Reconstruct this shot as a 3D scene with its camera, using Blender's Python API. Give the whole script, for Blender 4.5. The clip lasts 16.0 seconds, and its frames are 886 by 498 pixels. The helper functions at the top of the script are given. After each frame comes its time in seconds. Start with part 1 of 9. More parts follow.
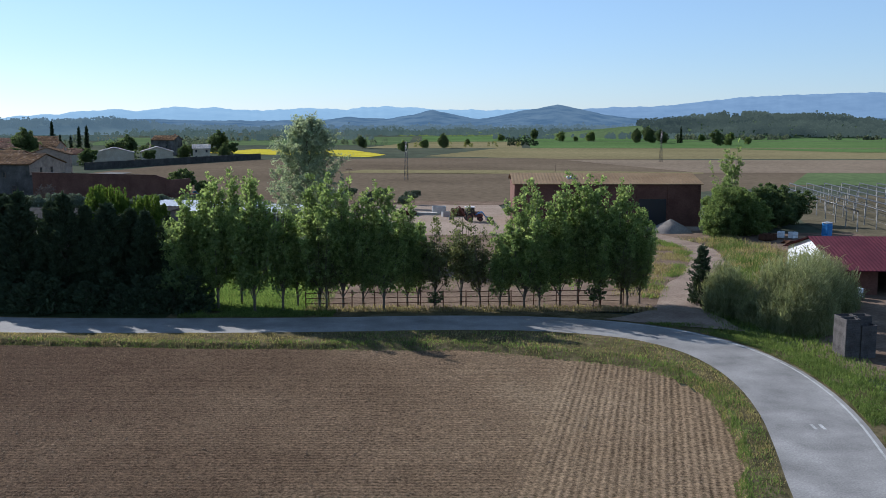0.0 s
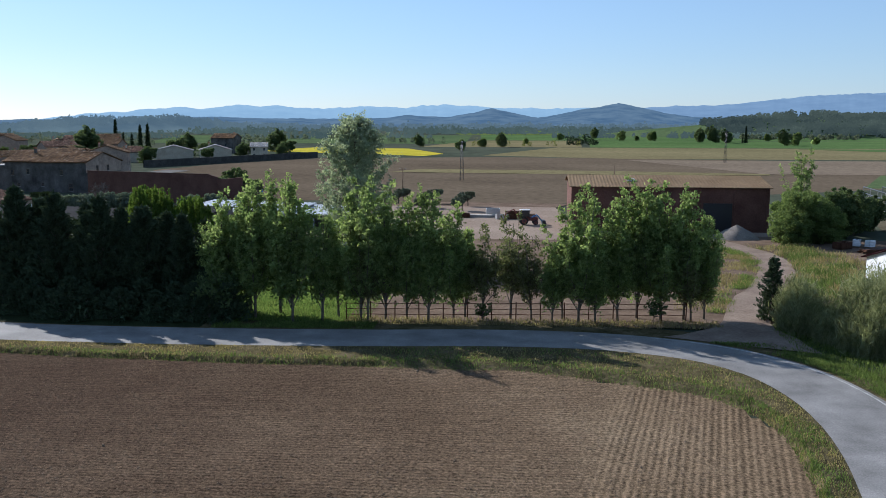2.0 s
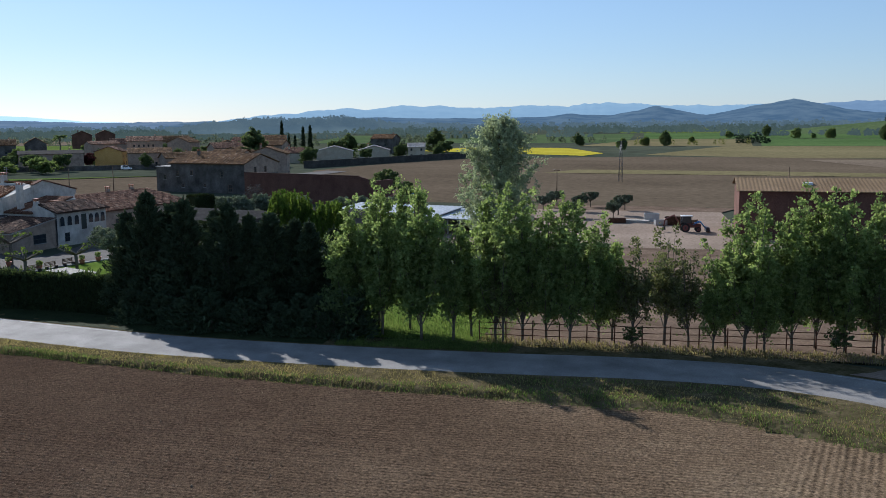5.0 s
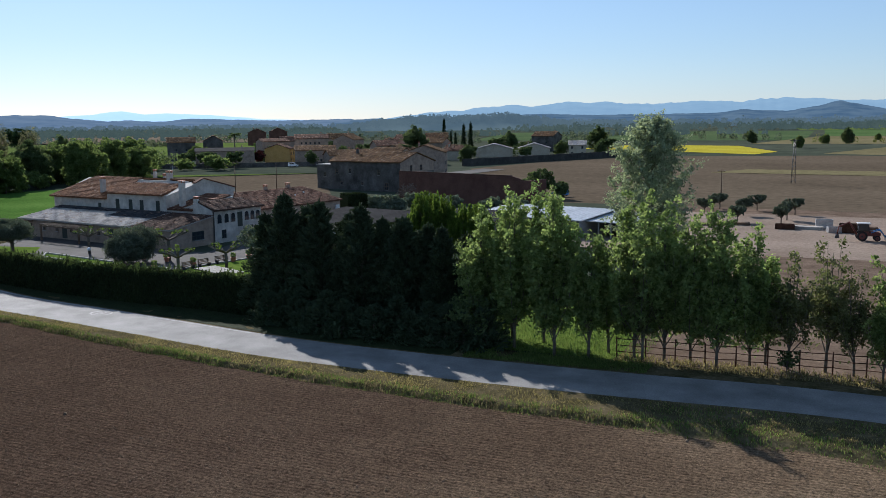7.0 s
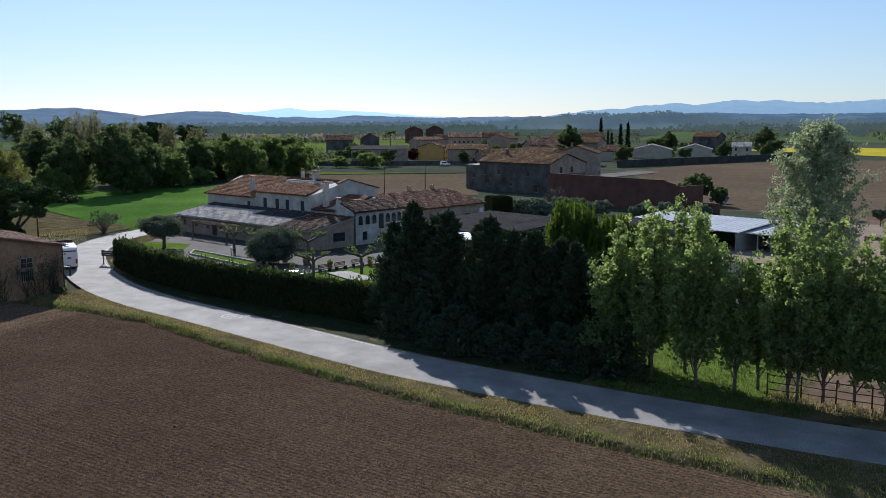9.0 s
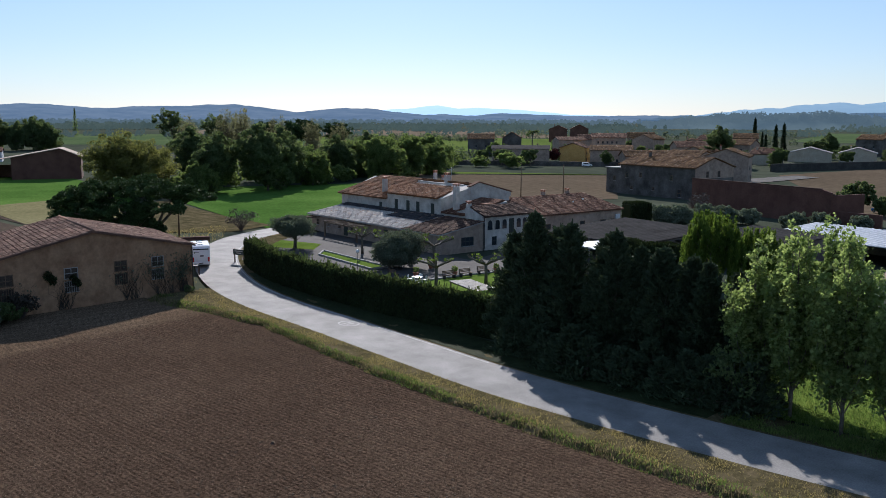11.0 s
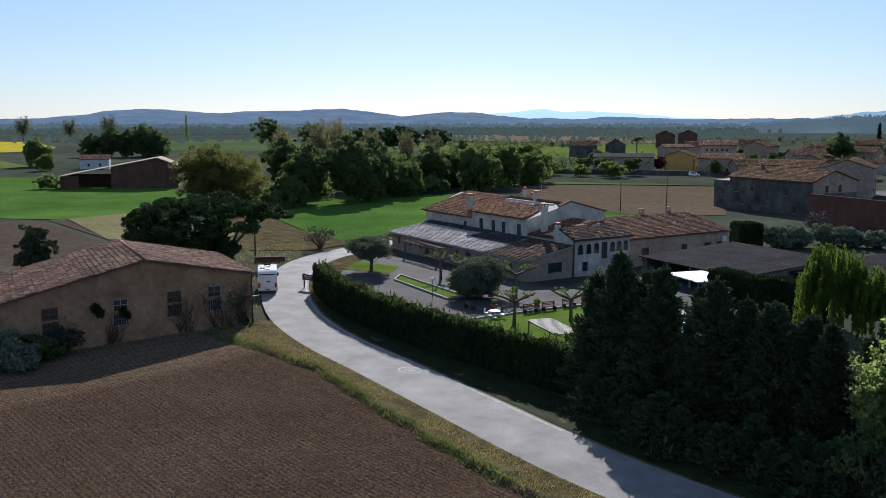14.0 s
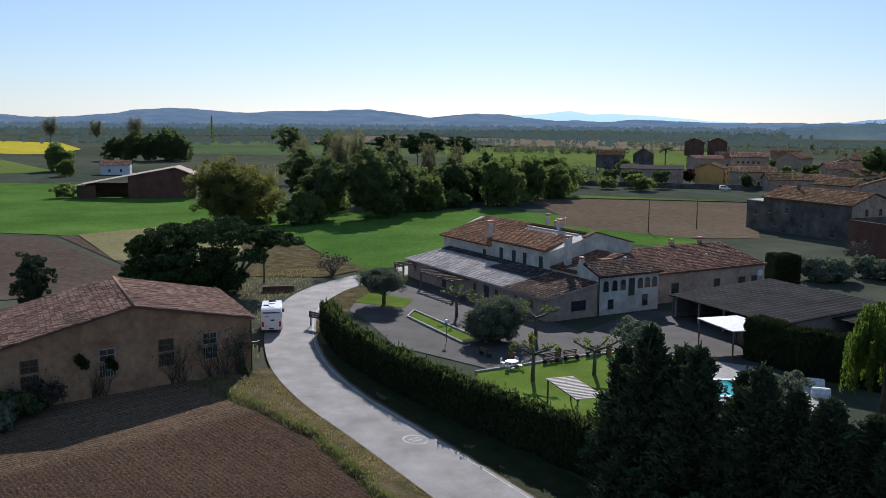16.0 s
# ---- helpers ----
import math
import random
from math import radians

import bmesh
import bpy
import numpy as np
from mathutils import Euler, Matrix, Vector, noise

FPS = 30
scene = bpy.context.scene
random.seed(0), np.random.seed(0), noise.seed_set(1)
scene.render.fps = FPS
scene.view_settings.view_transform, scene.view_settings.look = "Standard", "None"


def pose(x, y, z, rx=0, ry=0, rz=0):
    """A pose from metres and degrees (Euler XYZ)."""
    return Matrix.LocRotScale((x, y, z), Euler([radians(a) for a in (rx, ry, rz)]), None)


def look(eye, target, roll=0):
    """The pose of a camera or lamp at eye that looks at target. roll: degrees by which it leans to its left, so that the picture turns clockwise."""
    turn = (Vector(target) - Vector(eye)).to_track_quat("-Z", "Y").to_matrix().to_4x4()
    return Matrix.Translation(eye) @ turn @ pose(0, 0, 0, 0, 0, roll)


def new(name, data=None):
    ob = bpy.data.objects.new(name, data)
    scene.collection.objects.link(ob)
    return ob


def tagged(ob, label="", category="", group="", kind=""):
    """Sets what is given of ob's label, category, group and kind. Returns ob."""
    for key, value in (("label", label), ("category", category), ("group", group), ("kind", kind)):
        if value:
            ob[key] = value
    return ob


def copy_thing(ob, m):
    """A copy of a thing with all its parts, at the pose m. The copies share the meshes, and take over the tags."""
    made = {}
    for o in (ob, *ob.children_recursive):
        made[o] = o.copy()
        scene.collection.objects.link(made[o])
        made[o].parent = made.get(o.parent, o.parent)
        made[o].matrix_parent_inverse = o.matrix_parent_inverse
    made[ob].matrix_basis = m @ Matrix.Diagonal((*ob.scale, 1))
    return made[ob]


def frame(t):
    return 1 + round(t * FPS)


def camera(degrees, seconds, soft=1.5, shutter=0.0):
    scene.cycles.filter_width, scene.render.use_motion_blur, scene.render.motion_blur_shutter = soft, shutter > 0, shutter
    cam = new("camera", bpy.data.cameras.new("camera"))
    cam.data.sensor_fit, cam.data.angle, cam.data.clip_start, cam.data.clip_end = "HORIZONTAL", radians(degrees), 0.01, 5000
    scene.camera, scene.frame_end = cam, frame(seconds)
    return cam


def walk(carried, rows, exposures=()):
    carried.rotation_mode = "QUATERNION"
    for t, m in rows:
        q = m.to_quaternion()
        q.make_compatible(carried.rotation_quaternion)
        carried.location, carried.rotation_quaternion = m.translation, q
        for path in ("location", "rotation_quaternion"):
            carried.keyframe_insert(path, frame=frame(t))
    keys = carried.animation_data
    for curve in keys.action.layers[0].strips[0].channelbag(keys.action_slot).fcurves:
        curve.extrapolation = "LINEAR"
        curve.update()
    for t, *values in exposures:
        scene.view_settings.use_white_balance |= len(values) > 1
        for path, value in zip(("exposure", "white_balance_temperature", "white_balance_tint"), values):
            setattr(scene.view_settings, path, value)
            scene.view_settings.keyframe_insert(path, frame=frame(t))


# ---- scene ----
# ---------- camera ----------
cam = camera(51.85, 16.0, soft=0.6)
PATH = [
    (0.0, look((-0.00, -0.00, 17.30), (-0.000, 19.814, 14.579), -0.03)),
    (0.5, look((0.23, 1.36, 17.32), (-0.078, 21.170, 14.585), 0.05)),
    (1.0, look((0.42, 2.67, 17.35), (-0.191, 22.475, 14.606), 0.07)),
    (1.5, look((0.65, 3.91, 17.43), (-0.273, 23.698, 14.677), 0.04)),
    (2.0, look((0.80, 5.30, 17.51), (-0.471, 25.069, 14.753), 0.13)),
    (2.5, look((0.98, 6.71, 17.63), (-0.655, 26.452, 14.870), 0.19)),
    (3.0, look((1.13, 8.18, 17.72), (-0.823, 27.887, 14.950), 0.25)),
    (5.5, look((1.92, 14.24, 17.66), (-3.692, 33.237, 14.878), -0.63)),
    (6.0, look((2.43, 15.17, 17.86), (-4.064, 33.881, 15.054), -0.74)),
    (6.5, look((2.64, 16.24, 17.99), (-4.686, 34.633, 15.184), -0.70)),
    (7.0, look((2.67, 17.45, 18.10), (-5.412, 35.528, 15.291), -0.62)),
    (7.5, look((2.77, 18.64, 18.32), (-6.074, 36.354, 15.504), -0.56)),
    (8.0, look((2.72, 19.79, 18.51), (-6.870, 37.106, 15.682), -0.48)),
    (8.5, look((2.48, 21.29, 18.61), (-7.856, 38.183, 15.777), -0.32)),
    (9.0, look((2.24, 22.57, 18.79), (-8.797, 39.001, 15.954), -0.25)),
    (9.5, look((1.91, 23.71, 19.00), (-9.794, 39.678, 16.147), -0.03)),
    (10.0, look((1.60, 24.80, 19.24), (-10.733, 40.283, 16.368), 0.13)),
    (12.5, look((0.34, 30.86, 19.76), (-14.288, 44.198, 16.908), -0.09)),
    (13.0, look((-0.89, 32.56, 20.18), (-15.697, 45.701, 17.335), -0.15)),
    (13.5, look((-2.34, 34.31, 20.53), (-17.289, 47.286, 17.700), -0.13)),
    (14.0, look((-3.80, 36.13, 20.98), (-18.863, 48.983, 18.170), -0.04)),
    (14.5, look((-5.22, 37.82, 21.59), (-20.287, 50.668, 18.784), 0.09)),
    (15.0, look((-6.59, 39.48, 22.39), (-21.663, 52.323, 19.589), 0.17)),
    (15.5, look((-7.84, 40.84, 23.29), (-23.105, 53.454, 20.500), 0.36)),
    (16.0, look((-8.96, 41.91, 24.33), (-24.374, 54.340, 21.530), 0.48)),
]
walk(cam, PATH, [(0.0, 0.77, 5230, 12), (3.0, 0.65, 5230, 12), (6.0, 0.52, 5320, 12), (9.0, 0.54, 5360, 13), (12.0, 0.56, 5420, 15), (16.0, 0.53, 5420, 15)])

# ---------- daylight ----------
# Low afternoon sun from behind the trees and houses.
SUN_DIR = Vector((-0.72, 0.66, 0.0)).normalized()
SUN_ELEV = radians(27.8)
world = bpy.data.worlds.new("sky")
scene.world = world
world.use_nodes = True
wn = world.node_tree.nodes
wl = world.node_tree.links
wn.clear()
w_out = wn.new("ShaderNodeOutputWorld")
w_bg = wn.new("ShaderNodeBackground")
w_sky = wn.new("ShaderNodeTexSky")
w_sky.sky_type = "NISHITA"
w_sky.sun_disc = False
w_sky.sun_elevation = SUN_ELEV
w_sky.sun_rotation = math.atan2(SUN_DIR.x, SUN_DIR.y)
w_sky.air_density = 1.0
w_sky.dust_density = 0.15
w_sky.ozone_density = 2.5
w_bg.inputs["Strength"].default_value = 0.06
w_hsv = wn.new("ShaderNodeHueSaturation")
w_hsv.inputs["Saturation"].default_value = 0.88
wl.new(w_sky.outputs["Color"], w_hsv.inputs["Color"])
w_mix = wn.new("ShaderNodeMix")
w_mix.data_type = "RGBA"
w_mix.inputs[0].default_value = 0.26
w_mix.inputs[7].default_value = (5.2, 7.0, 8.6, 1)
wl.new(w_hsv.outputs["Color"], w_mix.inputs[6])
wl.new(w_mix.outputs[2], w_bg.inputs["Color"])
wl.new(w_bg.outputs["Background"], w_out.inputs["Surface"])

sun_data = bpy.data.lights.new("sun", "SUN")
sun_data.energy = 5.0
sun_data.angle = radians(0.5)
sun_data.color = (1.0, 0.87, 0.70)
sun = new("sun", sun_data)
sun_from = Vector((SUN_DIR.x * math.cos(SUN_ELEV), SUN_DIR.y * math.cos(SUN_ELEV), math.sin(SUN_ELEV)))
sun.matrix_world = look(sun_from * 200, (0, 0, 0))

# ---------- building tools ----------


def mesh_from(name, bm, mats):
    me = bpy.data.meshes.new(name)
    bm.to_mesh(me)
    bm.free()
    for m in (mats if isinstance(mats, (list, tuple)) else [mats]):
        me.materials.append(m)
    return me


def raw_mesh(name, verts, faces, mats, smooth=False, midx=None):
    me = bpy.data.meshes.new(name)
    me.from_pydata(verts, [], faces)
    for m in (mats if isinstance(mats, (list, tuple)) else [mats]):
        me.materials.append(m)
    if midx is not None:
        me.polygons.foreach_set("material_index", midx)
    if smooth:
        me.polygons.foreach_set("use_smooth", [True] * len(me.polygons))
    me.update()
    return me


def part(name, bm, material, parent=None, label=""):
    """One bmesh as one object, under a thing or a part."""
    ob = new(name, mesh_from(name, bm, material))
    if parent is not None:
        ob.parent = parent
    if label:
        tagged(ob, label)
    return ob


def thing(name, at, turn=0.0, label="", category="", group="", kind=""):
    """An empty at the base of a thing, that carries its parts."""
    ob = new(name)
    ob.empty_display_size = 0.3
    ob.matrix_basis = pose(at[0], at[1], at[2], 0, 0, turn)
    return tagged(ob, label, category, group, kind)


def box(bm, x0, x1, y0, y1, z0, z1, bevel=0.0, mat=0):
    vs = [bm.verts.new(c) for c in ((x0, y0, z0), (x1, y0, z0), (x1, y1, z0), (x0, y1, z0),
                                    (x0, y0, z1), (x1, y0, z1), (x1, y1, z1), (x0, y1, z1))]
    fs = [bm.faces.new([vs[i] for i in f]) for f in
          ((3, 2, 1, 0), (4, 5, 6, 7), (0, 1, 5, 4), (1, 2, 6, 5), (2, 3, 7, 6), (3, 0, 4, 7))]
    for f in fs:
        f.material_index = mat
    if bevel:
        es = list({e for f in fs for e in f.edges})
        bmesh.ops.bevel(bm, geom=es, offset=bevel, segments=2, affect="EDGES", profile=0.6)
    return fs


def boxbm(*a, **k):
    bm = bmesh.new()
    box(bm, *a, **k)
    return bm


def prism(bm, outline, axis, a, b, mat=0):
    """Extrudes an outline of (p, q) along x or y from a to b; q is height. For z the outline is (x, y)."""
    def pt(p, q, r):
        return (r, p, q) if axis == "x" else (p, r, q) if axis == "y" else (p, q, r)
    lo = [bm.verts.new(pt(p, q, a)) for p, q in outline]
    hi = [bm.verts.new(pt(p, q, b)) for p, q in outline]
    n = len(outline)
    fs = [bm.faces.new(lo), bm.faces.new(hi[::-1])]
    for i in range(n):
        fs.append(bm.faces.new((lo[i], hi[i], hi[(i + 1) % n], lo[(i + 1) % n])))
    for f in fs:
        f.material_index = mat
    bmesh.ops.recalc_face_normals(bm, faces=fs)
    return fs


def tube(bm, pts, radii, sides=6, cap=True, mat=0):
    """A tapered tube through points."""
    rings = []
    pts = [Vector(p) for p in pts]
    for i, p in enumerate(pts):
        d = (pts[min(i + 1, len(pts) - 1)] - pts[max(i - 1, 0)]).normalized()
        side = d.cross(Vector((0.31, 0.95, 0.05))).normalized()
        up = side.cross(d)
        r = radii[i] if isinstance(radii, (list, tuple)) else radii
        rings.append([bm.verts.new(p + (side * math.cos(k * math.tau / sides) + up * math.sin(k * math.tau / sides)) * r)
                      for k in range(sides)])
    for a, b in zip(rings, rings[1:]):
        for k in range(sides):
            f = bm.faces.new((a[k], a[(k + 1) % sides], b[(k + 1) % sides], b[k]))
            f.material_index = mat
            f.smooth = True
    if cap:
        for r in (rings[0][::-1], rings[-1]):
            f = bm.faces.new(r)
            f.material_index = mat


def strip(name, left, right, z, material, label, category, kind="structure", sub=1):
    """A ribbon of ground between two edge lines."""
    verts, faces = [], []
    n = len(left)
    for i in range(n):
        for k in range(sub + 1):
            f = k / sub
            zz = z(f) if callable(z) else z
            verts.append((left[i][0] * (1 - f) + right[i][0] * f, left[i][1] * (1 - f) + right[i][1] * f, zz))
    for i in range(n - 1):
        for k in range(sub):
            a = i * (sub + 1) + k
            faces.append((a, a + 1, a + sub + 2, a + sub + 1))
    ob = new(name, raw_mesh(name, verts, faces, material))
    return tagged(ob, label, category, kind=kind)


def spline(pts, step=2.0):
    """Catmull-Rom through plan points, in even steps."""
    P = [Vector(p).to_2d() for p in pts]
    out = []
    for i in range(len(P) - 1):
        p0, p1, p2, p3 = P[max(i - 1, 0)], P[i], P[i + 1], P[min(i + 2, len(P) - 1)]
        n = max(2, int((p2 - p1).length / step))
        for k in range(n):
            t = k / n
            out.append(0.5 * ((2 * p1) + (p2 - p0) * t + (2 * p0 - 5 * p1 + 4 * p2 - p3) * t * t + (3 * p1 - p0 - 3 * p2 + p3) * t ** 3))
    out.append(P[-1])
    return out


def offset_line(line, d):
    out = []
    for i, p in enumerate(line):
        t = (line[min(i + 1, len(line) - 1)] - line[max(i - 1, 0)]).normalized()
        out.append(p + Vector((-t.y, t.x)) * d)
    return out


def patch(name, outline, z, material, label, category="field", kind="structure"):
    """A flat piece of land with a given outline."""
    bm = bmesh.new()
    f = bm.faces.new([bm.verts.new((x, y, z)) for x, y in outline])
    if f.normal.z < 0 or f.calc_area() < 0:
        f.normal_flip()
    bm.normal_update()
    if f.normal.z < 0:
        f.normal_flip()
    bmesh.ops.triangulate(bm, faces=[f])
    ob = part(name, bm, material)
    return tagged(ob, label, category, kind=kind)

# ---------- materials ----------
def material(name, rough=0.8, metal=0.0, spec=0.3):
    m = bpy.data.materials.new(name)
    m.use_nodes = True
    nt = m.node_tree
    b = nt.nodes["Principled BSDF"]
    b.inputs["Roughness"].default_value = rough
    b.inputs["Metallic"].default_value = metal
    b.inputs["Specular IOR Level"].default_value = spec
    return m, nt, b


def noise_node(nt, scale, detail=4.0, rough=0.55, coord="Object", stretch=(1, 1, 1), turn=0.0):
    tc = nt.nodes.new("ShaderNodeTexCoord")
    mp = nt.nodes.new("ShaderNodeMapping")
    mp.inputs["Scale"].default_value = stretch
    mp.inputs["Rotation"].default_value = (0, 0, turn)
    n = nt.nodes.new("ShaderNodeTexNoise")
    n.inputs["Scale"].default_value = scale
    n.inputs["Detail"].default_value = detail
    n.inputs["Roughness"].default_value = rough
    nt.links.new(tc.outputs[coord], mp.inputs["Vector"])
    nt.links.new(mp.outputs["Vector"], n.inputs["Vector"])
    return n


def ramp(nt, src, stops):
    r = nt.nodes.new("ShaderNodeValToRGB")
    el = r.color_ramp.elements
    while len(el) < len(stops):
        el.new(0.5)
    for e, (p, c) in zip(el, stops):
        e.position = p
        e.color = (*c, 1)
    nt.links.new(src, r.inputs["Fac"])
    return r


def mix(nt, a, b, fac, mode="MIX"):
    m = nt.nodes.new("ShaderNodeMix")
    m.data_type = "RGBA"
    m.blend_type = mode
    for s, v in ((m.inputs[0], fac), (m.inputs[6], a), (m.inputs[7], b)):
        if hasattr(v, "is_linked"):
            nt.links.new(v, s)
        else:
            s.default_value = v if isinstance(v, (int, float)) else (*v, 1)
    return m.outputs[2]


def bump(nt, b, src, strength=0.4, dist=0.05):
    k = nt.nodes.new("ShaderNodeBump")
    k.inputs["Strength"].default_value = strength
    k.inputs["Distance"].default_value = dist
    nt.links.new(src, k.inputs["Height"])
    nt.links.new(k.outputs["Normal"], b.inputs["Normal"])
    return k


def mottled(name, dark, light, big=0.15, small=6.0, rough=0.85, bmp=0.3, dist=0.03, third=None, metal=0.0, spec=0.12, stretch=(1, 1, 1)):
    """A surface with large stains and fine grain between two colours."""
    dark, light = tuple(c * 0.8 for c in dark), tuple(c * 0.8 for c in light)
    third = tuple(c * 0.8 for c in third) if third else None
    m, nt, b = material(name, rough, metal, spec)
    n1 = noise_node(nt, big, 5, 0.6, stretch=stretch)
    n2 = noise_node(nt, small, 6, 0.65, stretch=stretch)
    mid = tuple((p + q) / 2 for p, q in zip(dark, light))
    r1 = ramp(nt, n1.outputs["Fac"], [(0.3, dark), (0.5, third or mid), (0.7, light)])
    r2 = ramp(nt, n2.outputs["Fac"], [(0.25, (0.55, 0.55, 0.55)), (0.75, (1.35, 1.35, 1.35))])
    nt.links.new(mix(nt, r1.outputs["Color"], r2.outputs["Color"], 0.75, "MULTIPLY"), b.inputs["Base Color"])
    if bmp:
        bump(nt, b, n2.outputs["Fac"], bmp, dist)
    return m


def plain(name, colour, rough=0.6, metal=0.0, spec=0.4, small=8.0, amount=0.12):
    """A painted or moulded surface with slight grain."""
    c0 = tuple(max(0, v * (1 - amount)) for v in colour)
    c1 = tuple(min(1, v * (1 + amount)) for v in colour)
    m, nt, b = material(name, rough, metal, spec)
    n = noise_node(nt, small, 4)
    nt.links.new(ramp(nt, n.outputs["Fac"], [(0.3, c0), (0.7, c1)]).outputs["Color"], b.inputs["Base Color"])
    return m


def leaf_material(name, dark, light, trans=0.35):
    """Leaves: varied clump by clump, letting some light through."""
    m, nt, b = material(name, 0.75, 0, 0.08)
    geo = nt.nodes.new("ShaderNodeNewGeometry")
    n = noise_node(nt, 0.6, 3)
    r1 = ramp(nt, geo.outputs["Random Per Island"], [(0.0, dark), (1.0, light)])
    r2 = ramp(nt, n.outputs["Fac"], [(0.3, (0.7, 0.7, 0.7)), (0.7, (1.25, 1.25, 1.2))])
    col = mix(nt, r1.outputs["Color"], r2.outputs["Color"], 0.8, "MULTIPLY")
    nt.links.new(col, b.inputs["Base Color"])
    tr = nt.nodes.new("ShaderNodeBsdfTranslucent")
    nt.links.new(mix(nt, col, (1.2, 1.2, 0.7), 0.6, "MULTIPLY"), tr.inputs["Color"])
    ms = nt.nodes.new("ShaderNodeMixShader")
    ms.inputs["Fac"].default_value = trans
    nt.links.new(b.outputs["BSDF"], ms.inputs[1])
    nt.links.new(tr.outputs["BSDF"], ms.inputs[2])
    nt.links.new(ms.outputs["Shader"], nt.nodes["Material Output"].inputs["Surface"])
    return m


M_ASPHALT = mottled("asphalt", (0.17, 0.163, 0.155), (0.325, 0.314, 0.298), 0.3, 9.0, 0.78, 0.4, 0.012, spec=0.1)
M_DIRT = mottled("dry_dirt", (0.12, 0.086, 0.062), (0.245, 0.182, 0.135), 0.25, 3.5, 0.95, 0.4, 0.05, spec=0.0)
M_YARD = mottled("pale_yard", (0.26, 0.20, 0.155), (0.38, 0.305, 0.24), 0.06, 2.0, 0.95, 0.3, 0.04, spec=0.0)
M_FARFIELD = mottled("far_tilled_soil", (0.115, 0.09, 0.062), (0.175, 0.138, 0.096), 0.015, 0.5, 0.95, 0.3, 0.1, spec=0.0)
M_TANFIELD = mottled("tan_soil", (0.175, 0.14, 0.10), (0.245, 0.195, 0.142), 0.012, 0.4, 0.95, 0.3, 0.1, spec=0.0)
M_CROP = mottled("green_crop", (0.062, 0.132, 0.024), (0.128, 0.22, 0.048), 0.04, 1.6, 0.85, 0.8, 0.25, spec=0.0)
M_PALECROP = mottled("pale_green_crop", (0.10, 0.15, 0.035), (0.17, 0.21, 0.06), 0.02, 0.8, 0.9, 0.5, 0.15, spec=0.0)
M_FARCROP = mottled("far_crop", (0.075, 0.115, 0.05), (0.125, 0.165, 0.075), 0.01, 0.3, 0.9, 0.3, 0.2, spec=0.0)
M_FARBRIGHT = mottled("bright_far_crop", (0.08, 0.135, 0.045), (0.12, 0.18, 0.065), 0.008, 0.2, 0.9, 0.3, 0.2, spec=0.0)
M_OLIVEFIELD = mottled("thin_green_on_tan_soil", (0.17, 0.15, 0.075), (0.24, 0.205, 0.11), 0.01, 0.3, 0.95, 0.3, 0.1, spec=0.0)
M_DARKFIELD = mottled("dark_tilled_soil", (0.085, 0.066, 0.05), (0.13, 0.104, 0.08), 0.03, 0.8, 0.95, 0.4, 0.1, spec=0.0)
M_STUBBLE = mottled("pale_stubble", (0.19, 0.175, 0.085), (0.27, 0.245, 0.125), 0.05, 1.2, 0.95, 0.4, 0.1, spec=0.0)
M_RAPE = mottled("yellow_rape", (0.42, 0.36, 0.03), (0.57, 0.49, 0.06), 0.05, 1.0, 0.9, 0.4, 0.15, spec=0.0)
M_LAWN = mottled("lawn", (0.095, 0.15, 0.024), (0.165, 0.235, 0.048), 0.2, 6.0, 0.85, 0.5, 0.05, spec=0.0)
M_VERGE = mottled("verge_grass", (0.065, 0.06, 0.028), (0.19, 0.155, 0.09), 0.5, 4.0, 0.95, 0.9, 0.15, third=(0.12, 0.10, 0.052), spec=0.0)
# verge tint darkened to stand for the shade below the hedge
M_SHADE_VERGE = mottled("shade_dark_verge", (0.018, 0.026, 0.010), (0.04, 0.052, 0.02), 0.6, 5.0, 0.9, 0.8, 0.1, spec=0.05)
M_PLAIN = mottled("plain_land", (0.052, 0.068, 0.05), (0.112, 0.118, 0.082), 0.006, 0.1, 0.95, 0.2, 0.2, spec=0.0)
M_PLASTER = mottled("white_plaster", (0.48, 0.44, 0.385), (0.66, 0.62, 0.555), 0.4, 0.9, 0.9, 0.05, 0.01)
M_OCHRE = mottled("ochre_plaster", (0.27, 0.155, 0.088), (0.46, 0.29, 0.17), 0.3, 1.6, 0.92, 0.12, 0.01, third=(0.385, 0.235, 0.135))
M_STONE = mottled("grey_stone_wall", (0.05, 0.046, 0.042), (0.20, 0.185, 0.165), 0.3, 3.0, 0.95, 0.5, 0.05)
M_BRICKRED = mottled("red_brick_wall", (0.11, 0.055, 0.042), (0.19, 0.10, 0.075), 0.3, 4.0, 0.92, 0.3, 0.02)
M_SHEETROOF = mottled("rusty_sheet_roof", (0.19, 0.122, 0.06), (0.28, 0.19, 0.10), 0.15, 3.0, 0.75, 0.15, 0.02)
M_DARKBARK = mottled("dark_bark", (0.045, 0.038, 0.03), (0.11, 0.095, 0.075), 1.5, 12.0, 0.95, 0.6, 0.03)
M_BARK = mottled("bark", (0.10, 0.085, 0.065), (0.22, 0.19, 0.15), 1.5, 12.0, 0.95, 0.6, 0.03)
M_CONIFER = leaf_material("conifer_leaves", (0.036, 0.052, 0.03), (0.068, 0.092, 0.05), 0.15)
M_HEDGE = leaf_material("hedge_leaves", (0.016, 0.024, 0.010), (0.036, 0.05, 0.02), 0.2)
# paler copy of the hedge leaves, with sunlight on the tips as colour
M_SUNLIT_TIP = leaf_material("sunlit_hedge_tips", (0.045, 0.065, 0.022), (0.095, 0.125, 0.045), 0.4)

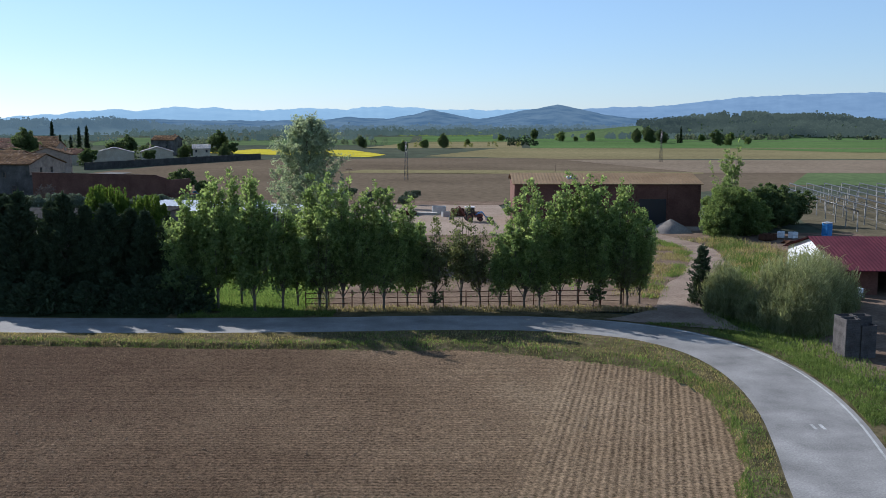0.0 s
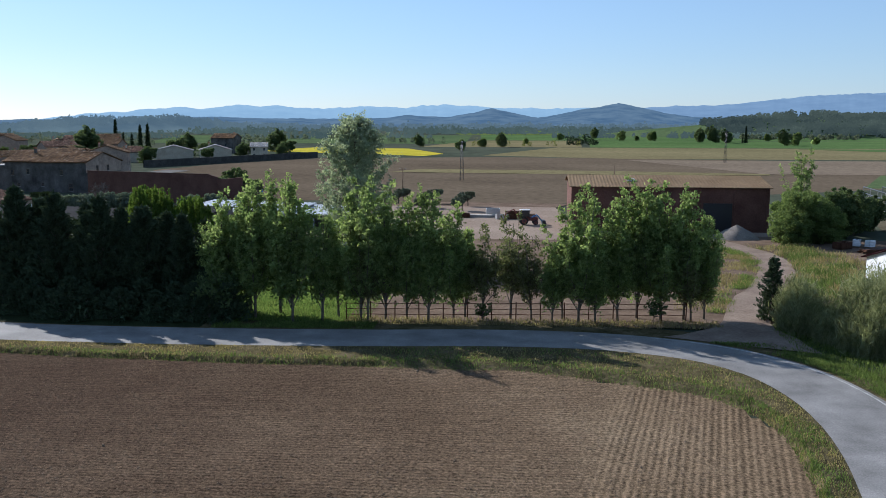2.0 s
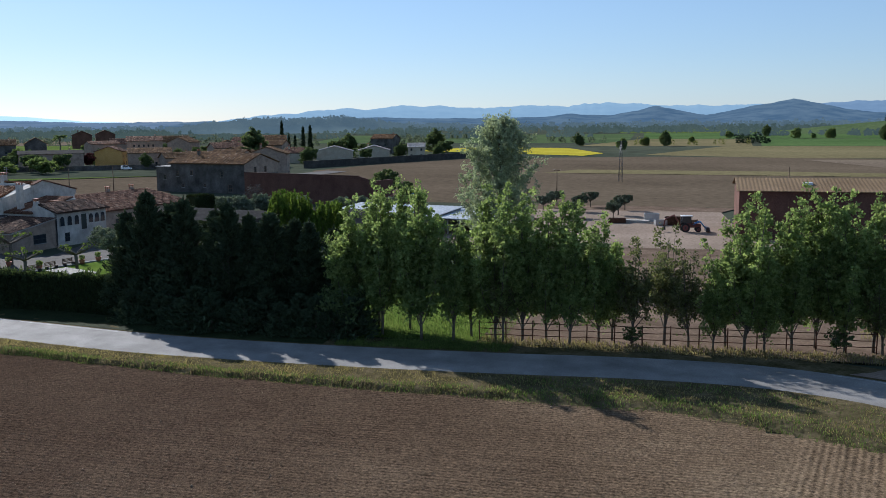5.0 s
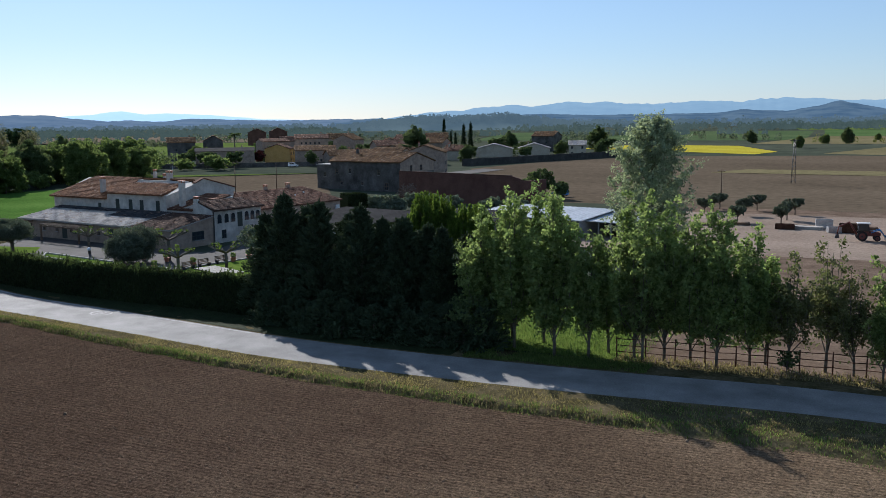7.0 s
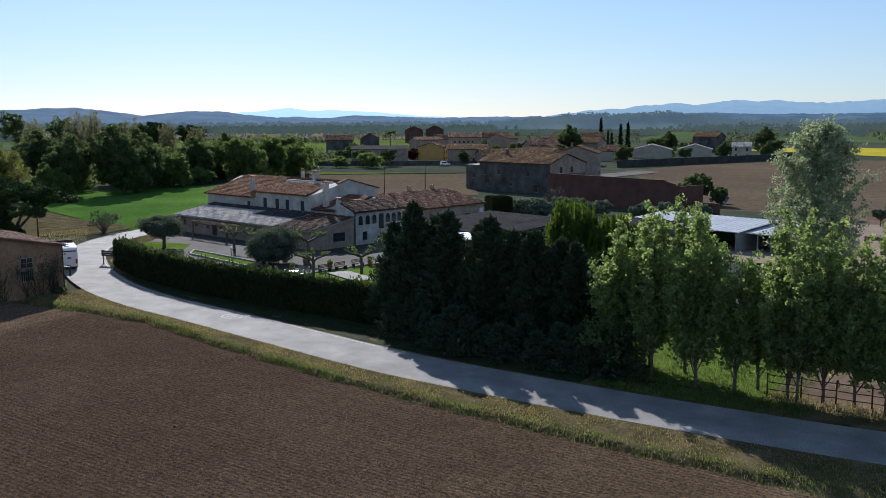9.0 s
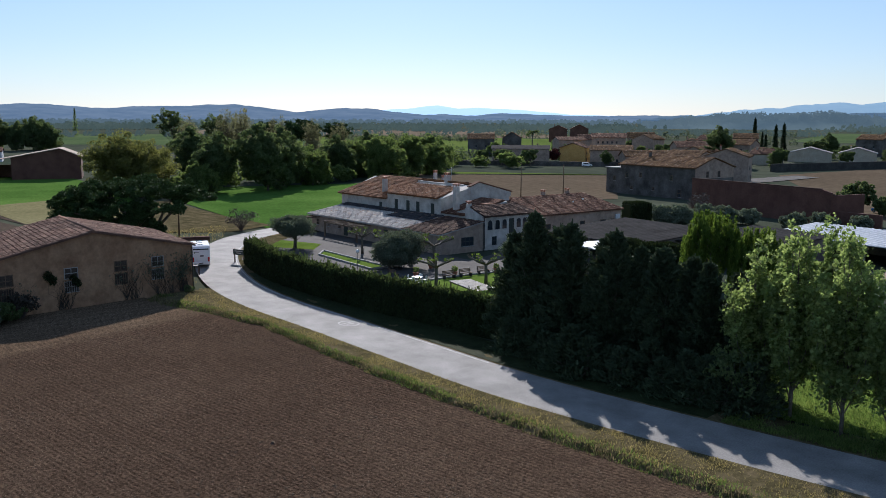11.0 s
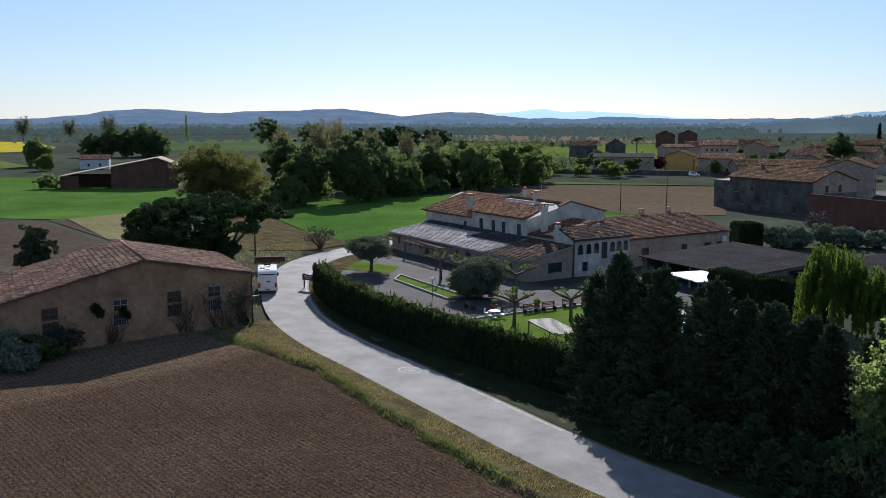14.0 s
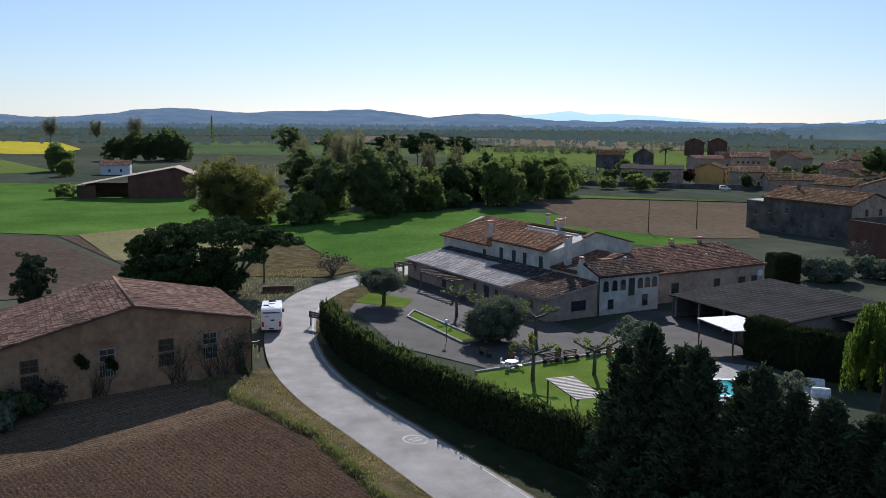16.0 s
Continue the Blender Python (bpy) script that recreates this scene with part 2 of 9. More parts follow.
def tile_material(name, dark, light):
    """Clay tiles: each one its own shade, with lichen stains over all."""
    m, nt, b = material(name, 0.9, 0, 0.03)
    geo = nt.nodes.new("ShaderNodeNewGeometry")
    r1 = ramp(nt, geo.outputs["Random Per Island"], [(0.0, dark), (0.55, tuple((p + q) / 2 for p, q in zip(dark, light))), (0.9, light), (1.0, (0.32, 0.225, 0.155))])
    n = noise_node(nt, 0.35, 5)
    r2 = ramp(nt, n.outputs["Fac"], [(0.3, (0.6, 0.6, 0.62)), (0.7, (1.2, 1.15, 1.1))])
    nt.links.new(mix(nt, r1.outputs["Color"], r2.outputs["Color"], 0.85, "MULTIPLY"), b.inputs["Base Color"])
    n2 = noise_node(nt, 9, 4)
    bump(nt, b, n2.outputs["Fac"], 0.3, 0.02)
    return m


def soil_material():
    """Tilled soil whose furrows follow the attributes 'row' and, on the headlands, 'turn_row' (metres across the rows)."""
    m, nt, b = material("tilled_soil", 0.95, 0, 0.0)
    n1 = noise_node(nt, 0.05, 6, 0.6)
    n2 = noise_node(nt, 5.2, 8, 0.78)
    n3 = noise_node(nt, 0.5, 4, 0.6)
    n4 = noise_node(nt, 0.22, 5, 0.65)

    def math_node(op, a, c=0.0):
        k = nt.nodes.new("ShaderNodeMath")
        k.operation = op
        for s, v in ((k.inputs[0], a), (k.inputs[1], c)):
            if isinstance(v, (int, float)):
                s.default_value = v
            else:
                nt.links.new(v, s)
        return k.outputs[0]

    def attribute(name):
        at = nt.nodes.new("ShaderNodeAttribute")
        at.attribute_name = name
        return at.outputs["Fac"]

    def rows(name, amount):
        u = math_node("ADD", attribute(name), math_node("MULTIPLY", n3.outputs["Fac"], 0.05))
        fine = math_node("MULTIPLY", math_node("SINE", math_node("MULTIPLY", u, 17.0 if name == "row" else 15.0)), math_node("MULTIPLY", n4.outputs["Fac"], amount))
        wide = math_node("MULTIPLY", math_node("SINE", math_node("MULTIPLY", u, 3.9)), math_node("MULTIPLY", n4.outputs["Fac"], amount * 0.25))
        return math_node("ADD", fine, wide)
    head = attribute("headland")
    both = math_node("ADD", math_node("MULTIPLY", rows("row", 0.062), math_node("SUBTRACT", 1.0, head)), math_node("MULTIPLY", rows("turn_row", 0.105), head))
    clod = math_node("MULTIPLY", math_node("SUBTRACT", noise_node(nt, 1.7, 6, 0.7).outputs["Fac"], 0.5), 0.22)
    hsum = math_node("ADD", math_node("ADD", both, clod), n2.outputs["Fac"])
    # paler colour towards the bend imitates backscattered sun; the headland soil is drier
    pos = nt.nodes.new("ShaderNodeTexCoord")
    xyz = nt.nodes.new("ShaderNodeSeparateXYZ")
    nt.links.new(pos.outputs["Object"], xyz.inputs[0])
    dry = nt.nodes.new("ShaderNodeMapRange")
    for k, v in zip(range(1, 5), (-10.0, 30.0, 0.0, 0.95)):
        dry.inputs[k].default_value = v
    nt.links.new(math_node("ADD", xyz.outputs["X"], math_node("MULTIPLY", n1.outputs["Fac"], 30.0)), dry.inputs[0])
    lit_and_dry = math_node("ADD", dry.outputs[0], math_node("MULTIPLY", head, 0.35))
    r1 = ramp(nt, n1.outputs["Fac"], [(0.28, (0.066, 0.045, 0.031)), (0.5, (0.085, 0.0585, 0.040)), (0.72, (0.108, 0.077, 0.053))])
    r2 = ramp(nt, hsum, [(0.36, (0.22, 0.21, 0.2)), (0.5, (0.9, 0.89, 0.88)), (0.64, (1.8, 1.77, 1.73))])
    r0 = ramp(nt, n1.outputs["Fac"], [(0.28, (0.16, 0.1144, 0.0696)), (0.5, (0.2, 0.1472, 0.0928)), (0.72, (0.24, 0.1824, 0.1176))])
    soil = mix(nt, r1.outputs["Color"], r0.outputs["Color"], lit_and_dry)
    nt.links.new(mix(nt, soil, r2.outputs["Color"], 0.85, "MULTIPLY"), b.inputs["Base Color"])
    bump(nt, b, hsum, 0.9, 0.18)
    return m


M_TILES = tile_material("clay_tiles", (0.085, 0.046, 0.033), (0.235, 0.13, 0.085))
M_TILES_GREY = tile_material("weathered_grey_tiles", (0.36, 0.335, 0.305), (0.56, 0.53, 0.49))
M_TILES_WORN = tile_material("weathered_barn_tiles", (0.10, 0.058, 0.043), (0.29, 0.185, 0.135))
M_TILES_SLATE = tile_material("dark_slate_tiles", (0.045, 0.045, 0.05), (0.10, 0.095, 0.095))
M_TILES_ORANGE = tile_material("orange_brown_tiles", (0.115, 0.055, 0.03), (0.29, 0.15, 0.08))
M_TILES_BROWN = tile_material("brown_tiles", (0.10, 0.055, 0.03), (0.24, 0.14, 0.065))
M_TILES_DARK = tile_material("dark_brown_tiles", (0.05, 0.035, 0.03), (0.15, 0.095, 0.07))
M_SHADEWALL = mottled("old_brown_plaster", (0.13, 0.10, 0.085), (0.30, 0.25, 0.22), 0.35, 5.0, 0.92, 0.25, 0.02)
M_SOIL = soil_material()
M_WHITE_LINE = mottled("worn_white_paint", (0.28, 0.28, 0.265), (0.55, 0.55, 0.53), 1.2, 8.0, 0.8, 0.1, 0.01)
M_CREAM = mottled("cream_plaster", (0.44, 0.38, 0.28), (0.60, 0.53, 0.41), 0.3, 4.0, 0.9, 0.1, 0.01)
M_VINESOIL = mottled("vineyard_ground", (0.10, 0.088, 0.058), (0.16, 0.138, 0.09), 0.15, 2.0, 0.95, 0.4, 0.05, spec=0.0)
M_CONCRETE = mottled("concrete", (0.30, 0.29, 0.27), (0.46, 0.44, 0.41), 0.4, 5.0, 0.9, 0.2, 0.01)
M_GRAVEL = mottled("gravel_court", (0.06, 0.056, 0.052), (0.115, 0.108, 0.10), 0.2, 9.0, 0.95, 0.4, 0.02)
M_WOOD = mottled("weathered_wood", (0.13, 0.085, 0.055), (0.26, 0.18, 0.12), 1.0, 12.0, 0.85, 0.3, 0.01)
M_RUST = mottled("rusty_brown_metal", (0.07, 0.035, 0.022), (0.15, 0.075, 0.045), 2.0, 15.0, 0.7, 0.2, 0.005, metal=0.3)
M_DARKMETAL = plain("dark_metal", (0.05, 0.05, 0.055), 0.5, 0.6)
M_GALV = plain("galvanised_steel", (0.42, 0.42, 0.42), 0.45, 0.6)
M_WHITE = plain("white_lacquer", (0.80, 0.80, 0.80), 0.25, 0, 0.5, amount=0.03)
M_OFFWHITE = mottled("off_white_sheet", (0.62, 0.63, 0.64), (0.80, 0.80, 0.80), 0.6, 4.0, 0.5, 0.05, 0.01)
M_BLACK = plain("black_plastic", (0.015, 0.015, 0.017), 0.45)
M_RUBBER = plain("tyre_rubber", (0.02, 0.02, 0.02), 0.85)
M_REDLAMP = plain("red_lamp_lens", (0.45, 0.02, 0.02), 0.2)
M_BLUE = plain("blue_plastic", (0.06, 0.22, 0.50), 0.4)
M_REDPAINT = plain("red_paint", (0.15, 0.045, 0.035), 0.6)
M_TERRACOTTA = plain("terracotta", (0.36, 0.15, 0.09), 0.85)
M_MAROON = mottled("maroon_sheet_roof", (0.085, 0.018, 0.03), (0.125, 0.03, 0.042), 0.3, 3.0, 0.8, 0.05, 0.01, spec=0.1)
M_YELLOWWALL = mottled("yellow_plaster", (0.62, 0.36, 0.10), (0.76, 0.48, 0.17), 0.3, 4.0, 0.9, 0.1, 0.01)
M_PINKWALL = mottled("buff_plaster", (0.33, 0.25, 0.19), (0.47, 0.365, 0.285), 0.4, 1.2, 0.9, 0.08, 0.01)
M_GREYROOF = mottled("dark_fibre_cement", (0.022, 0.022, 0.023), (0.05, 0.049, 0.05), 0.3, 3.0, 0.97, 0.2, 0.02, spec=0.02)
M_LIGHTROOF = mottled("pale_metal_sheet", (0.50, 0.52, 0.54), (0.66, 0.68, 0.70), 0.3, 3.0, 0.45, 0.05, 0.01, metal=0.2)
M_SHUTTER = plain("dark_green_shutter", (0.025, 0.035, 0.03), 0.6)
M_GRAVELPILE = mottled("grey_gravel_heap", (0.20, 0.175, 0.15), (0.33, 0.29, 0.25), 0.6, 6.0, 0.95, 0.5, 0.05)
M_BARE = mottled("bare_twigs", (0.13, 0.10, 0.085), (0.22, 0.18, 0.15), 1.0, 8.0, 0.95, 0.2, 0.01)

M_SILVER = leaf_material("poplar_spring_leaves", (0.22, 0.265, 0.175), (0.37, 0.415, 0.285), 0.45)
M_ASH = leaf_material("ash_leaves", (0.135, 0.19, 0.066), (0.305, 0.375, 0.145), 0.6)
M_SPARSE = leaf_material("opening_reddish_leaves", (0.095, 0.105, 0.048), (0.185, 0.2, 0.09), 0.5)
M_WILLOW = leaf_material("willow_leaves", (0.065, 0.105, 0.018), (0.135, 0.19, 0.034), 0.48)
M_PINE = leaf_material("pine_needles", (0.026, 0.048, 0.017), (0.055, 0.088, 0.03), 0.15)
M_OLIVE = leaf_material("olive_leaves", (0.11, 0.135, 0.095), (0.2, 0.23, 0.17), 0.25)
M_OLIVEDARK = leaf_material("clipped_olive_leaves", (0.075, 0.092, 0.066), (0.155, 0.178, 0.128), 0.25)
M_BROAD = leaf_material("broad_leaves", (0.10, 0.145, 0.05), (0.2, 0.25, 0.088), 0.54)
M_DARKBROAD = leaf_material("dark_broad_leaves", (0.068, 0.098, 0.043), (0.142, 0.18, 0.078), 0.5)
M_SPRING = leaf_material("spring_leaves", (0.10, 0.108, 0.036), (0.185, 0.19, 0.066), 0.55)
M_AIRY = leaf_material("bare_spring_twigs", (0.115, 0.115, 0.07), (0.19, 0.19, 0.115), 0.5)
M_CYPRESS = leaf_material("cypress_leaves", (0.0154, 0.0286, 0.0132), (0.0308, 0.0495, 0.022), 0.1)
M_CANE = leaf_material("cane_leaves", (0.14, 0.16, 0.075), (0.29, 0.30, 0.16), 0.42)
M_GRASSBLADE = leaf_material("grass_blades", (0.17, 0.145, 0.065), (0.33, 0.275, 0.14), 0.5)
M_GREENBLADE = leaf_material("green_grass_blades", (0.0765, 0.1148, 0.0298), (0.1615, 0.204, 0.0638), 0.5)
M_FRESHBLADE = leaf_material("fresh_grass_blades", (0.075, 0.115, 0.028), (0.19, 0.24, 0.07), 0.5)
M_PURPLE = leaf_material("purple_leaves", (0.06, 0.02, 0.025), (0.12, 0.045, 0.045), 0.3)
M_FARDARK = leaf_material("far_dark_leaves", (0.08, 0.10, 0.075), (0.13, 0.15, 0.105), 0.45)


def glass_material(name, tint=(0.02, 0.025, 0.03)):
    m, nt, b = material(name, 0.08, 0, 0.6)
    n = noise_node(nt, 0.8, 2)
    nt.links.new(ramp(nt, n.outputs["Fac"], [(0.3, tint), (0.7, tuple(v * 1.8 for v in tint))]).outputs["Color"], b.inputs["Base Color"])
    return m


M_GLASS = glass_material("dark_window_glass")
M_DULLPANE = mottled("dusty_brown_pane", (0.035, 0.026, 0.02), (0.10, 0.075, 0.055), 1.5, 6.0, 0.6, 0.0, spec=0.2)


def water_material():
    m, nt, b = material("pool_water", 0.05, 0, 0.5)
    b.inputs["Base Color"].default_value = (0.02, 0.28, 0.27, 1)
    n = noise_node(nt, 3.0, 3)
    bump(nt, b, n.outputs["Fac"], 0.15, 0.02)
    return m


M_WATER = water_material()


def haze_glow_material(name, dark, light, glow):
    """Distant hills and woods: haze of kilometres of air painted into colour and glow."""
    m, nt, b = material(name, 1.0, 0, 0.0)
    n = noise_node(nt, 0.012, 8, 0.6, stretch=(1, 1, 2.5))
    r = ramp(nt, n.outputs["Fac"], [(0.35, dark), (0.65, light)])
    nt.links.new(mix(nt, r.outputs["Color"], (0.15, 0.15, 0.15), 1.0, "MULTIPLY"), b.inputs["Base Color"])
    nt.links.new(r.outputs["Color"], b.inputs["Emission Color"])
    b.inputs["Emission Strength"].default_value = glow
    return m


M_HILL_FAR = haze_glow_material("haze_pale_mountains", (0.225, 0.325, 0.40), (0.25, 0.35, 0.42), 0.75)
M_HILL_EAST = haze_glow_material("haze_blue_mountains", (0.15, 0.215, 0.29), (0.175, 0.245, 0.32), 0.75)
M_HILL_PALE = haze_glow_material("haze_palest_mountains", (0.42, 0.57, 0.72), (0.45, 0.60, 0.74), 0.87)
M_HILL_MID = haze_glow_material("hazed_wooded_hills", (0.07, 0.115, 0.165), (0.125, 0.175, 0.215), 0.67)
M_HILL_WEST = haze_glow_material("hazy_west_hills", (0.105, 0.15, 0.205), (0.15, 0.195, 0.245), 0.72)
# far woods: haze painted into the leaf tint, with a faint glow
M_HAZE_NEAR = haze_glow_material("hazy_far_woods", (0.065, 0.092, 0.08), (0.10, 0.13, 0.105), 0.55)
M_HAZE_DARK = haze_glow_material("dark_hazy_wood", (0.038, 0.052, 0.047), (0.085, 0.105, 0.08), 0.55)
M_HAZE_FAR = haze_glow_material("hazy_farthest_woods", (0.09, 0.128, 0.145), (0.125, 0.165, 0.17), 0.63)


def tuft_material():
    m = bpy.data.materials.new("grass_tuft")
    m.use_nodes = True
    nt = m.node_tree
    nt.nodes.clear()
    out = nt.nodes.new("ShaderNodeOutputMaterial")
    geo = nt.nodes.new("ShaderNodeNewGeometry")
    co = nt.nodes.new("ShaderNodeTexCoord")
    nz = nt.nodes.new("ShaderNodeTexNoise")
    nz.inputs["Scale"].default_value = 0.45
    nz.inputs["Detail"].default_value = 3
    nt.links.new(co.outputs["Object"], nz.inputs["Vector"])
    mix = nt.nodes.new("ShaderNodeMath")
    mix.operation = "MULTIPLY_ADD"
    mix.inputs[1].default_value = 0.45
    nt.links.new(geo.outputs["Random Per Island"], mix.inputs[0])
    sub = nt.nodes.new("ShaderNodeMath")
    sub.operation = "MULTIPLY_ADD"
    sub.inputs[1].default_value = 1.5
    sub.inputs[2].default_value = -0.5
    nt.links.new(nz.outputs["Fac"], sub.inputs[0])
    nt.links.new(sub.outputs[0], mix.inputs[2])
    ramp = nt.nodes.new("ShaderNodeValToRGB")
    els = ramp.color_ramp.elements
    els[0].position, els[0].color = 0.08, (0.062, 0.08, 0.022, 1)
    els[1].position, els[1].color = 0.62, (0.25, 0.195, 0.105, 1)
    e = els.new(0.3)
    e.color = (0.14, 0.13, 0.05, 1)
    nt.links.new(mix.outputs[0], ramp.inputs[0])
    dif = nt.nodes.new("ShaderNodeBsdfDiffuse")
    tra = nt.nodes.new("ShaderNodeBsdfTranslucent")
    ms = nt.nodes.new("ShaderNodeMixShader")
    ms.inputs[0].default_value = 0.45
    for b in (dif, tra):
        nt.links.new(ramp.outputs["Color"], b.inputs["Color"])
    nt.links.new(dif.outputs[0], ms.inputs[1])
    nt.links.new(tra.outputs[0], ms.inputs[2])
    nt.links.new(ms.outputs[0], out.inputs["Surface"])
    return m


M_TUFT = tuft_material()

# ---------- land ----------
def ground_sheet():
    bm = bmesh.new()
    prev = None
    for r in (60, 150, 400, 1000, 2500, 4800):
        ring = [bm.verts.new((r * math.cos(k * math.tau / 48), 60 + r * math.sin(k * math.tau / 48), -0.275)) for k in range(48)]
        if prev is None:
            bm.faces.new(ring)
        else:
            for k in range(48):
                bm.faces.new((prev[k], prev[(k + 1) % 48], ring[(k + 1) % 48], ring[k])[::-1])
        prev = ring
    bmesh.ops.recalc_face_normals(bm, faces=bm.faces)
    return tagged(part("ground", bm, M_PLAIN), "flat farmland of dull green and brown plots", "ground", kind="structure")


ground_sheet()

ROAD_MID = spline([(4, -40), (12.5, 0), (17.0, 28), (19.2, 40), (20.7, 46.5), (21.9, 52.5), (22.5, 58.5), (22.2, 64.5), (20.5, 70.2), (16.4, 75.0), (9, 77.9), (0, 78.5), (-10, 77.8),
                   (-20, 77.4), (-30, 77.4), (-40, 77.9), (-52, 79.7), (-64, 81.6), (-75, 83.2), (-85, 85.8), (-94, 89.6), (-103, 94.6),
                   (-111, 100.2), (-117.5, 106.5), (-122, 113), (-125.5, 122), (-128, 135), (-131, 160)], 1.5)
ROAD_HALF = 2.9
ROAD_S = offset_line(ROAD_MID, ROAD_HALF)
ROAD_N = offset_line(ROAD_MID, -ROAD_HALF)
road = strip("road", ROAD_S, ROAD_N, 0.0, M_ASPHALT, "pale grey worn asphalt country road", "road", sub=4)


def along(line, x_from, x_to):
    return [p for p in line if min(x_from, x_to) <= p.x <= max(x_from, x_to)]


# worn edge line on the outer side of the bends
mid_curve = [p for p in ROAD_MID if p.y > 36 and p.x > 12]
strip("road_line", offset_line(mid_curve, -2.62), offset_line(mid_curve, -2.47), 0.006, M_WHITE_LINE, "worn white edge line painted on the asphalt", "road marking")
mid_west = along(ROAD_MID, -116, -44)
strip("road_line", offset_line(mid_west, -2.66), offset_line(mid_west, -2.50), 0.006, M_WHITE_LINE, "worn white edge line painted on the asphalt", "road marking")


def road_roundel(x, y, ring=True):
    bm = bmesh.new()
    n = 32
    for k in range(n if ring else 0):
        a0, a1 = k * math.tau / n, (k + 1) * math.tau / n
        bm.faces.new([bm.verts.new((x + r * math.cos(a) * 1.15, y + r * math.sin(a) * 0.95, 0.007)) for r, a in ((0.82, a0), (1.0, a0), (1.0, a1), (0.82, a1))])
    for ox in (-0.28, 0.22):
        bm.faces.new([bm.verts.new((x + ox + p, y + q, 0.007)) for p, q in ((-0.1, -0.45), (0.1, -0.45), (0.14, 0.45), (-0.06, 0.45))])
    return tagged(part("road_marking", bm, M_WHITE_LINE), "faded white speed roundel painted on the road", "road marking", kind="structure")


road_roundel(-62.6, 82.6)
road_roundel(21.6, 50.6, False)

FIELD_EDGE = [(-87.3, 75.2), (-80, 75.8), (-69, 76.6), (-55, 74.0), (-42, 71.9), (-30, 70.5), (-14, 69.5), (0.7, 69.0), (6, 67.4), (9.8, 66.0), (13.2, 64.3), (16.0, 61.2), (16.9, 57.2), (16.6, 52.0), (15.9, 47.3), (14.9, 43.3), (13.4, 39.5), (8.6, 20), (5.2, 0), (-1, -30)]
FIELD_LINE = [p + Vector((0.28 * noise.noise((p.x * 0.4, p.y * 0.4, 1)), 0.42 * noise.noise((p.x * 0.4, p.y * 0.4, 7)))) for p in spline(FIELD_EDGE, 1.0)]


def near_field():
    """The tilled field, as a fine sheet that carries the direction of its rows."""
    xs = np.arange(-92, 17.01, 0.5)
    ys = np.arange(-30, 78.01, 0.5)
    X, Y = np.meshgrid(xs, ys, indexing="ij")
    low = sorted((x, y) for x, y in FIELD_EDGE if y > 55)
    top = np.interp(xs, [p[0] for p in low], [p[1] for p in low])[:, None] + 0.9
    side = sorted((y, x) for x, y in FIELD_EDGE if x > 5)
    right = np.interp(ys, [p[0] for p in side], [p[1] for p in side])[None, :] + 0.9
    inside = (Y < top) & ((X < right) | (Y > 67) & (X < 9))
    across = X - 0.235 * (Y - 47.0)
    he = np.clip((across - 3.6) / 2.6, 0, 1)
    hw = np.clip((-74 - 0.12 * (Y - 60) - X) / 2.0, 0, 1)
    turn_row = np.where(X < -40, X, across)
    head = np.maximum(he, hw)
    index = -np.ones(X.shape, int)
    index[inside] = np.arange(inside.sum())
    verts = [(x, y, -0.16 + 0.035 * noise.noise((x * 0.35, y * 0.35, 0)) + 0.012 * noise.noise((x * 0.9, y * 0.9, 3))) for x, y in zip(X[inside], Y[inside])]
    a, b, c, d = index[:-1, :-1], index[1:, :-1], index[1:, 1:], index[:-1, 1:]
    ok = (a >= 0) & (b >= 0) & (c >= 0) & (d >= 0)
    faces = np.stack([a[ok], b[ok], c[ok], d[ok]], 1).tolist()
    me = raw_mesh("field", verts, faces, M_SOIL, True)
    for key, values in (("row", Y), ("turn_row", turn_row), ("headland", head)):
        me.attributes.new(key, "FLOAT", "POINT").data.foreach_set("value", values[inside].astype(np.float32))
    return tagged(new("field", me), "freshly tilled brown field with fine furrows", "field", kind="structure")


near_field()


def bank_height(f, z1=-0.22):
    """Height of the bank from the road (f = 0) to its foot (f = 1): a slight crown, then a steep cut edge."""
    crown = 0.12 * min(1.0, f / 0.7)
    return crown if f < 0.86 else crown + (z1 - crown) * min(1.0, (f - 0.86) / 0.11)


def verge(name, inner, outer, z0, z1, label, cut=False):
    """A grass bank that falls from the road to the field."""
    n = len(inner)
    verts, faces = [], []
    steps = (0, 0.05, 0.15, 0.3, 0.45, 0.6, 0.75, 0.86, 0.92, 1.0)
    sub = len(steps) - 1
    for i in range(n):
        for k, f in enumerate(steps):
            x, y = inner[i][0] * (1 - f) + outer[i][0] * f, inner[i][1] * (1 - f) + outer[i][1] * f
            z = (bank_height(f, z1) if cut else z0 + (z1 - z0) * f * f) + 0.10 * noise.noise((x * 0.5, y * 0.9, 5)) * min(1, 3 * f) + 0.06 * noise.noise((x * 1.6, y * 1.6, 2)) * min(1, 4 * f)
            verts.append((x, y, z))
    for i in range(n - 1):
        for k in range(sub):
            a = i * (sub + 1) + k
            faces.append((a, a + 1, a + sub + 2, a + sub + 1))
    return tagged(new(name, raw_mesh(name, verts, faces, M_VERGE, True)), label, "grass bank", kind="structure")


def resample(line, n):
    L = [0.0]
    for a, b in zip(line, line[1:]):
        L.append(L[-1] + (b - a).length)
    out = []
    for k in range(n):
        s = L[-1] * k / (n - 1)
        out.append(Vector((float(np.interp(s, L, [p.x for p in line])), float(np.interp(s, L, [p.y for p in line])))))
    return out


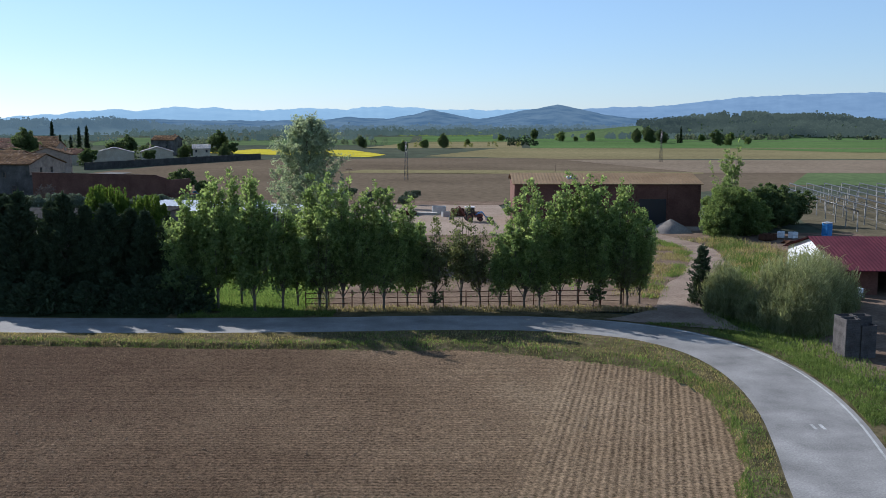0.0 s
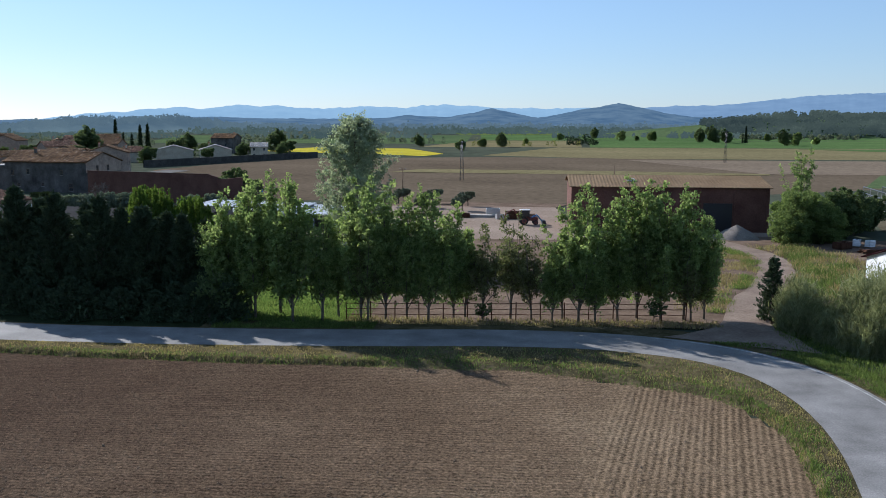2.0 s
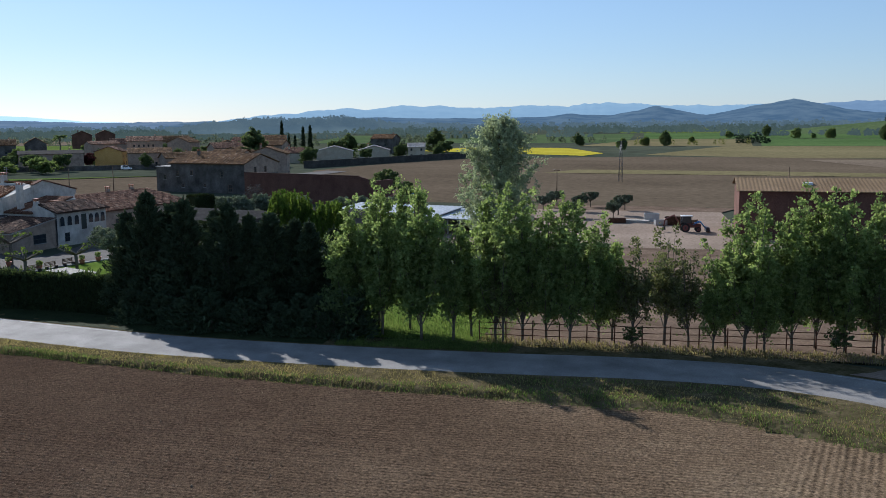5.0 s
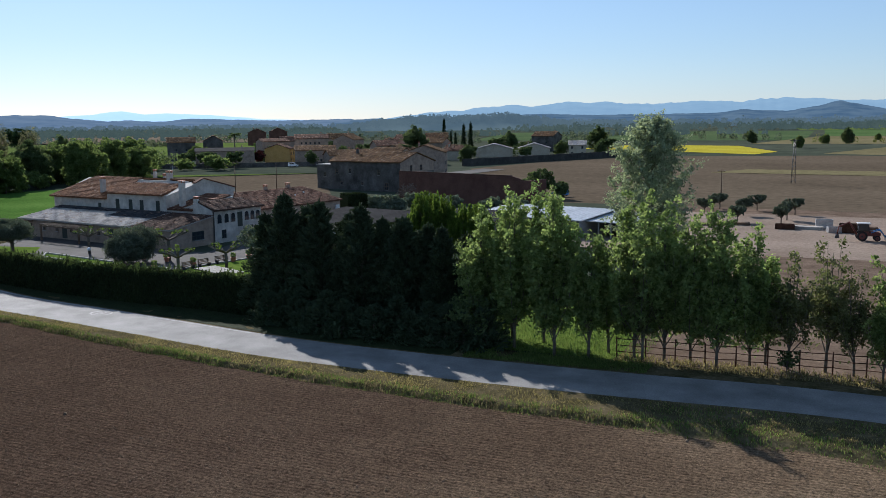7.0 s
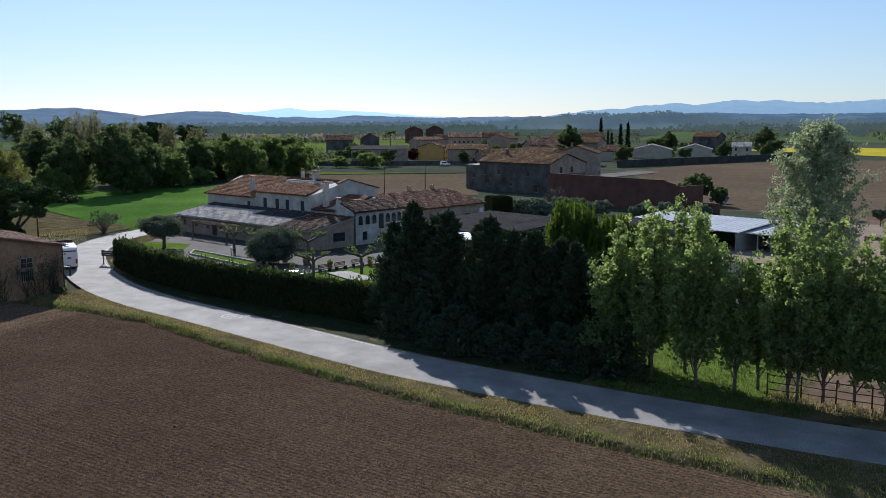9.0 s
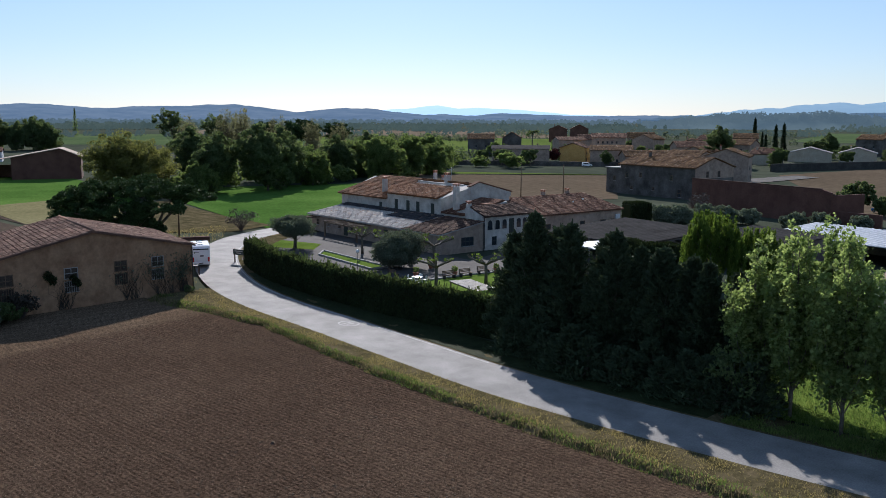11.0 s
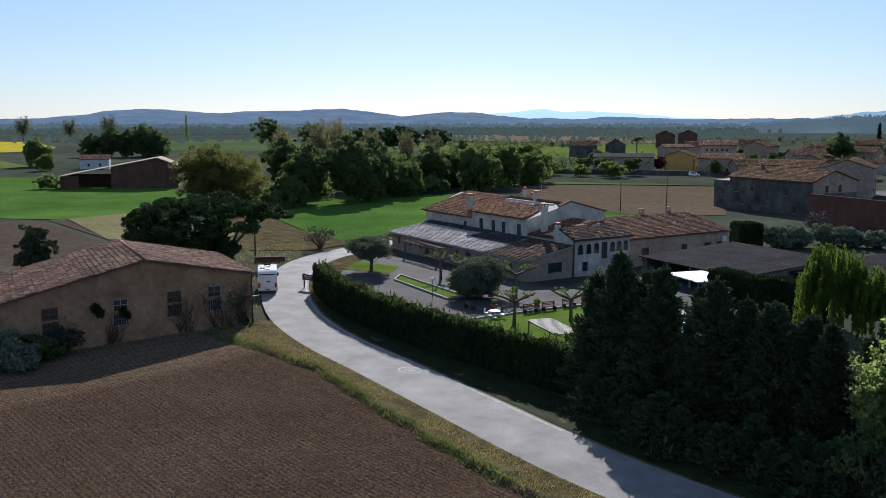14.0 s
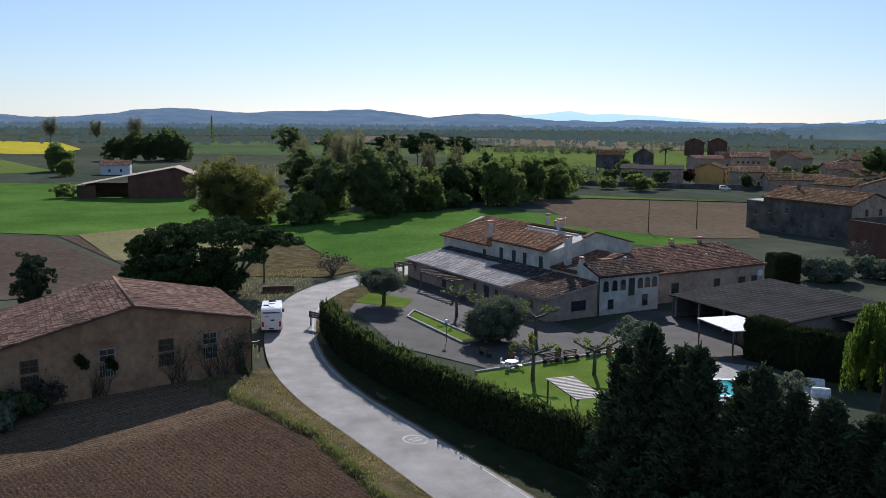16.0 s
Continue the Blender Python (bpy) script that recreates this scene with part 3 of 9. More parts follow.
south_edge = [p for p in ROAD_S if p.x > -88.2 and p.y > -30]
VERGE_IN = resample(south_edge[::-1], 300)
VERGE_OUT = resample(FIELD_LINE, 300)
verge("verge", VERGE_IN, VERGE_OUT, -0.004, -0.24, "rough grass bank between the road and the field", True)
north_line = [p for p in ROAD_N if p.y > -20]
verge("verge", north_line, offset_line([p for p in ROAD_MID if p.y > -20], -6.6), -0.004, -0.15, "grass verge along the far side of the road")


def verge_tufts(inner, outer, count, seed):
    """Blades of rough grass in tufts on the bank, longest along its lower edge."""
    rng = np.random.default_rng(seed)
    n = len(inner)
    verts, faces = [], []
    for _ in range(count):
        i = int(rng.integers(0, n))
        f = float(rng.choice([rng.uniform(0.04, 0.16), rng.uniform(0.1, 0.95), rng.normal(0.93, 0.05)], p=[0.25, 0.4, 0.35]))
        x, y = inner[i][0] * (1 - f) + outer[i][0] * f, inner[i][1] * (1 - f) + outer[i][1] * f
        x += rng.uniform(-0.35, 0.35)
        y += rng.uniform(-0.2, 0.2)
        clump = 0.5 + 0.5 * noise.noise((x * 0.35, y * 0.35, 9))
        if x > -8 or rng.random() > 0.25 + 0.95 * clump:
            continue
        tall = (0.08 if f < 0.2 else 0.08 if f < 0.8 else 0.16) * (0.5 + 0.9 * clump) * rng.uniform(0.7, 1.3)
        z = bank_height(max(f, 0.0)) - 0.02
        for _b in range(5):
            a = rng.uniform(0, math.tau)
            bx, by = x + rng.normal(0, 0.1), y + rng.normal(0, 0.1)
            w = rng.uniform(0.03, 0.06)
            lean = tall * rng.uniform(0.2, 0.9)
            k = len(verts)
            ca, sa = math.cos(a), math.sin(a)
            verts += [(bx - w * sa, by + w * ca, z - 0.08), (bx + w * sa, by - w * ca, z - 0.08), (bx + lean * ca, by + lean * sa, z + tall)]
            faces.append((k, k + 1, k + 2))
    return tagged(new("grass_tufts", raw_mesh("grass_tufts", verts, faces, M_TUFT)), "rough green and straw-coloured grass tufts on the bank", "grass", kind="stuff")


verge_tufts(VERGE_IN, VERGE_OUT, 12000, 5)


# strip coloured dark where the hedge shades the verge
shade_strip_mid = [p for p in ROAD_MID if -95 < p.x < -24 and p.y > 60]
strip("verge", offset_line(shade_strip_mid, -3.15), offset_line(shade_strip_mid, -7.4), 0.012, M_SHADE_VERGE, "verge at the foot of the hedge, painted dark for its shade", "verge", sub=2)


def dirt(name, outline, z, m, label, category="ground"):
    return patch(name, outline, z, m, label, category)


M_TRACK = mottled("dusty_track", (0.20, 0.15, 0.118), (0.32, 0.255, 0.20), 0.3, 4.0, 0.95, 0.4, 0.04, spec=0.0)
drive_mid = spline([(19.9, 77.3), (21.4, 81), (22.6, 86), (25.5, 95), (30.5, 106), (34.5, 118), (35.6, 127), (34.0, 136), (31, 146), (26, 156)], 1.5)
drive_l, drive_r = [], []
for i, p in enumerate(drive_mid):
    d = (drive_mid[min(i + 1, len(drive_mid) - 1)] - drive_mid[max(i - 1, 0)]).normalized()
    w = 2.0 + 4.2 * max(0.0, 1 - i / 6.0) ** 2 + 0.4 * noise.noise((i * 0.35, 3.1, 0))
    drive_l.append(Vector((p.x - d.y * w, p.y + d.x * w)))
    drive_r.append(Vector((p.x + d.y * w, p.y - d.x * w)))
strip("dirt_track", drive_l, drive_r, 0.03, M_TRACK, "pale dusty dirt track beside the trees", "track", sub=2)
dirt("paddock", [(-13, 84.6), (16.5, 86), (20, 92), (27, 106), (31, 120), (29, 134), (20, 143), (-14, 143), (-20, 118)], -0.10, M_DIRT, "bare reddish paddock behind the fence")
dirt("trodden_ground", [(-16, 84.4), (30, 83.4), (38, 100), (42, 125), (44, 150), (-20, 150)], -0.108, M_DIRT, "bare trodden earth beside the dirt track")
dirt("yard", [(-34, 143), (24, 143), (46, 150), (46, 157), (13, 172), (12, 196), (-36, 198), (-40, 170)], -0.08, M_YARD, "pale dusty yard with farm clutter")
dirt("yard_edge", [(-36, 198), (12, 196), (16, 206), (-40, 210)], -0.12, M_DIRT, "dry earth bank at the edge of the yard")
dirt("shed_ground", [(27, 64), (33, 58), (60, 60), (70, 88), (66, 146), (44, 146), (38, 120), (33, 90)], -0.13, M_DIRT, "dry trodden ground round the red shed")
dirt("lawn", [(-30, 84), (-13, 84.3), (-13, 112), (-30, 112)], -0.09, M_LAWN, "bright green grass under the trees")
# farther fields
dirt("brown_field", [(-62, 212), (16, 208), (110, 262), (170, 330), (205, 430), (0, 480), (-90, 452), (-118, 392), (-128, 335), (-100, 285)], -0.26, M_FARFIELD, "wide bare brown field", "field")
dirt("tan_field", [(92, 330), (330, 322), (420, 440), (60, 446)], -0.20, M_TANFIELD, "dry tan field", "field")
dirt("brown_field", [(-10, 500), (60, 462), (430, 452), (520, 640), (40, 664)], -0.22, M_OLIVEFIELD, "wide bare brown field", "field")
dirt("green_field", [(100, 262), (330, 240), (330, 312), (130, 326)], -0.2, M_FARCROP, "low green crop field", "field")
dirt("green_field", [(64, 668), (520, 648), (620, 905), (84, 905)], -0.2, M_FARBRIGHT, "far green crop field", "field")
dirt("green_field", [(-20, 915), (620, 915), (700, 1290), (-30, 1300)], -0.2, M_FARBRIGHT, "far bright green crop field", "field")
dirt("green_field", [(-300, 760), (-30, 760), (-40, 1250), (-420, 1180)], -0.2, M_FARCROP, "far green crop field", "field")
dirt("tan_field", [(-60, 1320), (600, 1310), (760, 2000), (-120, 2000)], -0.18, M_PALECROP, "far pale green field", "field")
dirt("tilled_strip", [(-60, 665), (58, 668), (76, 905), (-24, 905)], -0.17, M_OLIVEFIELD, "dull stubble field beyond the brown one", "field")
dirt("grass_strip", [(-40, 330), (60, 318), (92, 322), (94, 330), (40, 345), (-30, 352)], -0.15, M_OLIVEFIELD, "grassy bank across the brown field", "field")
dirt("green_field", [(250, 560), (520, 545), (520, 640), (200, 640)], -0.14, M_FARBRIGHT, "green crop field among the tan ones", "field")
dirt("yellow_field", [(-150, 560), (-40, 486), (-32, 520), (-62, 620), (-130, 640)], -0.12, M_RAPE, "field of yellow rape in flower", "field")
dirt("green_field", [(-128, 122), (-131, 128), (-150, 190), (-197, 212), (-225, 150), (-190, 140), (-150, 128)], -0.16, M_CROP, "bright green crop field beside the farm", "field")
dirt("brown_field", [(-222, 246), (-166, 292), (-117, 216), (-126, 204), (-157, 198), (-176, 216)], -0.18, M_FARFIELD, "tilled brown field behind the farm", "field")
dirt("grass_strip", [(-197, 212), (-176, 216), (-126, 204), (-118, 200), (-110, 190), (-128, 186), (-150, 190)], -0.2, M_CROP, "green grass strip beside the tilled field", "field")
dirt("grass_strip", [(-224, 249), (-168, 296), (-160, 300), (-230, 262)], -0.14, M_PALECROP, "grassy edge of the tilled field", "field")
dirt("green_field", [(-185, 128), (-215, 142), (-330, 170), (-420, 90), (-400, 10), (-300, 20), (-205, 100)], -0.17, M_CROP, "wide green crop field round the brick shed", "field")
dirt("brown_field", [(-140, 55), (-140, 92), (-158, 93), (-206, 95.5), (-232, 60), (-180, 30)], -0.17, M_DARKFIELD, "small tilled field behind the barn", "field")
dirt("brown_field", [(-140, 94), (-158, 95), (-206, 97.5), (-205, 101), (-166, 95.6), (-150, 108), (-140, 103)], -0.165, M_DARKFIELD, "narrow tilled strip behind the pine", "field")
dirt("stubble_field", [(-150, 108), (-166, 95.6), (-205, 101.5), (-209, 119.5), (-186, 127), (-160, 120)], -0.15, M_STUBBLE, "strip of pale stubble beside the pine", "field")
dirt("dry_bank", [(-130, 116), (-133, 126), (-150, 128), (-190, 138), (-186, 128), (-150, 113), (-140, 104)], -0.14, M_VERGE, "rough dry grass beside the road", "field")
dirt("yellow_field", [(-648, 203), (-654, 227), (-735, 268), (-947, 312), (-1010, 270), (-800, 150)], -0.1, M_RAPE, "field of yellow rape in flower", "field")
dirt("green_field", [(-430, 60), (-440, 165), (-590, 175), (-700, 130), (-700, 30)], -0.2, M_PALECROP, "pale green crop field", "field")
dirt("green_field", [(-420, 380), (-250, 470), (-420, 700), (-760, 640)], -0.2, M_PALECROP, "pale green field behind the village", "field")
dirt("tan_field", [(-800, 500), (-500, 720), (-700, 1000), (-1200, 800)], -0.2, M_TANFIELD, "far tan field", "field")
dirt("green_field", [(-620, 300), (-480, 430), (-800, 640), (-1000, 420)], -0.2, M_FARCROP, "far green crop field", "field")


def ridge_backdrop(name, rad, stops, m, rough_amp, label, seed, deep=500):
    """A range of hills on the horizon: elevations in degrees by bearing."""
    b = [s[0] for s in stops]
    e = [s[1] for s in stops]
    verts, faces = [], []
    n = int((b[-1] - b[0]) / 0.08)
    for i in range(n + 1):
        a = b[0] + (b[-1] - b[0]) * i / n
        el = float(np.interp(a, b, e))
        el += rough_amp * (noise.noise((a * 0.9, seed, 0)) + 0.4 * noise.noise((a * 3.1, seed, 1)) + 0.12 * noise.noise((a * 8.0, seed, 2)))
        zt = max(1.0, 18 + rad * math.tan(radians(max(el, 0.0))))
        d = Vector((-math.sin(radians(a)), math.cos(radians(a)), 0))
        for rr, zz in ((rad - deep, -2), (rad - deep * 0.45, zt * 0.55), (rad, zt), (rad + 160, -2)):
            p = d * rr
            verts.append((p.x, p.y + 20, zz))
    for i in range(n):
        for k in range(3):
            a = i * 4 + k
            faces.append((a, a + 4, a + 5, a + 1))
    return tagged(new(name, raw_mesh(name, verts, faces, m, True)), label, "hills", kind="structure")


# ranges take their blue and paleness from painted haze that glows
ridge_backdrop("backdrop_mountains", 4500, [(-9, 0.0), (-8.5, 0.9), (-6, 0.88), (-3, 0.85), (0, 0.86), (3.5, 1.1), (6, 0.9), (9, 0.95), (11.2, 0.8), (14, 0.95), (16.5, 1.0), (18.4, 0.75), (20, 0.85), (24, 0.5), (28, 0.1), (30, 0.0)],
               M_HILL_FAR, 0.11, "long mountain range painted pale blue with haze, on the horizon", 2.0)
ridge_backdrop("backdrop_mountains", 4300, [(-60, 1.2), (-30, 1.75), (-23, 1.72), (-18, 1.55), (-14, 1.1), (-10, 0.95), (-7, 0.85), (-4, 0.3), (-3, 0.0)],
               M_HILL_EAST, 0.09, "mountain range painted blue with haze, on the horizon", 3.0)
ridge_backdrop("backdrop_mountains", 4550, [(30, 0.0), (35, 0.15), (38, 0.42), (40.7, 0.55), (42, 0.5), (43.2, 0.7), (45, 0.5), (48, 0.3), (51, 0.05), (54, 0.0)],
               M_HILL_PALE, 0.03, "far mountains painted pale with haze, on the horizon", 7.0)
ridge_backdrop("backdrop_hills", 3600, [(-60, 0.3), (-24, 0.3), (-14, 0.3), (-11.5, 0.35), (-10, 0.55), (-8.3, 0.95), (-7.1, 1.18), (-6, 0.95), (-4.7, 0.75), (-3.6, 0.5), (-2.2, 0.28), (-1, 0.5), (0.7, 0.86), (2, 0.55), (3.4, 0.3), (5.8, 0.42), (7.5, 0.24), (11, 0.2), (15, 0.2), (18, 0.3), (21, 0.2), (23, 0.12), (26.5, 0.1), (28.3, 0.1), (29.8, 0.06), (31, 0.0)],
               M_HILL_MID, 0.06, "wooded hills painted blue-green with haze in the distance", 4.0)
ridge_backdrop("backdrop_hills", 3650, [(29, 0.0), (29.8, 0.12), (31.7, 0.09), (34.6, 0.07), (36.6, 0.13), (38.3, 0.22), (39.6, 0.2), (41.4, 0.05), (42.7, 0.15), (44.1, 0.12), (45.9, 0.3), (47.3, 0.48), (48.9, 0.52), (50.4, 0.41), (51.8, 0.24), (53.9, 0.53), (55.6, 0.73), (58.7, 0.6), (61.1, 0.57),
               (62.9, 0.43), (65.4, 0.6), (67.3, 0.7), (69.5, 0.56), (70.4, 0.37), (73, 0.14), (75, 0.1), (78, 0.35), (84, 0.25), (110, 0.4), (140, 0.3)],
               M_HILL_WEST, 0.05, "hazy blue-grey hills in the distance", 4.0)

# ---------- plants ----------
def quad_cloud(name, pts, axes_a, axes_b, m):
    """Many small four-cornered leaves as one mesh: centres and two half-axes each."""
    n = len(pts)
    co = np.empty((n, 4, 3))
    co[:, 0] = pts - axes_a - axes_b
    co[:, 1] = pts + axes_a - axes_b
    co[:, 2] = pts + axes_a + axes_b
    co[:, 3] = pts - axes_a + axes_b
    me = bpy.data.meshes.new(name)
    me.vertices.add(n * 4)
    me.vertices.foreach_set("co", co.ravel())
    me.loops.add(n * 4)
    me.loops.foreach_set("vertex_index", np.arange(n * 4))
    me.polygons.add(n)
    me.polygons.foreach_set("loop_start", np.arange(n) * 4)
    me.polygons.foreach_set("loop_total", np.full(n, 4))
    me.materials.append(m)
    me.update(calc_edges=True)
    return me


def unit(v):
    return v / np.maximum(np.linalg.norm(v, axis=1, keepdims=True), 1e-6)


def leaves(name, pts, size, m, rng, along_dir=None, aspect=1.0, jitter=0.5):
    """Leaves at the points, turned at random or along a direction."""
    n = len(pts)
    s = size * rng.uniform(1 - jitter, 1 + jitter, (n, 1))
    if along_dir is None:
        a = unit(rng.normal(size=(n, 3)))
    else:
        a = unit(along_dir + rng.normal(size=(n, 3)) * 0.35)
    b = unit(np.cross(a, rng.normal(size=(n, 3))))
    return quad_cloud(name, pts, a * s * aspect, b * s, m)


def clumped(centres, radii, per, rng, squash=1.0):
    """Points gathered round clump centres, denser at their shells."""
    c = np.repeat(centres, per, axis=0)
    r = np.repeat(radii, per)[:, None]
    d = unit(rng.normal(size=(len(c), 3)))
    d[:, 2] *= squash
    return c + d * r * rng.uniform(0.35, 1.0, (len(c), 1)) ** 0.6


def limbs(trunk_pts, trunk_r, tips, rng, thin=0.03, every=1, start=0.25):
    """A tapered trunk with limbs that reach the clump centres."""
    bm = bmesh.new()
    tube(bm, trunk_pts, trunk_r, 7)
    tp = [Vector(p) for p in trunk_pts]
    hs = [p.z for p in tp]
    for i, tip in enumerate(tips):
        if i % every:
            continue
        tip = Vector(tip)
        h = max(hs[0] + (hs[-1] - hs[0]) * start, min(hs[-1] * 0.97, tip.z * rng.uniform(0.55, 0.8)))
        base = Vector((float(np.interp(h, hs, [p.x for p in tp])), float(np.interp(h, hs, [p.y for p in tp])), h))
        mid = base.lerp(tip, 0.5) + Vector((0, 0, -0.12 * (tip - base).length))
        r0 = max(thin * 1.5, 0.35 * float(np.interp(h, hs, trunk_r)))
        tube(bm, [base, mid, tip], [r0, r0 * 0.6, thin * 0.5], 4, cap=False)
    return bm


def tree_thing(name, trunk_bm, bark, crown_mesh, label, category="tree", group=""):
    t = thing(name, (0, 0, 0), 0, label, category, group)
    part("trunk", trunk_bm, bark, t)
    c = new("crown", crown_mesh)
    c.parent = t
    return t


def place(proto, spots, used=None):
    """Moves a first tree to the first spot and copies it to the others: (x, y, turn, scale)."""
    made = []
    for i, (x, y, turn, s) in enumerate(spots):
        m = pose(x, y, -0.12, 0, 0, turn)
        ob = proto if i == 0 else copy_thing(proto, m)
        ob.matrix_basis = m @ Matrix.Diagonal((s, s, s, 1))
        made.append(ob)
    return made


def branching(rng, height, spread, leaders, start, twigs, per, reach, fluff, trunk_r, rise=0.75, lean=(0.0, 0.0), tufted=False):
    """A tree of upright leaders: trunk, leaders and twigs as one mesh, and the leaf points along the twigs."""
    bm = bmesh.new()
    lx, ly = lean
    tube(bm, [(0, 0, -0.3), (0.04, 0.02, height * 0.12), (lx * 0.5, ly * 0.5, height * 0.45), (lx, ly, height * 0.93)], [trunk_r, trunk_r * 0.85, trunk_r * 0.55, 0.02], 7)
    pts = []
    for k in range(leaders):
        ang = k * 2.4 + rng.uniform(-0.4, 0.4)
        g = k / leaders
        z0 = height * (start + 0.4 * g * rng.uniform(0.5, 1.1))
        r1 = spread * rng.uniform(0.45, 0.95) * (1.0 - 0.55 * g)
        z1 = min(height, z0 + (height - z0) * rng.uniform(0.45, 0.8) + height * 0.22 * g) * rng.uniform(0.93, 1.0)
        if tufted:
            tall = k % 4 == 0
            r1 *= 0.4 if tall else 1.0
            z1 = height * rng.uniform(0.86, 1.03) if tall else min(z1, height * rng.uniform(0.55, 0.88))
        c, sn = math.cos(ang), math.sin(ang)
        f0 = z0 / height
        p0 = np.array([lx * f0, ly * f0, z0])
        p2 = np.array([lx * f0 + r1 * c, ly * f0 + r1 * sn, z1])
        p1 = np.array([lx * f0 + r1 * c * rise, ly * f0 + r1 * sn * rise, z0 + (z1 - z0) * 0.38])
        w = trunk_r * 0.42 * (1 - 0.5 * g)
        tube(bm, [tuple(p0), tuple(p1), tuple(p2)], [w, w * 0.55, 0.012], 5, cap=False)
        for i in range(twigs):
            f = 0.12 + 0.9 * (i + rng.uniform(0, 1)) / twigs
            f = min(f, 1.0)
            q = (1 - f) ** 2 * p0 + 2 * f * (1 - f) * p1 + f * f * p2
            d = rng.normal(size=3) * np.array([1, 1, 0.55]) + np.array([c * 0.5, sn * 0.5, 0.55])
            d /= np.linalg.norm(d)
            ln = reach * rng.uniform(0.5, 1.2) * (1.05 - 0.6 * f)
            tip = q + d * ln
            if i % 2 == 0:
                tube(bm, [tuple(q), tuple(q + d * ln * 0.55 + np.array([0, 0, 0.05])), tuple(tip)], [0.022, 0.012, 0.005], 3, cap=False)
            u = rng.uniform(0.4, 1.1, (per, 1)) if tufted else rng.uniform(0.15, 1.1, (per, 1))
            pts.append(q + d * ln * u + rng.normal(size=(per, 3)) * fluff)
    return bm, np.concatenate(pts)


def ash_tree(seed, height=11.6, spread=3.0, leaders=26, twigs=20, per=30, foot=0.07, leaf=0.058, m=None, name="ash_tree"):
    """Upright limbs feathered with small leaves, with gaps between them and a mostly bare foot."""
    rng = np.random.default_rng(seed)
    bm, pts = branching(rng, height, spread, leaders, foot, twigs, per, 1.25, 0.15, 0.13, lean=tuple(rng.normal(size=2) * 0.5), rise=0.62, tufted=True)
    pts = pts[pts[:, 2] > 1.1 + rng.uniform(-0.7, 1.6, len(pts))]
    crown = leaves("crown", pts, leaf, m or M_ASH, rng, None, 1.5)
    return tree_thing(name, bm, M_BARK, crown, "green young ash tree in spring leaf beside the fence", group="trees along the road")


ASH = [ash_tree(11, 12.2, 3.5, 28), ash_tree(12, 11.9, 3.2, 28), ash_tree(13, 12.5, 3.9, 31), ash_tree(14, 10.2, 2.5, 19, 16, 26), ash_tree(15, 12.3, 3.4, 28)]
place(ASH[0], [(-21.3, 84.8, 20, 1.02), (-7.6, 85.6, 200, 0.9), (11.3, 86.4, 100, 0.94), (-3.4, 86.0, 140, 0.84)])
place(ASH[1], [(-17.6, 83.7, 80, 1.04), (-5.6, 84.5, 300, 0.96), (17.3, 87.2, 250, 0.96), (19.2, 87.6, 30, 0.78)])
place(ASH[2], [(-11.7, 85.1, 140, 1.0), (7.7, 85.2, 10, 0.96), (15.2, 86.8, 220, 0.98)])
place(ASH[3], [(-15.1, 84.4, 0, 1.0), (-13.9, 86.0, 200, 0.9), (5.4, 85.1, 45, 0.72), (-2.4, 87.0, 90, 0.8), (9.2, 85.2, 150, 0.75)])
place(ASH[4], [(-9.5, 85.3, 60, 0.96), (13.2, 87.6, 180, 1.0), (-19.6, 87.4, 150, 1.02), (-24.6, 86.2, 75, 0.9), (-22.6, 88.0, 20, 0.95)])
THIN = ash_tree(21, 8.8, 2.5, 16, 14, 20, 0.12, 0.05, M_SPARSE)
tagged(THIN, "slender half-bare olive-brown young tree beside the fence")
place(THIN, [(1.7, 86.4, 0, 1.05), (3.6, 86.0, 120, 0.85), (-0.8, 86.2, 240, 0.95), (-11.0, 84.6, 30, 0.9), (6.4, 86.6, 70, 0.9), (17.8, 86.4, 150, 0.8)])


def conifer(seed, height=10.6, spread=2.8, m=None, clumps=210, per=120, label="dark dense conifer in the row beside the road", power=0.85):
    rng = np.random.default_rng(seed)
    pts, dirs, tips = [], [], []
    for k in range(clumps):
        h = (k + rng.uniform(0, 1)) / clumps
        h = h ** 1.15
        ln = (spread * (1.02 - h) ** power * rng.uniform(0.5, 1.2) + 0.12) * (0.88 if h < 0.06 else 1.0)
        ang = k * 2.4 + rng.uniform(-0.5, 0.5)
        d = np.array([math.cos(ang), math.sin(ang), 0.0])
        u = rng.uniform(0.12, 1.0, (per, 1)) ** 0.7
        rise = 0.28 + 0.35 * h
        p = np.array([0, 0, h * height]) + d * ln * u
        p[:, 2:3] += ln * (rise * u ** 2 - 0.16 * u)
        w = (0.12 + 0.13 * (1 - u)) * min(1.6, 0.5 + 0.35 * ln)
        p += rng.normal(size=(per, 3)) * w * np.array([1.15, 1.15, 0.75])
        pts.append(p)
        dirs.append(np.repeat((d * 0.75 + np.array([0, 0, 0.55]))[None], per, 0))
        tips.append((d[0] * ln * 0.9, d[1] * ln * 0.9, h * height + ln * (rise * 0.8 - 0.14)))
    lead = np.stack([rng.normal(size=40) * 0.05, rng.normal(size=40) * 0.05, height * rng.uniform(0.93, 1.05, 40)], 1)
    pts.append(lead)
    dirs.append(np.repeat(np.array([[0, 0, 1.0]]), 40, 0))
    pts, dirs = np.concatenate(pts), np.concatenate(dirs)
    crown = leaves("crown", pts, 0.04, m or M_CONIFER, rng, dirs, 3.2)
    bm = limbs([(0, 0, -0.3), (0, 0, height * 0.5), (0, 0, height * 0.97)], [0.2, 0.12, 0.02], tips, rng, 0.02, 5)
    return tree_thing("conifer", bm, M_BARK, crown, label, group="conifers along the road")


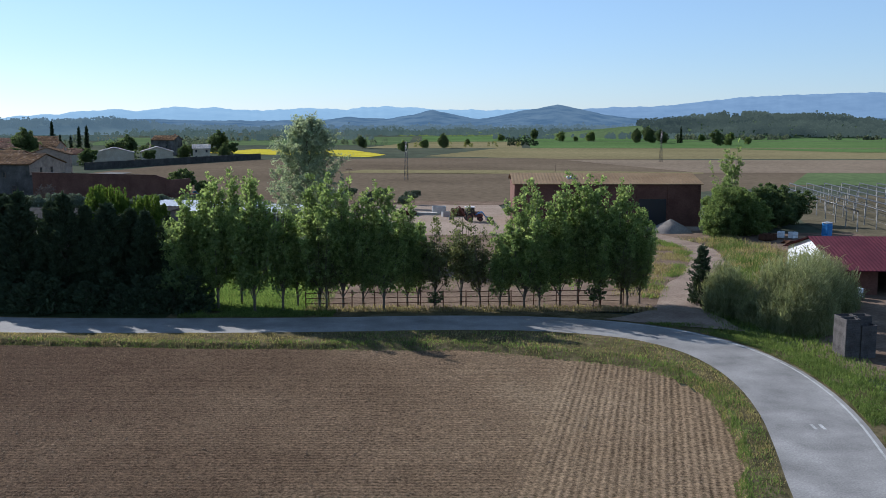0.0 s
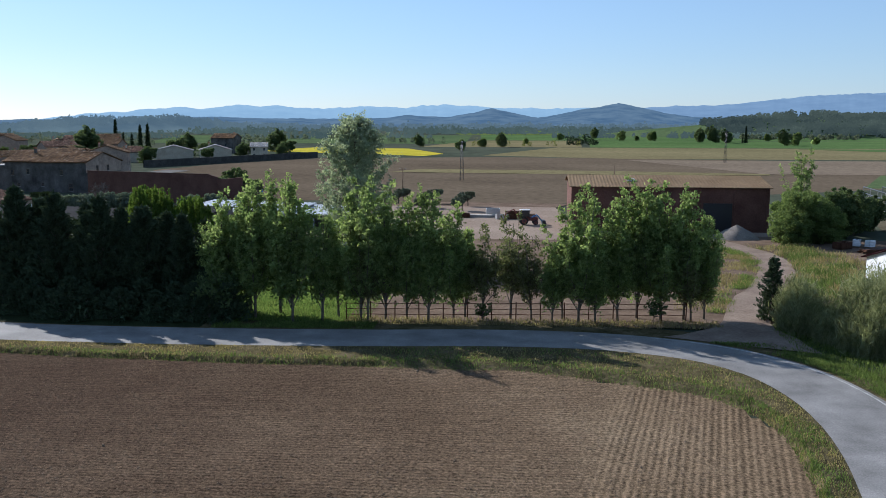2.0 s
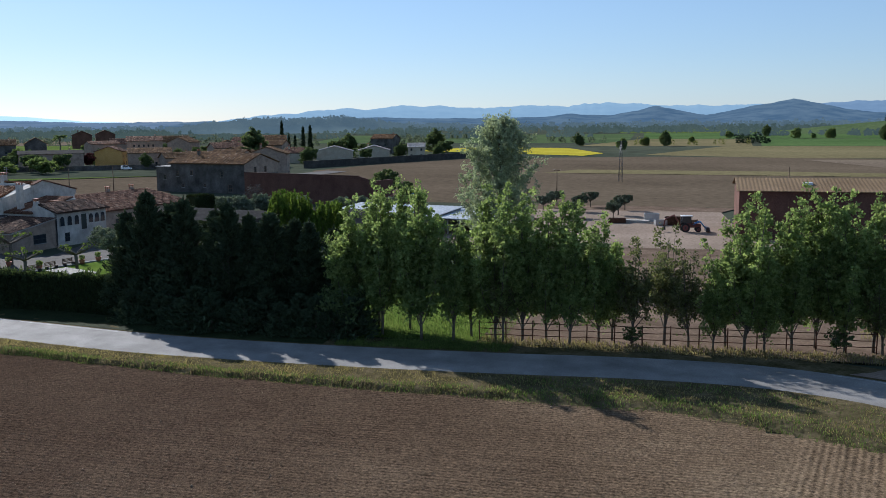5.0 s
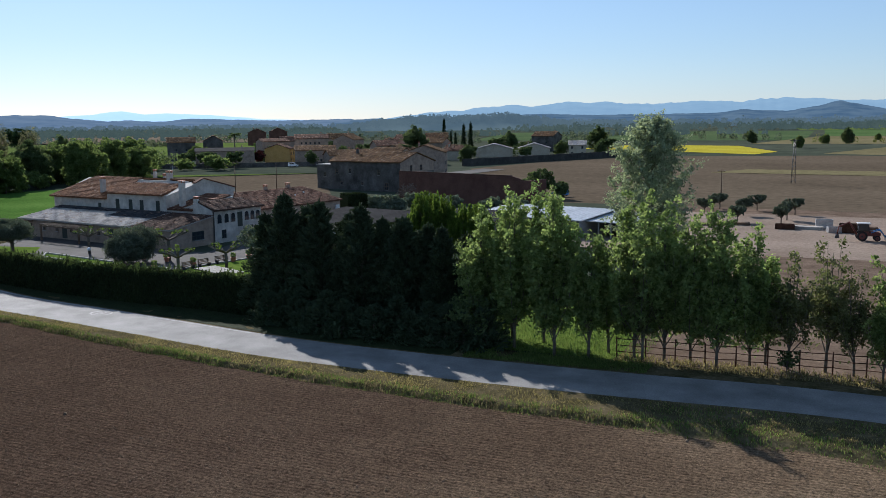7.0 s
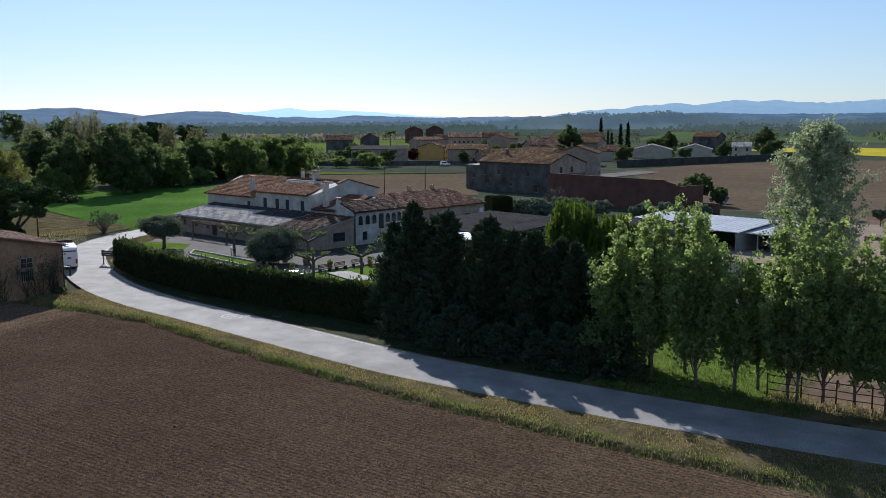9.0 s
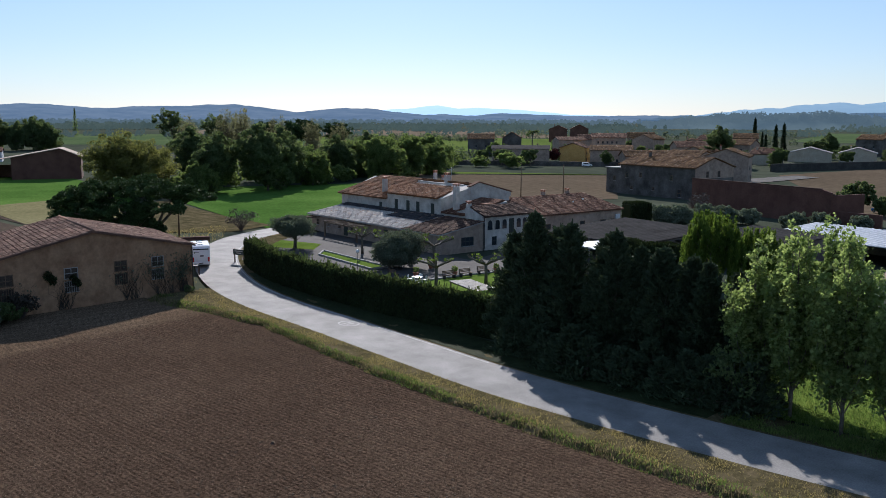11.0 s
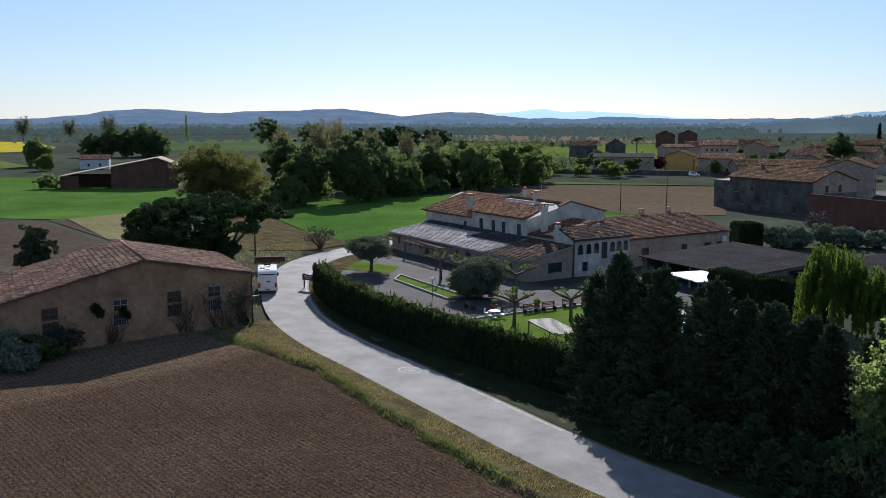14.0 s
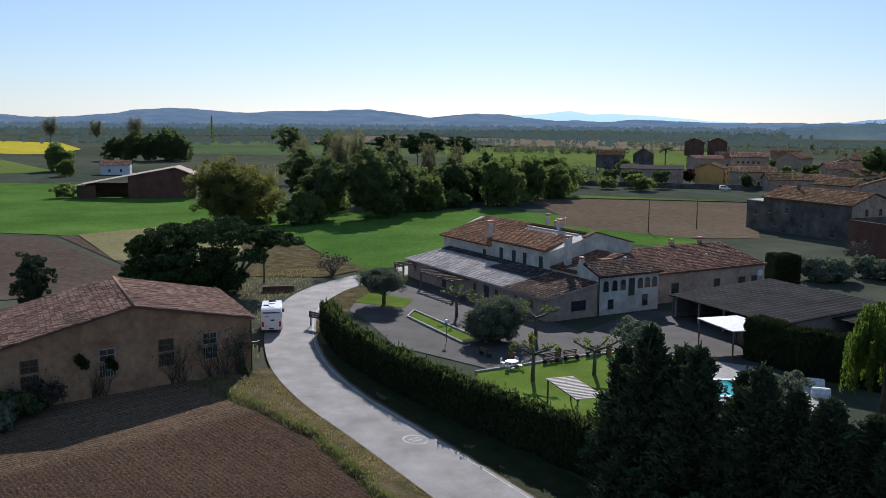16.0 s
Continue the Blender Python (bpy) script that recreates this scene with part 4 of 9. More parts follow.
CON = [conifer(31, 10.7, 3.2, power=0.72), conifer(32, 11.3, 3.3, power=0.74), conifer(33, 9.6, 3.0, power=0.68), conifer(34, 10.3, 2.9, power=0.72)]
CON_H = (10.7, 11.3, 9.6, 10.3)
conifer_spots = [[], [], [], []]
for i, (x, y, h) in enumerate(((-47.4, 88.5, 9.4), (-45.0, 88.2, 11.3), (-42.9, 89.0, 10.2), (-41.0, 87.8, 10.8), (-38.2, 88.5, 9.8), (-36.6, 87.6, 10.5), (-35.0, 88.6, 9.4), (-32.6, 87.8, 9.6), (-30.6, 88.7, 9.0), (-28.8, 87.7, 9.0),
                               (-26.8, 88.4, 8.4), (-25.6, 87.2, 7.4), (-46.0, 90.6, 8.4), (-43.6, 90.9, 8.6), (-39.6, 90.6, 8.0), (-35.8, 90.8, 7.8), (-31.6, 90.7, 7.6), (-27.8, 90.8, 7.4))):
    k = (i * 3 + i // 4) % 4
    conifer_spots[k].append((x, y, (i * 77) % 360, h / CON_H[k]))
for k in range(4):
    place(CON[k], conifer_spots[k])
# low scrub that closes the foot of the row
BUSH_DARK = conifer(35, 3.2, 2.2, None, 60, 60, "dark low evergreen scrub at the foot of the conifers")
tagged(BUSH_DARK, "", "shrub", "scrub along the road")
BUSH_DARK.name = "evergreen_shrub"
scrub_line = [p for p in offset_line(ROAD_MID, -5.6) if -46 < p.x < -22.5 and p.y > 60]
rs_ = random.Random(12)
step_ = max(1, len(scrub_line) // 15)
place(BUSH_DARK, [(p.x, p.y + rs_.uniform(0, 1.6), rs_.uniform(0, 360), rs_.uniform(0.75, 1.15)) for p in scrub_line[::step_]])


def hedge_run(line, width, height, m, label, per_m=1000, name="hedge", seed=5, tufts=0.25, tips=0.0):
    """A clipped hedge along a plan line: a dark core with leaves standing out of it."""
    rng = np.random.default_rng(seed)
    t = thing(name, (line[0][0], line[0][1], 0), 0, label, "hedge")
    o = Vector((line[0][0], line[0][1]))
    L = [Vector(p) - o for p in line]
    pts, nrm = [], []
    bm = bmesh.new()
    prev = None
    for i, p in enumerate(L):
        d = (L[min(i + 1, len(L) - 1)] - L[max(i - 1, 0)]).normalized()
        n = Vector((-d.y, d.x))
        w = width / 2 - 0.12
        prof = [(-w, -0.3), (-w, height - 0.35), (-w * 0.75, height - 0.1), (w * 0.75, height - 0.1), (w, height - 0.35), (w, -0.3)]
        ring = [bm.verts.new((p.x + n.x * q, p.y + n.y * q, z)) for q, z in prof]
        if prev:
            for k in range(5):
                bm.faces.new((prev[k], prev[k + 1], ring[k + 1], ring[k]))
        else:
            bm.faces.new(ring)
        prev = ring
    bm.faces.new(prev[::-1])
    bmesh.ops.recalc_face_normals(bm, faces=bm.faces)
    part("core", bm, m, t)
    for a, b in zip(L, L[1:]):
        seg = b - a
        k = int(seg.length * per_m)
        n = Vector((-seg.y, seg.x)).normalized()
        f = rng.uniform(0, 1, k)
        side = rng.uniform(0, 1, k)
        q = np.where(side < 0.38, -width / 2, np.where(side < 0.6, width / 2, rng.uniform(-width / 2, width / 2, k)))
        z = np.where(side < 0.6, rng.uniform(-0.1, height, k), height + rng.uniform(-0.15, tufts, k))
        q = q + rng.normal(size=k) * 0.07
        bul = 0.12 * np.sin((f * seg.length + a.x) * 0.9) + 0.08 * np.sin((f * seg.length + a.y) * 2.3)
        z = z + np.where(side >= 0.6, bul, 0)
        pts.append(np.stack([a.x + seg.x * f + n.x * q, a.y + seg.y * f + n.y * q, z], 1))
    pts = np.concatenate(pts)
    up = np.zeros_like(pts)
    up[:, 2] = 1
    ob = new("leaves", leaves("leaves", pts, 0.05, m, rng, up, 2.0))
    ob.parent = t
    if tips:
        pts = []
        for a, b in zip(L, L[1:]):
            seg = b - a
            n = Vector((-seg.y, seg.x)).normalized()
            for _ in range(int(seg.length * 9)):
                f, q = rng.uniform(0, 1), rng.uniform(-width / 2, width / 2)
                h = tips * rng.uniform(0.35, 1.0)
                k = 16
                z = rng.uniform(0, 1, (k, 1)) ** 1.3 * h
                p = np.array([[a.x + seg.x * f + n.x * q, a.y + seg.y * f + n.y * q, height - 0.1]])
                pts.append(np.repeat(p, k, 0) + np.concatenate([rng.normal(size=(k, 2)) * 0.13 * (1.05 - z / tips), z], 1))
        pts = np.concatenate(pts)
        up = np.zeros_like(pts)
        up[:, 2] = 1
        # tips wear the sunlit leaf colour, paler than the hedge below
        ob = new("sunlit_tips", leaves("sunlit_tips", pts, 0.035, M_SUNLIT_TIP, rng, up, 3.0))
        ob.parent = t
        tagged(ob, "feathery green tips above the clipped face, coloured as sunlit", kind="stuff")
    return t


HEDGE_LINE = spline([(-46.0, 88.8), (-54, 88.5), (-62, 88.5), (-71, 89.2), (-78, 90.2), (-85.5, 91.7), (-92, 94.0), (-98.3, 96.8)], 2.0)
hedge_run([(p.x, p.y) for p in HEDGE_LINE], 1.7, 3.05, M_HEDGE, "tall dark clipped cypress hedge along the road", tufts=0.3, tips=1.15)
hedge_run([(-61.5, 126), (-55, 125), (-46.5, 125.5)], 2.2, 4.0, M_HEDGE, "dark clipped hedge block beside the low sheds", seed=6)
hedge_run([(-85.5, 168.5), (-83.5, 172.5)], 3.0, 4.0, M_HEDGE, "dark clipped hedge block at the end of the farm wing", seed=8)


def round_tree(name, seed, height, radius, base, m, label, clumps=70, per=70, leaf=0.2, squash=0.8, bark=None, trunk_r=0.28, category="tree", group="", clump_r=(0.16, 0.3), forks=3):
    """A broad tree: a rounded, uneven crown of clumps on a forked trunk."""
    rng = np.random.default_rng(seed)
    clumps, leaf, clump_r = int(clumps * 1.8), leaf * 0.74, (clump_r[0] * 0.62, clump_r[1] * 0.8)
    mid = (height + base) / 2
    hv = (height - base) / 2
    lobes = [(rng.uniform(-0.45, 0.45) * radius, rng.uniform(-0.45, 0.45) * radius, rng.uniform(-0.3, 0.35) * hv, rng.uniform(0.62, 0.82)) for _ in range(5)]
    cs, rs = [], []
    while len(cs) < clumps:
        ox, oy, oz, k = lobes[rng.integers(5)]
        d = rng.normal(size=3)
        d /= np.linalg.norm(d)
        f = rng.uniform(0.55, 1.0)
        p = (ox + d[0] * radius * k * f, oy + d[1] * radius * k * f, mid + oz + d[2] * hv * k * f)
        if p[2] < max(0.3, base * 0.8) or p[2] > height:
            continue
        cs.append(p)
        rs.append(radius * rng.uniform(*clump_r))
    cs, rs = np.array(cs), np.array(rs)
    crown = leaves("crown", clumped(cs, rs, per, rng, squash), leaf, m, rng, None, 1.25)
    trunk = [(0, 0, -0.4), (0.05 * radius * 0.3, 0, max(base * 0.7, mid * 0.3)), (0.05, 0.1, mid), (0, 0, height * 0.85)]
    bm = limbs(trunk, [trunk_r, trunk_r * 0.8, trunk_r * 0.5, trunk_r * 0.12], cs, rng, 0.04, 2, 0.2)
    return tree_thing(name, bm, bark or M_BARK, crown, label, category, group)


def big_poplar(seed=41, height=20.8):
    """A tall egg-shaped poplar: rising boughs round one stem, thin pale leaf in sprays along them."""
    rng = np.random.default_rng(seed)
    bm = bmesh.new()
    tube(bm, [(0, 0, -0.4), (0.1, 0, 5), (0, 0.1, 12), (0, 0, height * 0.88)], [0.42, 0.34, 0.2, 0.02], 8)
    pts = []
    for k in range(105):
        h = 0.06 + 0.9 * (k + rng.uniform(0, 1)) / 105
        r = 7.3 * (1.02 - h) ** 0.66 * min(1.0, 0.55 + 1.6 * h) * rng.uniform(0.62, 1.05)
        a = k * 2.4 + rng.uniform(-0.5, 0.5)
        d = np.array([math.cos(a), math.sin(a), 0.0])
        p0 = np.array([0, 0, h * height * 0.86])
        p2 = p0 + d * r + np.array([0, 0, min(r * rng.uniform(0.6, 1.1), height * 1.0 - p0[2])])
        p1 = p0 + d * r * 0.6 + np.array([0, 0, r * 0.22])
        tube(bm, [tuple(p0), tuple(p1), tuple(p2)], [0.07 * (1.1 - h), 0.04 * (1.1 - h), 0.01], 4, cap=False)
        for i in range(15):
            f = 0.25 + 0.78 * (i + rng.uniform(0, 1)) / 15
            q = (1 - f) ** 2 * p0 + 2 * f * (1 - f) * p1 + f * f * p2
            v = rng.normal(size=3) * np.array([1, 1, 0.6]) + d * 0.4 + np.array([0, 0, 0.5])
            v = v / np.linalg.norm(v) * rng.uniform(0.5, 1.35)
            u = rng.uniform(0.05, 1.05, (26, 1))
            pts.append(q + v * u + rng.normal(size=(26, 3)) * 0.16)
    pts = np.concatenate(pts)
    crown = leaves("crown", pts[pts[:, 2] > 1.0], 0.058, M_SILVER, rng, None, 1.5)
    t = tree_thing("poplar_tree", bm, M_BARK, crown, "tall grey-green poplar in thin spring leaf behind the others")
    t.matrix_basis = pose(-18.4, 124, -0.1)
    return t


big_poplar()


def willow(seed=43):
    rng = np.random.default_rng(seed)
    n = 120
    a = rng.uniform(0, math.tau, n)
    r = 3.4 * rng.uniform(0.15, 1, n) ** 0.5
    top = 9.6 - 0.23 * r ** 2 + rng.normal(size=n) * 0.5
    pts, up = [], []
    for i in range(n):
        k = 190
        ln = rng.uniform(2.6, 5.8) * (0.6 if r[i] < 1.2 else 1)
        f = rng.uniform(0, 1, k)
        z = top[i] - ln * f
        sw = rng.normal(size=(k, 2)) * 0.1
        pts.append(np.stack([r[i] * np.cos(a[i]) * (1 + 0.12 * f) + sw[:, 0], r[i] * np.sin(a[i]) * (1 + 0.12 * f) + sw[:, 1], z], 1))
    pts = np.concatenate(pts)
    pts = pts[pts[:, 2] > 0.4]
    dn = np.zeros_like(pts)
    dn[:, 2] = -1
    crown = leaves("crown", pts, 0.04, M_WILLOW, rng, dn, 3.4)
    tips = np.stack([r * np.cos(a), r * np.sin(a), top], 1)
    bm = limbs([(0, 0, -0.4), (0.1, 0, 2.5), (0, 0.1, 5), (0, 0, 8)], [0.4, 0.32, 0.22, 0.08], tips, rng, 0.04, 3, 0.3)
    t = tree_thing("weeping_willow", bm, M_BARK, crown, "yellow-green weeping willow behind the dark conifers")
    t.matrix_basis = pose(-43.4, 117.5, -0.1) @ Matrix.Diagonal((0.9, 0.9, 0.98, 1))
    w2 = copy_thing(t, pose(-37.0, 115.5, -0.1, 0, 0, 140))
    w2.matrix_basis = pose(-38.0, 116.5, -0.1, 0, 0, 140) @ Matrix.Diagonal((0.8, 0.8, 0.86, 1))


willow()


def stone_pine(seed=47):
    rng = np.random.default_rng(seed)
    lobes = [(-4.5, -2.5, 0.2, 5.4), (0.5, -1.0, 0.9, 5.8), (4.8, 1.0, -0.5, 4.2), (-1.5, 3.0, 0.4, 5.0), (7.0, 2.6, -1.0, 3.0), (-8.0, 0.0, -1.4, 4.2), (-6.5, -3.5, -2.8, 4.0), (-1.5, -4.5, -2.4, 4.2), (3.5, -4.0, -2.0, 3.4), (-10.0, 1.5, -3.4, 3.0), (-7.5, -4.0, -4.8, 3.4), (-3.0, -5.0, -4.6, 3.6), (-10.5, -1.0, -5.2, 2.6), (0.5, -5.0, -4.0, 2.6)]
    cs, rs = [], []
    for lx, ly, lz, lr in lobes:
        for _ in range(int(lr * 12)):
            a = rng.uniform(0, math.tau)
            q = rng.uniform(0, 1) ** 0.5
            cs.append((lx + lr * q * math.cos(a), ly + lr * q * math.sin(a), 7.1 + lz + 2.3 * (1 - q * q) ** 0.5 * rng.uniform(0.1, 1.0)))
            rs.append(rng.uniform(0.75, 1.2))
    cs, rs = np.array(cs), np.array(rs)
    pts = clumped(cs, rs * 0.72, 210, rng, 0.62)
    pts = pts[pts[:, 2] > 0.8]
    crown = leaves("crown", pts, 0.042, M_PINE, rng, None, 2.6)
    bm = bmesh.new()
    tube(bm, [(2.2, 0.6, -0.4), (2.0, 0.6, 1.6), (1.0, 0.2, 3.4)], [0.42, 0.36, 0.3], 8)
    for lx, ly, lz, lr in lobes:
        s = (1.0, 0.2, 3.2) if lx < 4 else (1.9, 0.6, 1.6)
        tube(bm, [s, (s[0] + (lx - s[0]) * 0.45, s[1] + (ly - s[1]) * 0.45, 5.0 + lz * 0.5), (lx, ly, 7.6 + lz)], [0.26, 0.18, 0.07], 6)
        for k in range(4):
            a = rng.uniform(0, math.tau)
            tube(bm, [(lx * 0.8 + s[0] * 0.2, ly * 0.8, 6.6 + lz), (lx + lr * 0.6 * math.cos(a), ly + lr * 0.6 * math.sin(a), 8.0 + lz)], [0.09, 0.03], 5)
    t = tree_thing("stone_pine", bm, M_BARK, crown, "broad dark umbrella-shaped stone pine beside the road")
    t.matrix_basis = pose(-130.0, 98.5, -0.1, 0, 0, 48) @ Matrix.Diagonal((1.1, 1.1, 1.0, 1))
    return t


stone_pine()
UNDER = round_tree("dark_shrub", 49, 3.4, 2.6, 0.1, M_PINE, "dark evergreen shrub under the stone pine", 60, 80, 0.12, trunk_r=0.08, category="shrub", group="shrubs under the pine")
place(UNDER, [(-128.0, 95.0, 0, 1.0), (-131.0, 92.0, 80, 1.1), (-126.2, 97.6, 160, 0.8), (-133.6, 96.0, 30, 1.0), (-129.6, 99.0, 200, 1.0)])

OLIVE = round_tree("clipped_olive", 51, 4.7, 3.6, 1.5, M_OLIVEDARK, "flat-topped clipped grey-green olive tree on the lawn", 130, 170, 0.06, 0.7, trunk_r=0.3, clump_r=(0.22, 0.34), group="olives in the garden")
place(OLIVE, [(-107.2, 111.0, 0, 1.0)])
OLIVE_B = round_tree("clipped_olive", 56, 4.5, 3.9, 0.0, M_OLIVEDARK, "big rounded grey-green olive bush clipped to the ground", 170, 170, 0.06, 0.8, trunk_r=0.25, clump_r=(0.2, 0.32), group="olives in the garden")
place(OLIVE_B, [(-84.0, 108.4, 120, 1.0)])
OLIVE2 = round_tree("olive_tree", 52, 4.6, 2.4, 1.2, M_OLIVE, "loose grey-green olive tree beside the pool", 55, 80, 0.08, 0.9, trunk_r=0.16, group="olives in the garden")
place(OLIVE2, [(-64.8, 112.2, 30, 1.15), (-47.5, 108.5, 200, 0.95)])
OLIVE3 = round_tree("olive_tree", 53, 3.5, 2.7, -0.3, M_OLIVE, "grey-green olive bush beside the stone house", 80, 90, 0.10, 0.8, trunk_r=0.15, group="olives by the stone house")
place(OLIVE3, [(-82.0, 176.0, 0, 1.05), (-79.6, 178.6, 90, 1.1), (-78.5, 186, 0, 1.0), (-74.5, 186.5, 60, 1.0), (-71.0, 188, 130, 0.9), (-64.0, 190, 200, 0.8), (-58.5, 191, 20, 0.85), (-52.5, 193, 90, 0.8)])
YARDTREE = round_tree("small_olive", 54, 3.3, 1.5, 1.3, M_OLIVEDARK, "small dark round tree at the edge of the yard", 40, 70, 0.08, 0.8, trunk_r=0.12, group="small trees by the yard")
place(YARDTREE, [(-22.3, 195, 0, 0.95), (-21.6, 202, 50, 0.95), (-20.8, 206, 110, 1.0), (-14.8, 181.5, 10, 0.95), (-15.0, 193.6, 200, 1.05), (-13.6, 204.5, 150, 1.0), (-7.7, 182, 20, 0.95), (-7.1, 187.8, 70, 1.1), (-6.3, 198, 130, 1.0), (-30, 204, 20, 1.0)])
LONE = round_tree("round_tree", 55, 6.8, 3.6, 0.9, M_DARKBROAD, "dark round broadleaf tree at the corner of the long wall", 70, 75, 0.16)
place(LONE, [(-63.6, 222, 0, 1.0)])
tagged(copy_thing(LONE, pose(-57.5, 219, -0.1, 0, 0, 80)), "dark round broadleaf tree at the corner of the long wall").scale = (0.6, 0.6, 0.6)


def pollard(seed, label):
    """A pollarded plane: a bare trunk with knuckled limbs and small tufts of new leaf."""
    rng = np.random.default_rng(seed)
    bm = bmesh.new()
    tube(bm, [(0, 0, -0.2), (0.05, 0, 1.4), (0, 0.05, 2.5)], [0.22, 0.17, 0.2], 8)
    cs = []
    for k in range(6):
        a = k * math.tau / 6 + rng.uniform(-0.3, 0.3)
        r = rng.uniform(1.5, 2.3)
        p1 = (0.5 * r * math.cos(a), 0.5 * r * math.sin(a), 2.7 + rng.uniform(0, 0.2))
        p2 = (r * math.cos(a), r * math.sin(a), 2.9 + rng.uniform(0, 0.5))
        tube(bm, [(0, 0, 2.35), p1, p2], [0.12, 0.1, 0.11], 6)
        for _ in range(3):
            f = rng.uniform(0.5, 1.0)
            cs.append((p2[0] * f, p2[1] * f, p2[2] + 0.15))
        for _ in range(4):
            b = rng.uniform(0, math.tau)
            tube(bm, [p2, (p2[0] + 0.35 * math.cos(b), p2[1] + 0.35 * math.sin(b), p2[2] + 0.3)], [0.03, 0.01], 4)
    crown = leaves("crown", clumped(np.array(cs), np.full(len(cs), 0.24), 7, rng), 0.065, M_WILLOW, rng)
    return tree_thing("pollarded_plane_tree", bm, M_BARK, crown, label, group="planes in the garden")


place(pollard(61, "pollarded plane tree with small new leaves on the lawn"), [(-69.2, 101.6, 0, 1.05), (-66.8, 107.6, 100, 1.0), (-80.0, 112.6, 40, 1.15), (-88.5, 112.3, 80, 1.1), (-95.5, 114.0, 170, 1.0)])


def bare_shrub(seed, height, spread, m, label, name="bare_shrub", n=60, tuft=0):
    rng = np.random.default_rng(seed)
    bm = bmesh.new()
    cs = []
    for k in range(n):
        a = rng.uniform(0, math.tau)
        r = spread * rng.uniform(0.15, 1) ** 0.7
        h = height * rng.uniform(0.5, 1.0) * (1 - 0.3 * (r / spread) ** 2)
        mid = (0.35 * r * math.cos(a), 0.35 * r * math.sin(a), h * 0.45)
        tip = (r * math.cos(a), r * math.sin(a), h)
        tube(bm, [(rng.normal() * 0.06, rng.normal() * 0.06, -0.2), mid, tip], [0.035, 0.022, 0.006], 4, cap=False)
        cs.append(tip)
    t = thing(name, (0, 0, 0), 0, label, "shrub")
    part("stem", bm, M_BARE, t)
    cs = np.array(cs)
    ob = new("twig_mass", leaves("twig_mass", clumped(cs, np.full(len(cs), spread * 0.22), 16 if not tuft else tuft, rng), 0.05, m, rng, None, 2.0))
    ob.parent = t
    return t


place(bare_shrub(71, 4.5, 2.4, M_BARE, "leafless pale shrub in front of the long brick wall"), [(-85.5, 196, 0, 1.0)])
place(bare_shrub(72, 3.6, 2.8, M_BARE, "leafless spreading tree beside the road"), [(-130.5, 117.5, 0, 1.0)])

# belt of trees behind the green fields
BELT_A = round_tree("broadleaf_tree", 81, 16.5, 7.4, -1.5, M_DARKBROAD, "big dark green broadleaf tree at the field edge", 150, 190, 0.165, trunk_r=0.35, group="trees behind the green field")
place(BELT_A, [(-197, 172, 0, 1.02), (-206, 184, 70, 0.98), (-203, 159, 200, 0.9), (-240, 178, 20, 0.95), (-226, 192, 130, 0.85), (-216, 214, 10, 0.8), (-232, 240, 60, 0.85), (-188, 412, 60, 0.92), (-134, 548, 60, 0.8), (-168, 492, 10, 0.7)])
for x, y, k in ((-537, 224, 0.8), (-545, 238, 0.9), (-531, 232, 1.0), (-524, 240, 0.95), (-517, 247, 1.05), (-528, 254, 1.1), (-512, 254, 0.9), (-535, 262, 1.0)):
    far_ = copy_thing(BELT_A, pose(x, y, -0.1, 0, 0, y * 7))
    far_.matrix_basis = pose(x, y, -0.1, 0, 0, y * 7) @ Matrix.Diagonal((k, k, k, 1))
    tagged(far_, "dark tree in the clump behind the brick shed", "tree", "dark trees behind the shed")
BELT_B = round_tree("broadleaf_tree", 82, 15.0, 6.6, -1.0, M_BROAD, "fresh green broadleaf tree at the field edge", 140, 180, 0.16, trunk_r=0.3, group="trees behind the green field")
place(BELT_B, [(-207, 222, 0, 1.0), (-214, 238, 90, 1.0), (-224, 262, 20, 0.98), (-203, 192, 140, 0.72), (-232, 206, 30, 0.9), (-212, 253, 210, 0.8), (-218, 200, 10, 0.85), (-222, 224, 140, 0.9), (-236, 256, 250, 0.95), (-246, 276, 10, 0.9), (-228, 176, 60, 0.8), (-246, 158, 80, 0.7), (-198, 152, 10, 0.6)])
BELT_C = round_tree("spring_tree", 83, 16.0, 9.6, -2.5, M_SPRING, "wide brownish willow just coming into leaf", 190, 190, 0.12, trunk_r=0.3, clump_r=(0.14, 0.26), group="trees behind the green field")
place(BELT_C, [(-203, 136, 0, 1.0), (-212, 146, 60, 0.8)])
def airy_tree(seed, height, spread, label, group):
    rng = np.random.default_rng(seed)
    bm, pts = branching(rng, height, spread, 24, 0.12, 14, 30, 2.0, 0.34, 0.22, rise=0.7)
    crown = leaves("crown", pts, 0.062, M_AIRY, rng, None, 2.0)
    return tree_thing("spring_poplar", bm, M_BARE, crown, label, group=group)


BELT_D = airy_tree(84, 22.5, 4.6, "tall thin poplar with bare spring twigs", "bare poplars behind the fields")
place(BELT_D, [(-252, 196, 0, 1.0), (-258, 206, 50, 1.0), (-246, 212, 100, 0.9), (-240, 222, 150, 0.85), (-262, 188, 10, 0.9), (-236, 230, 60, 0.8), (-270, 214, 90, 1.0), (-250, 182, 10, 0.8)])
BELT_E = round_tree("bright_shrub", 85, 5.0, 4.2, 0.1, M_BROAD, "bright green bush at the field edge", 50, 60, 0.16, trunk_r=0.12, category="shrub", group="bushes at the field edge")
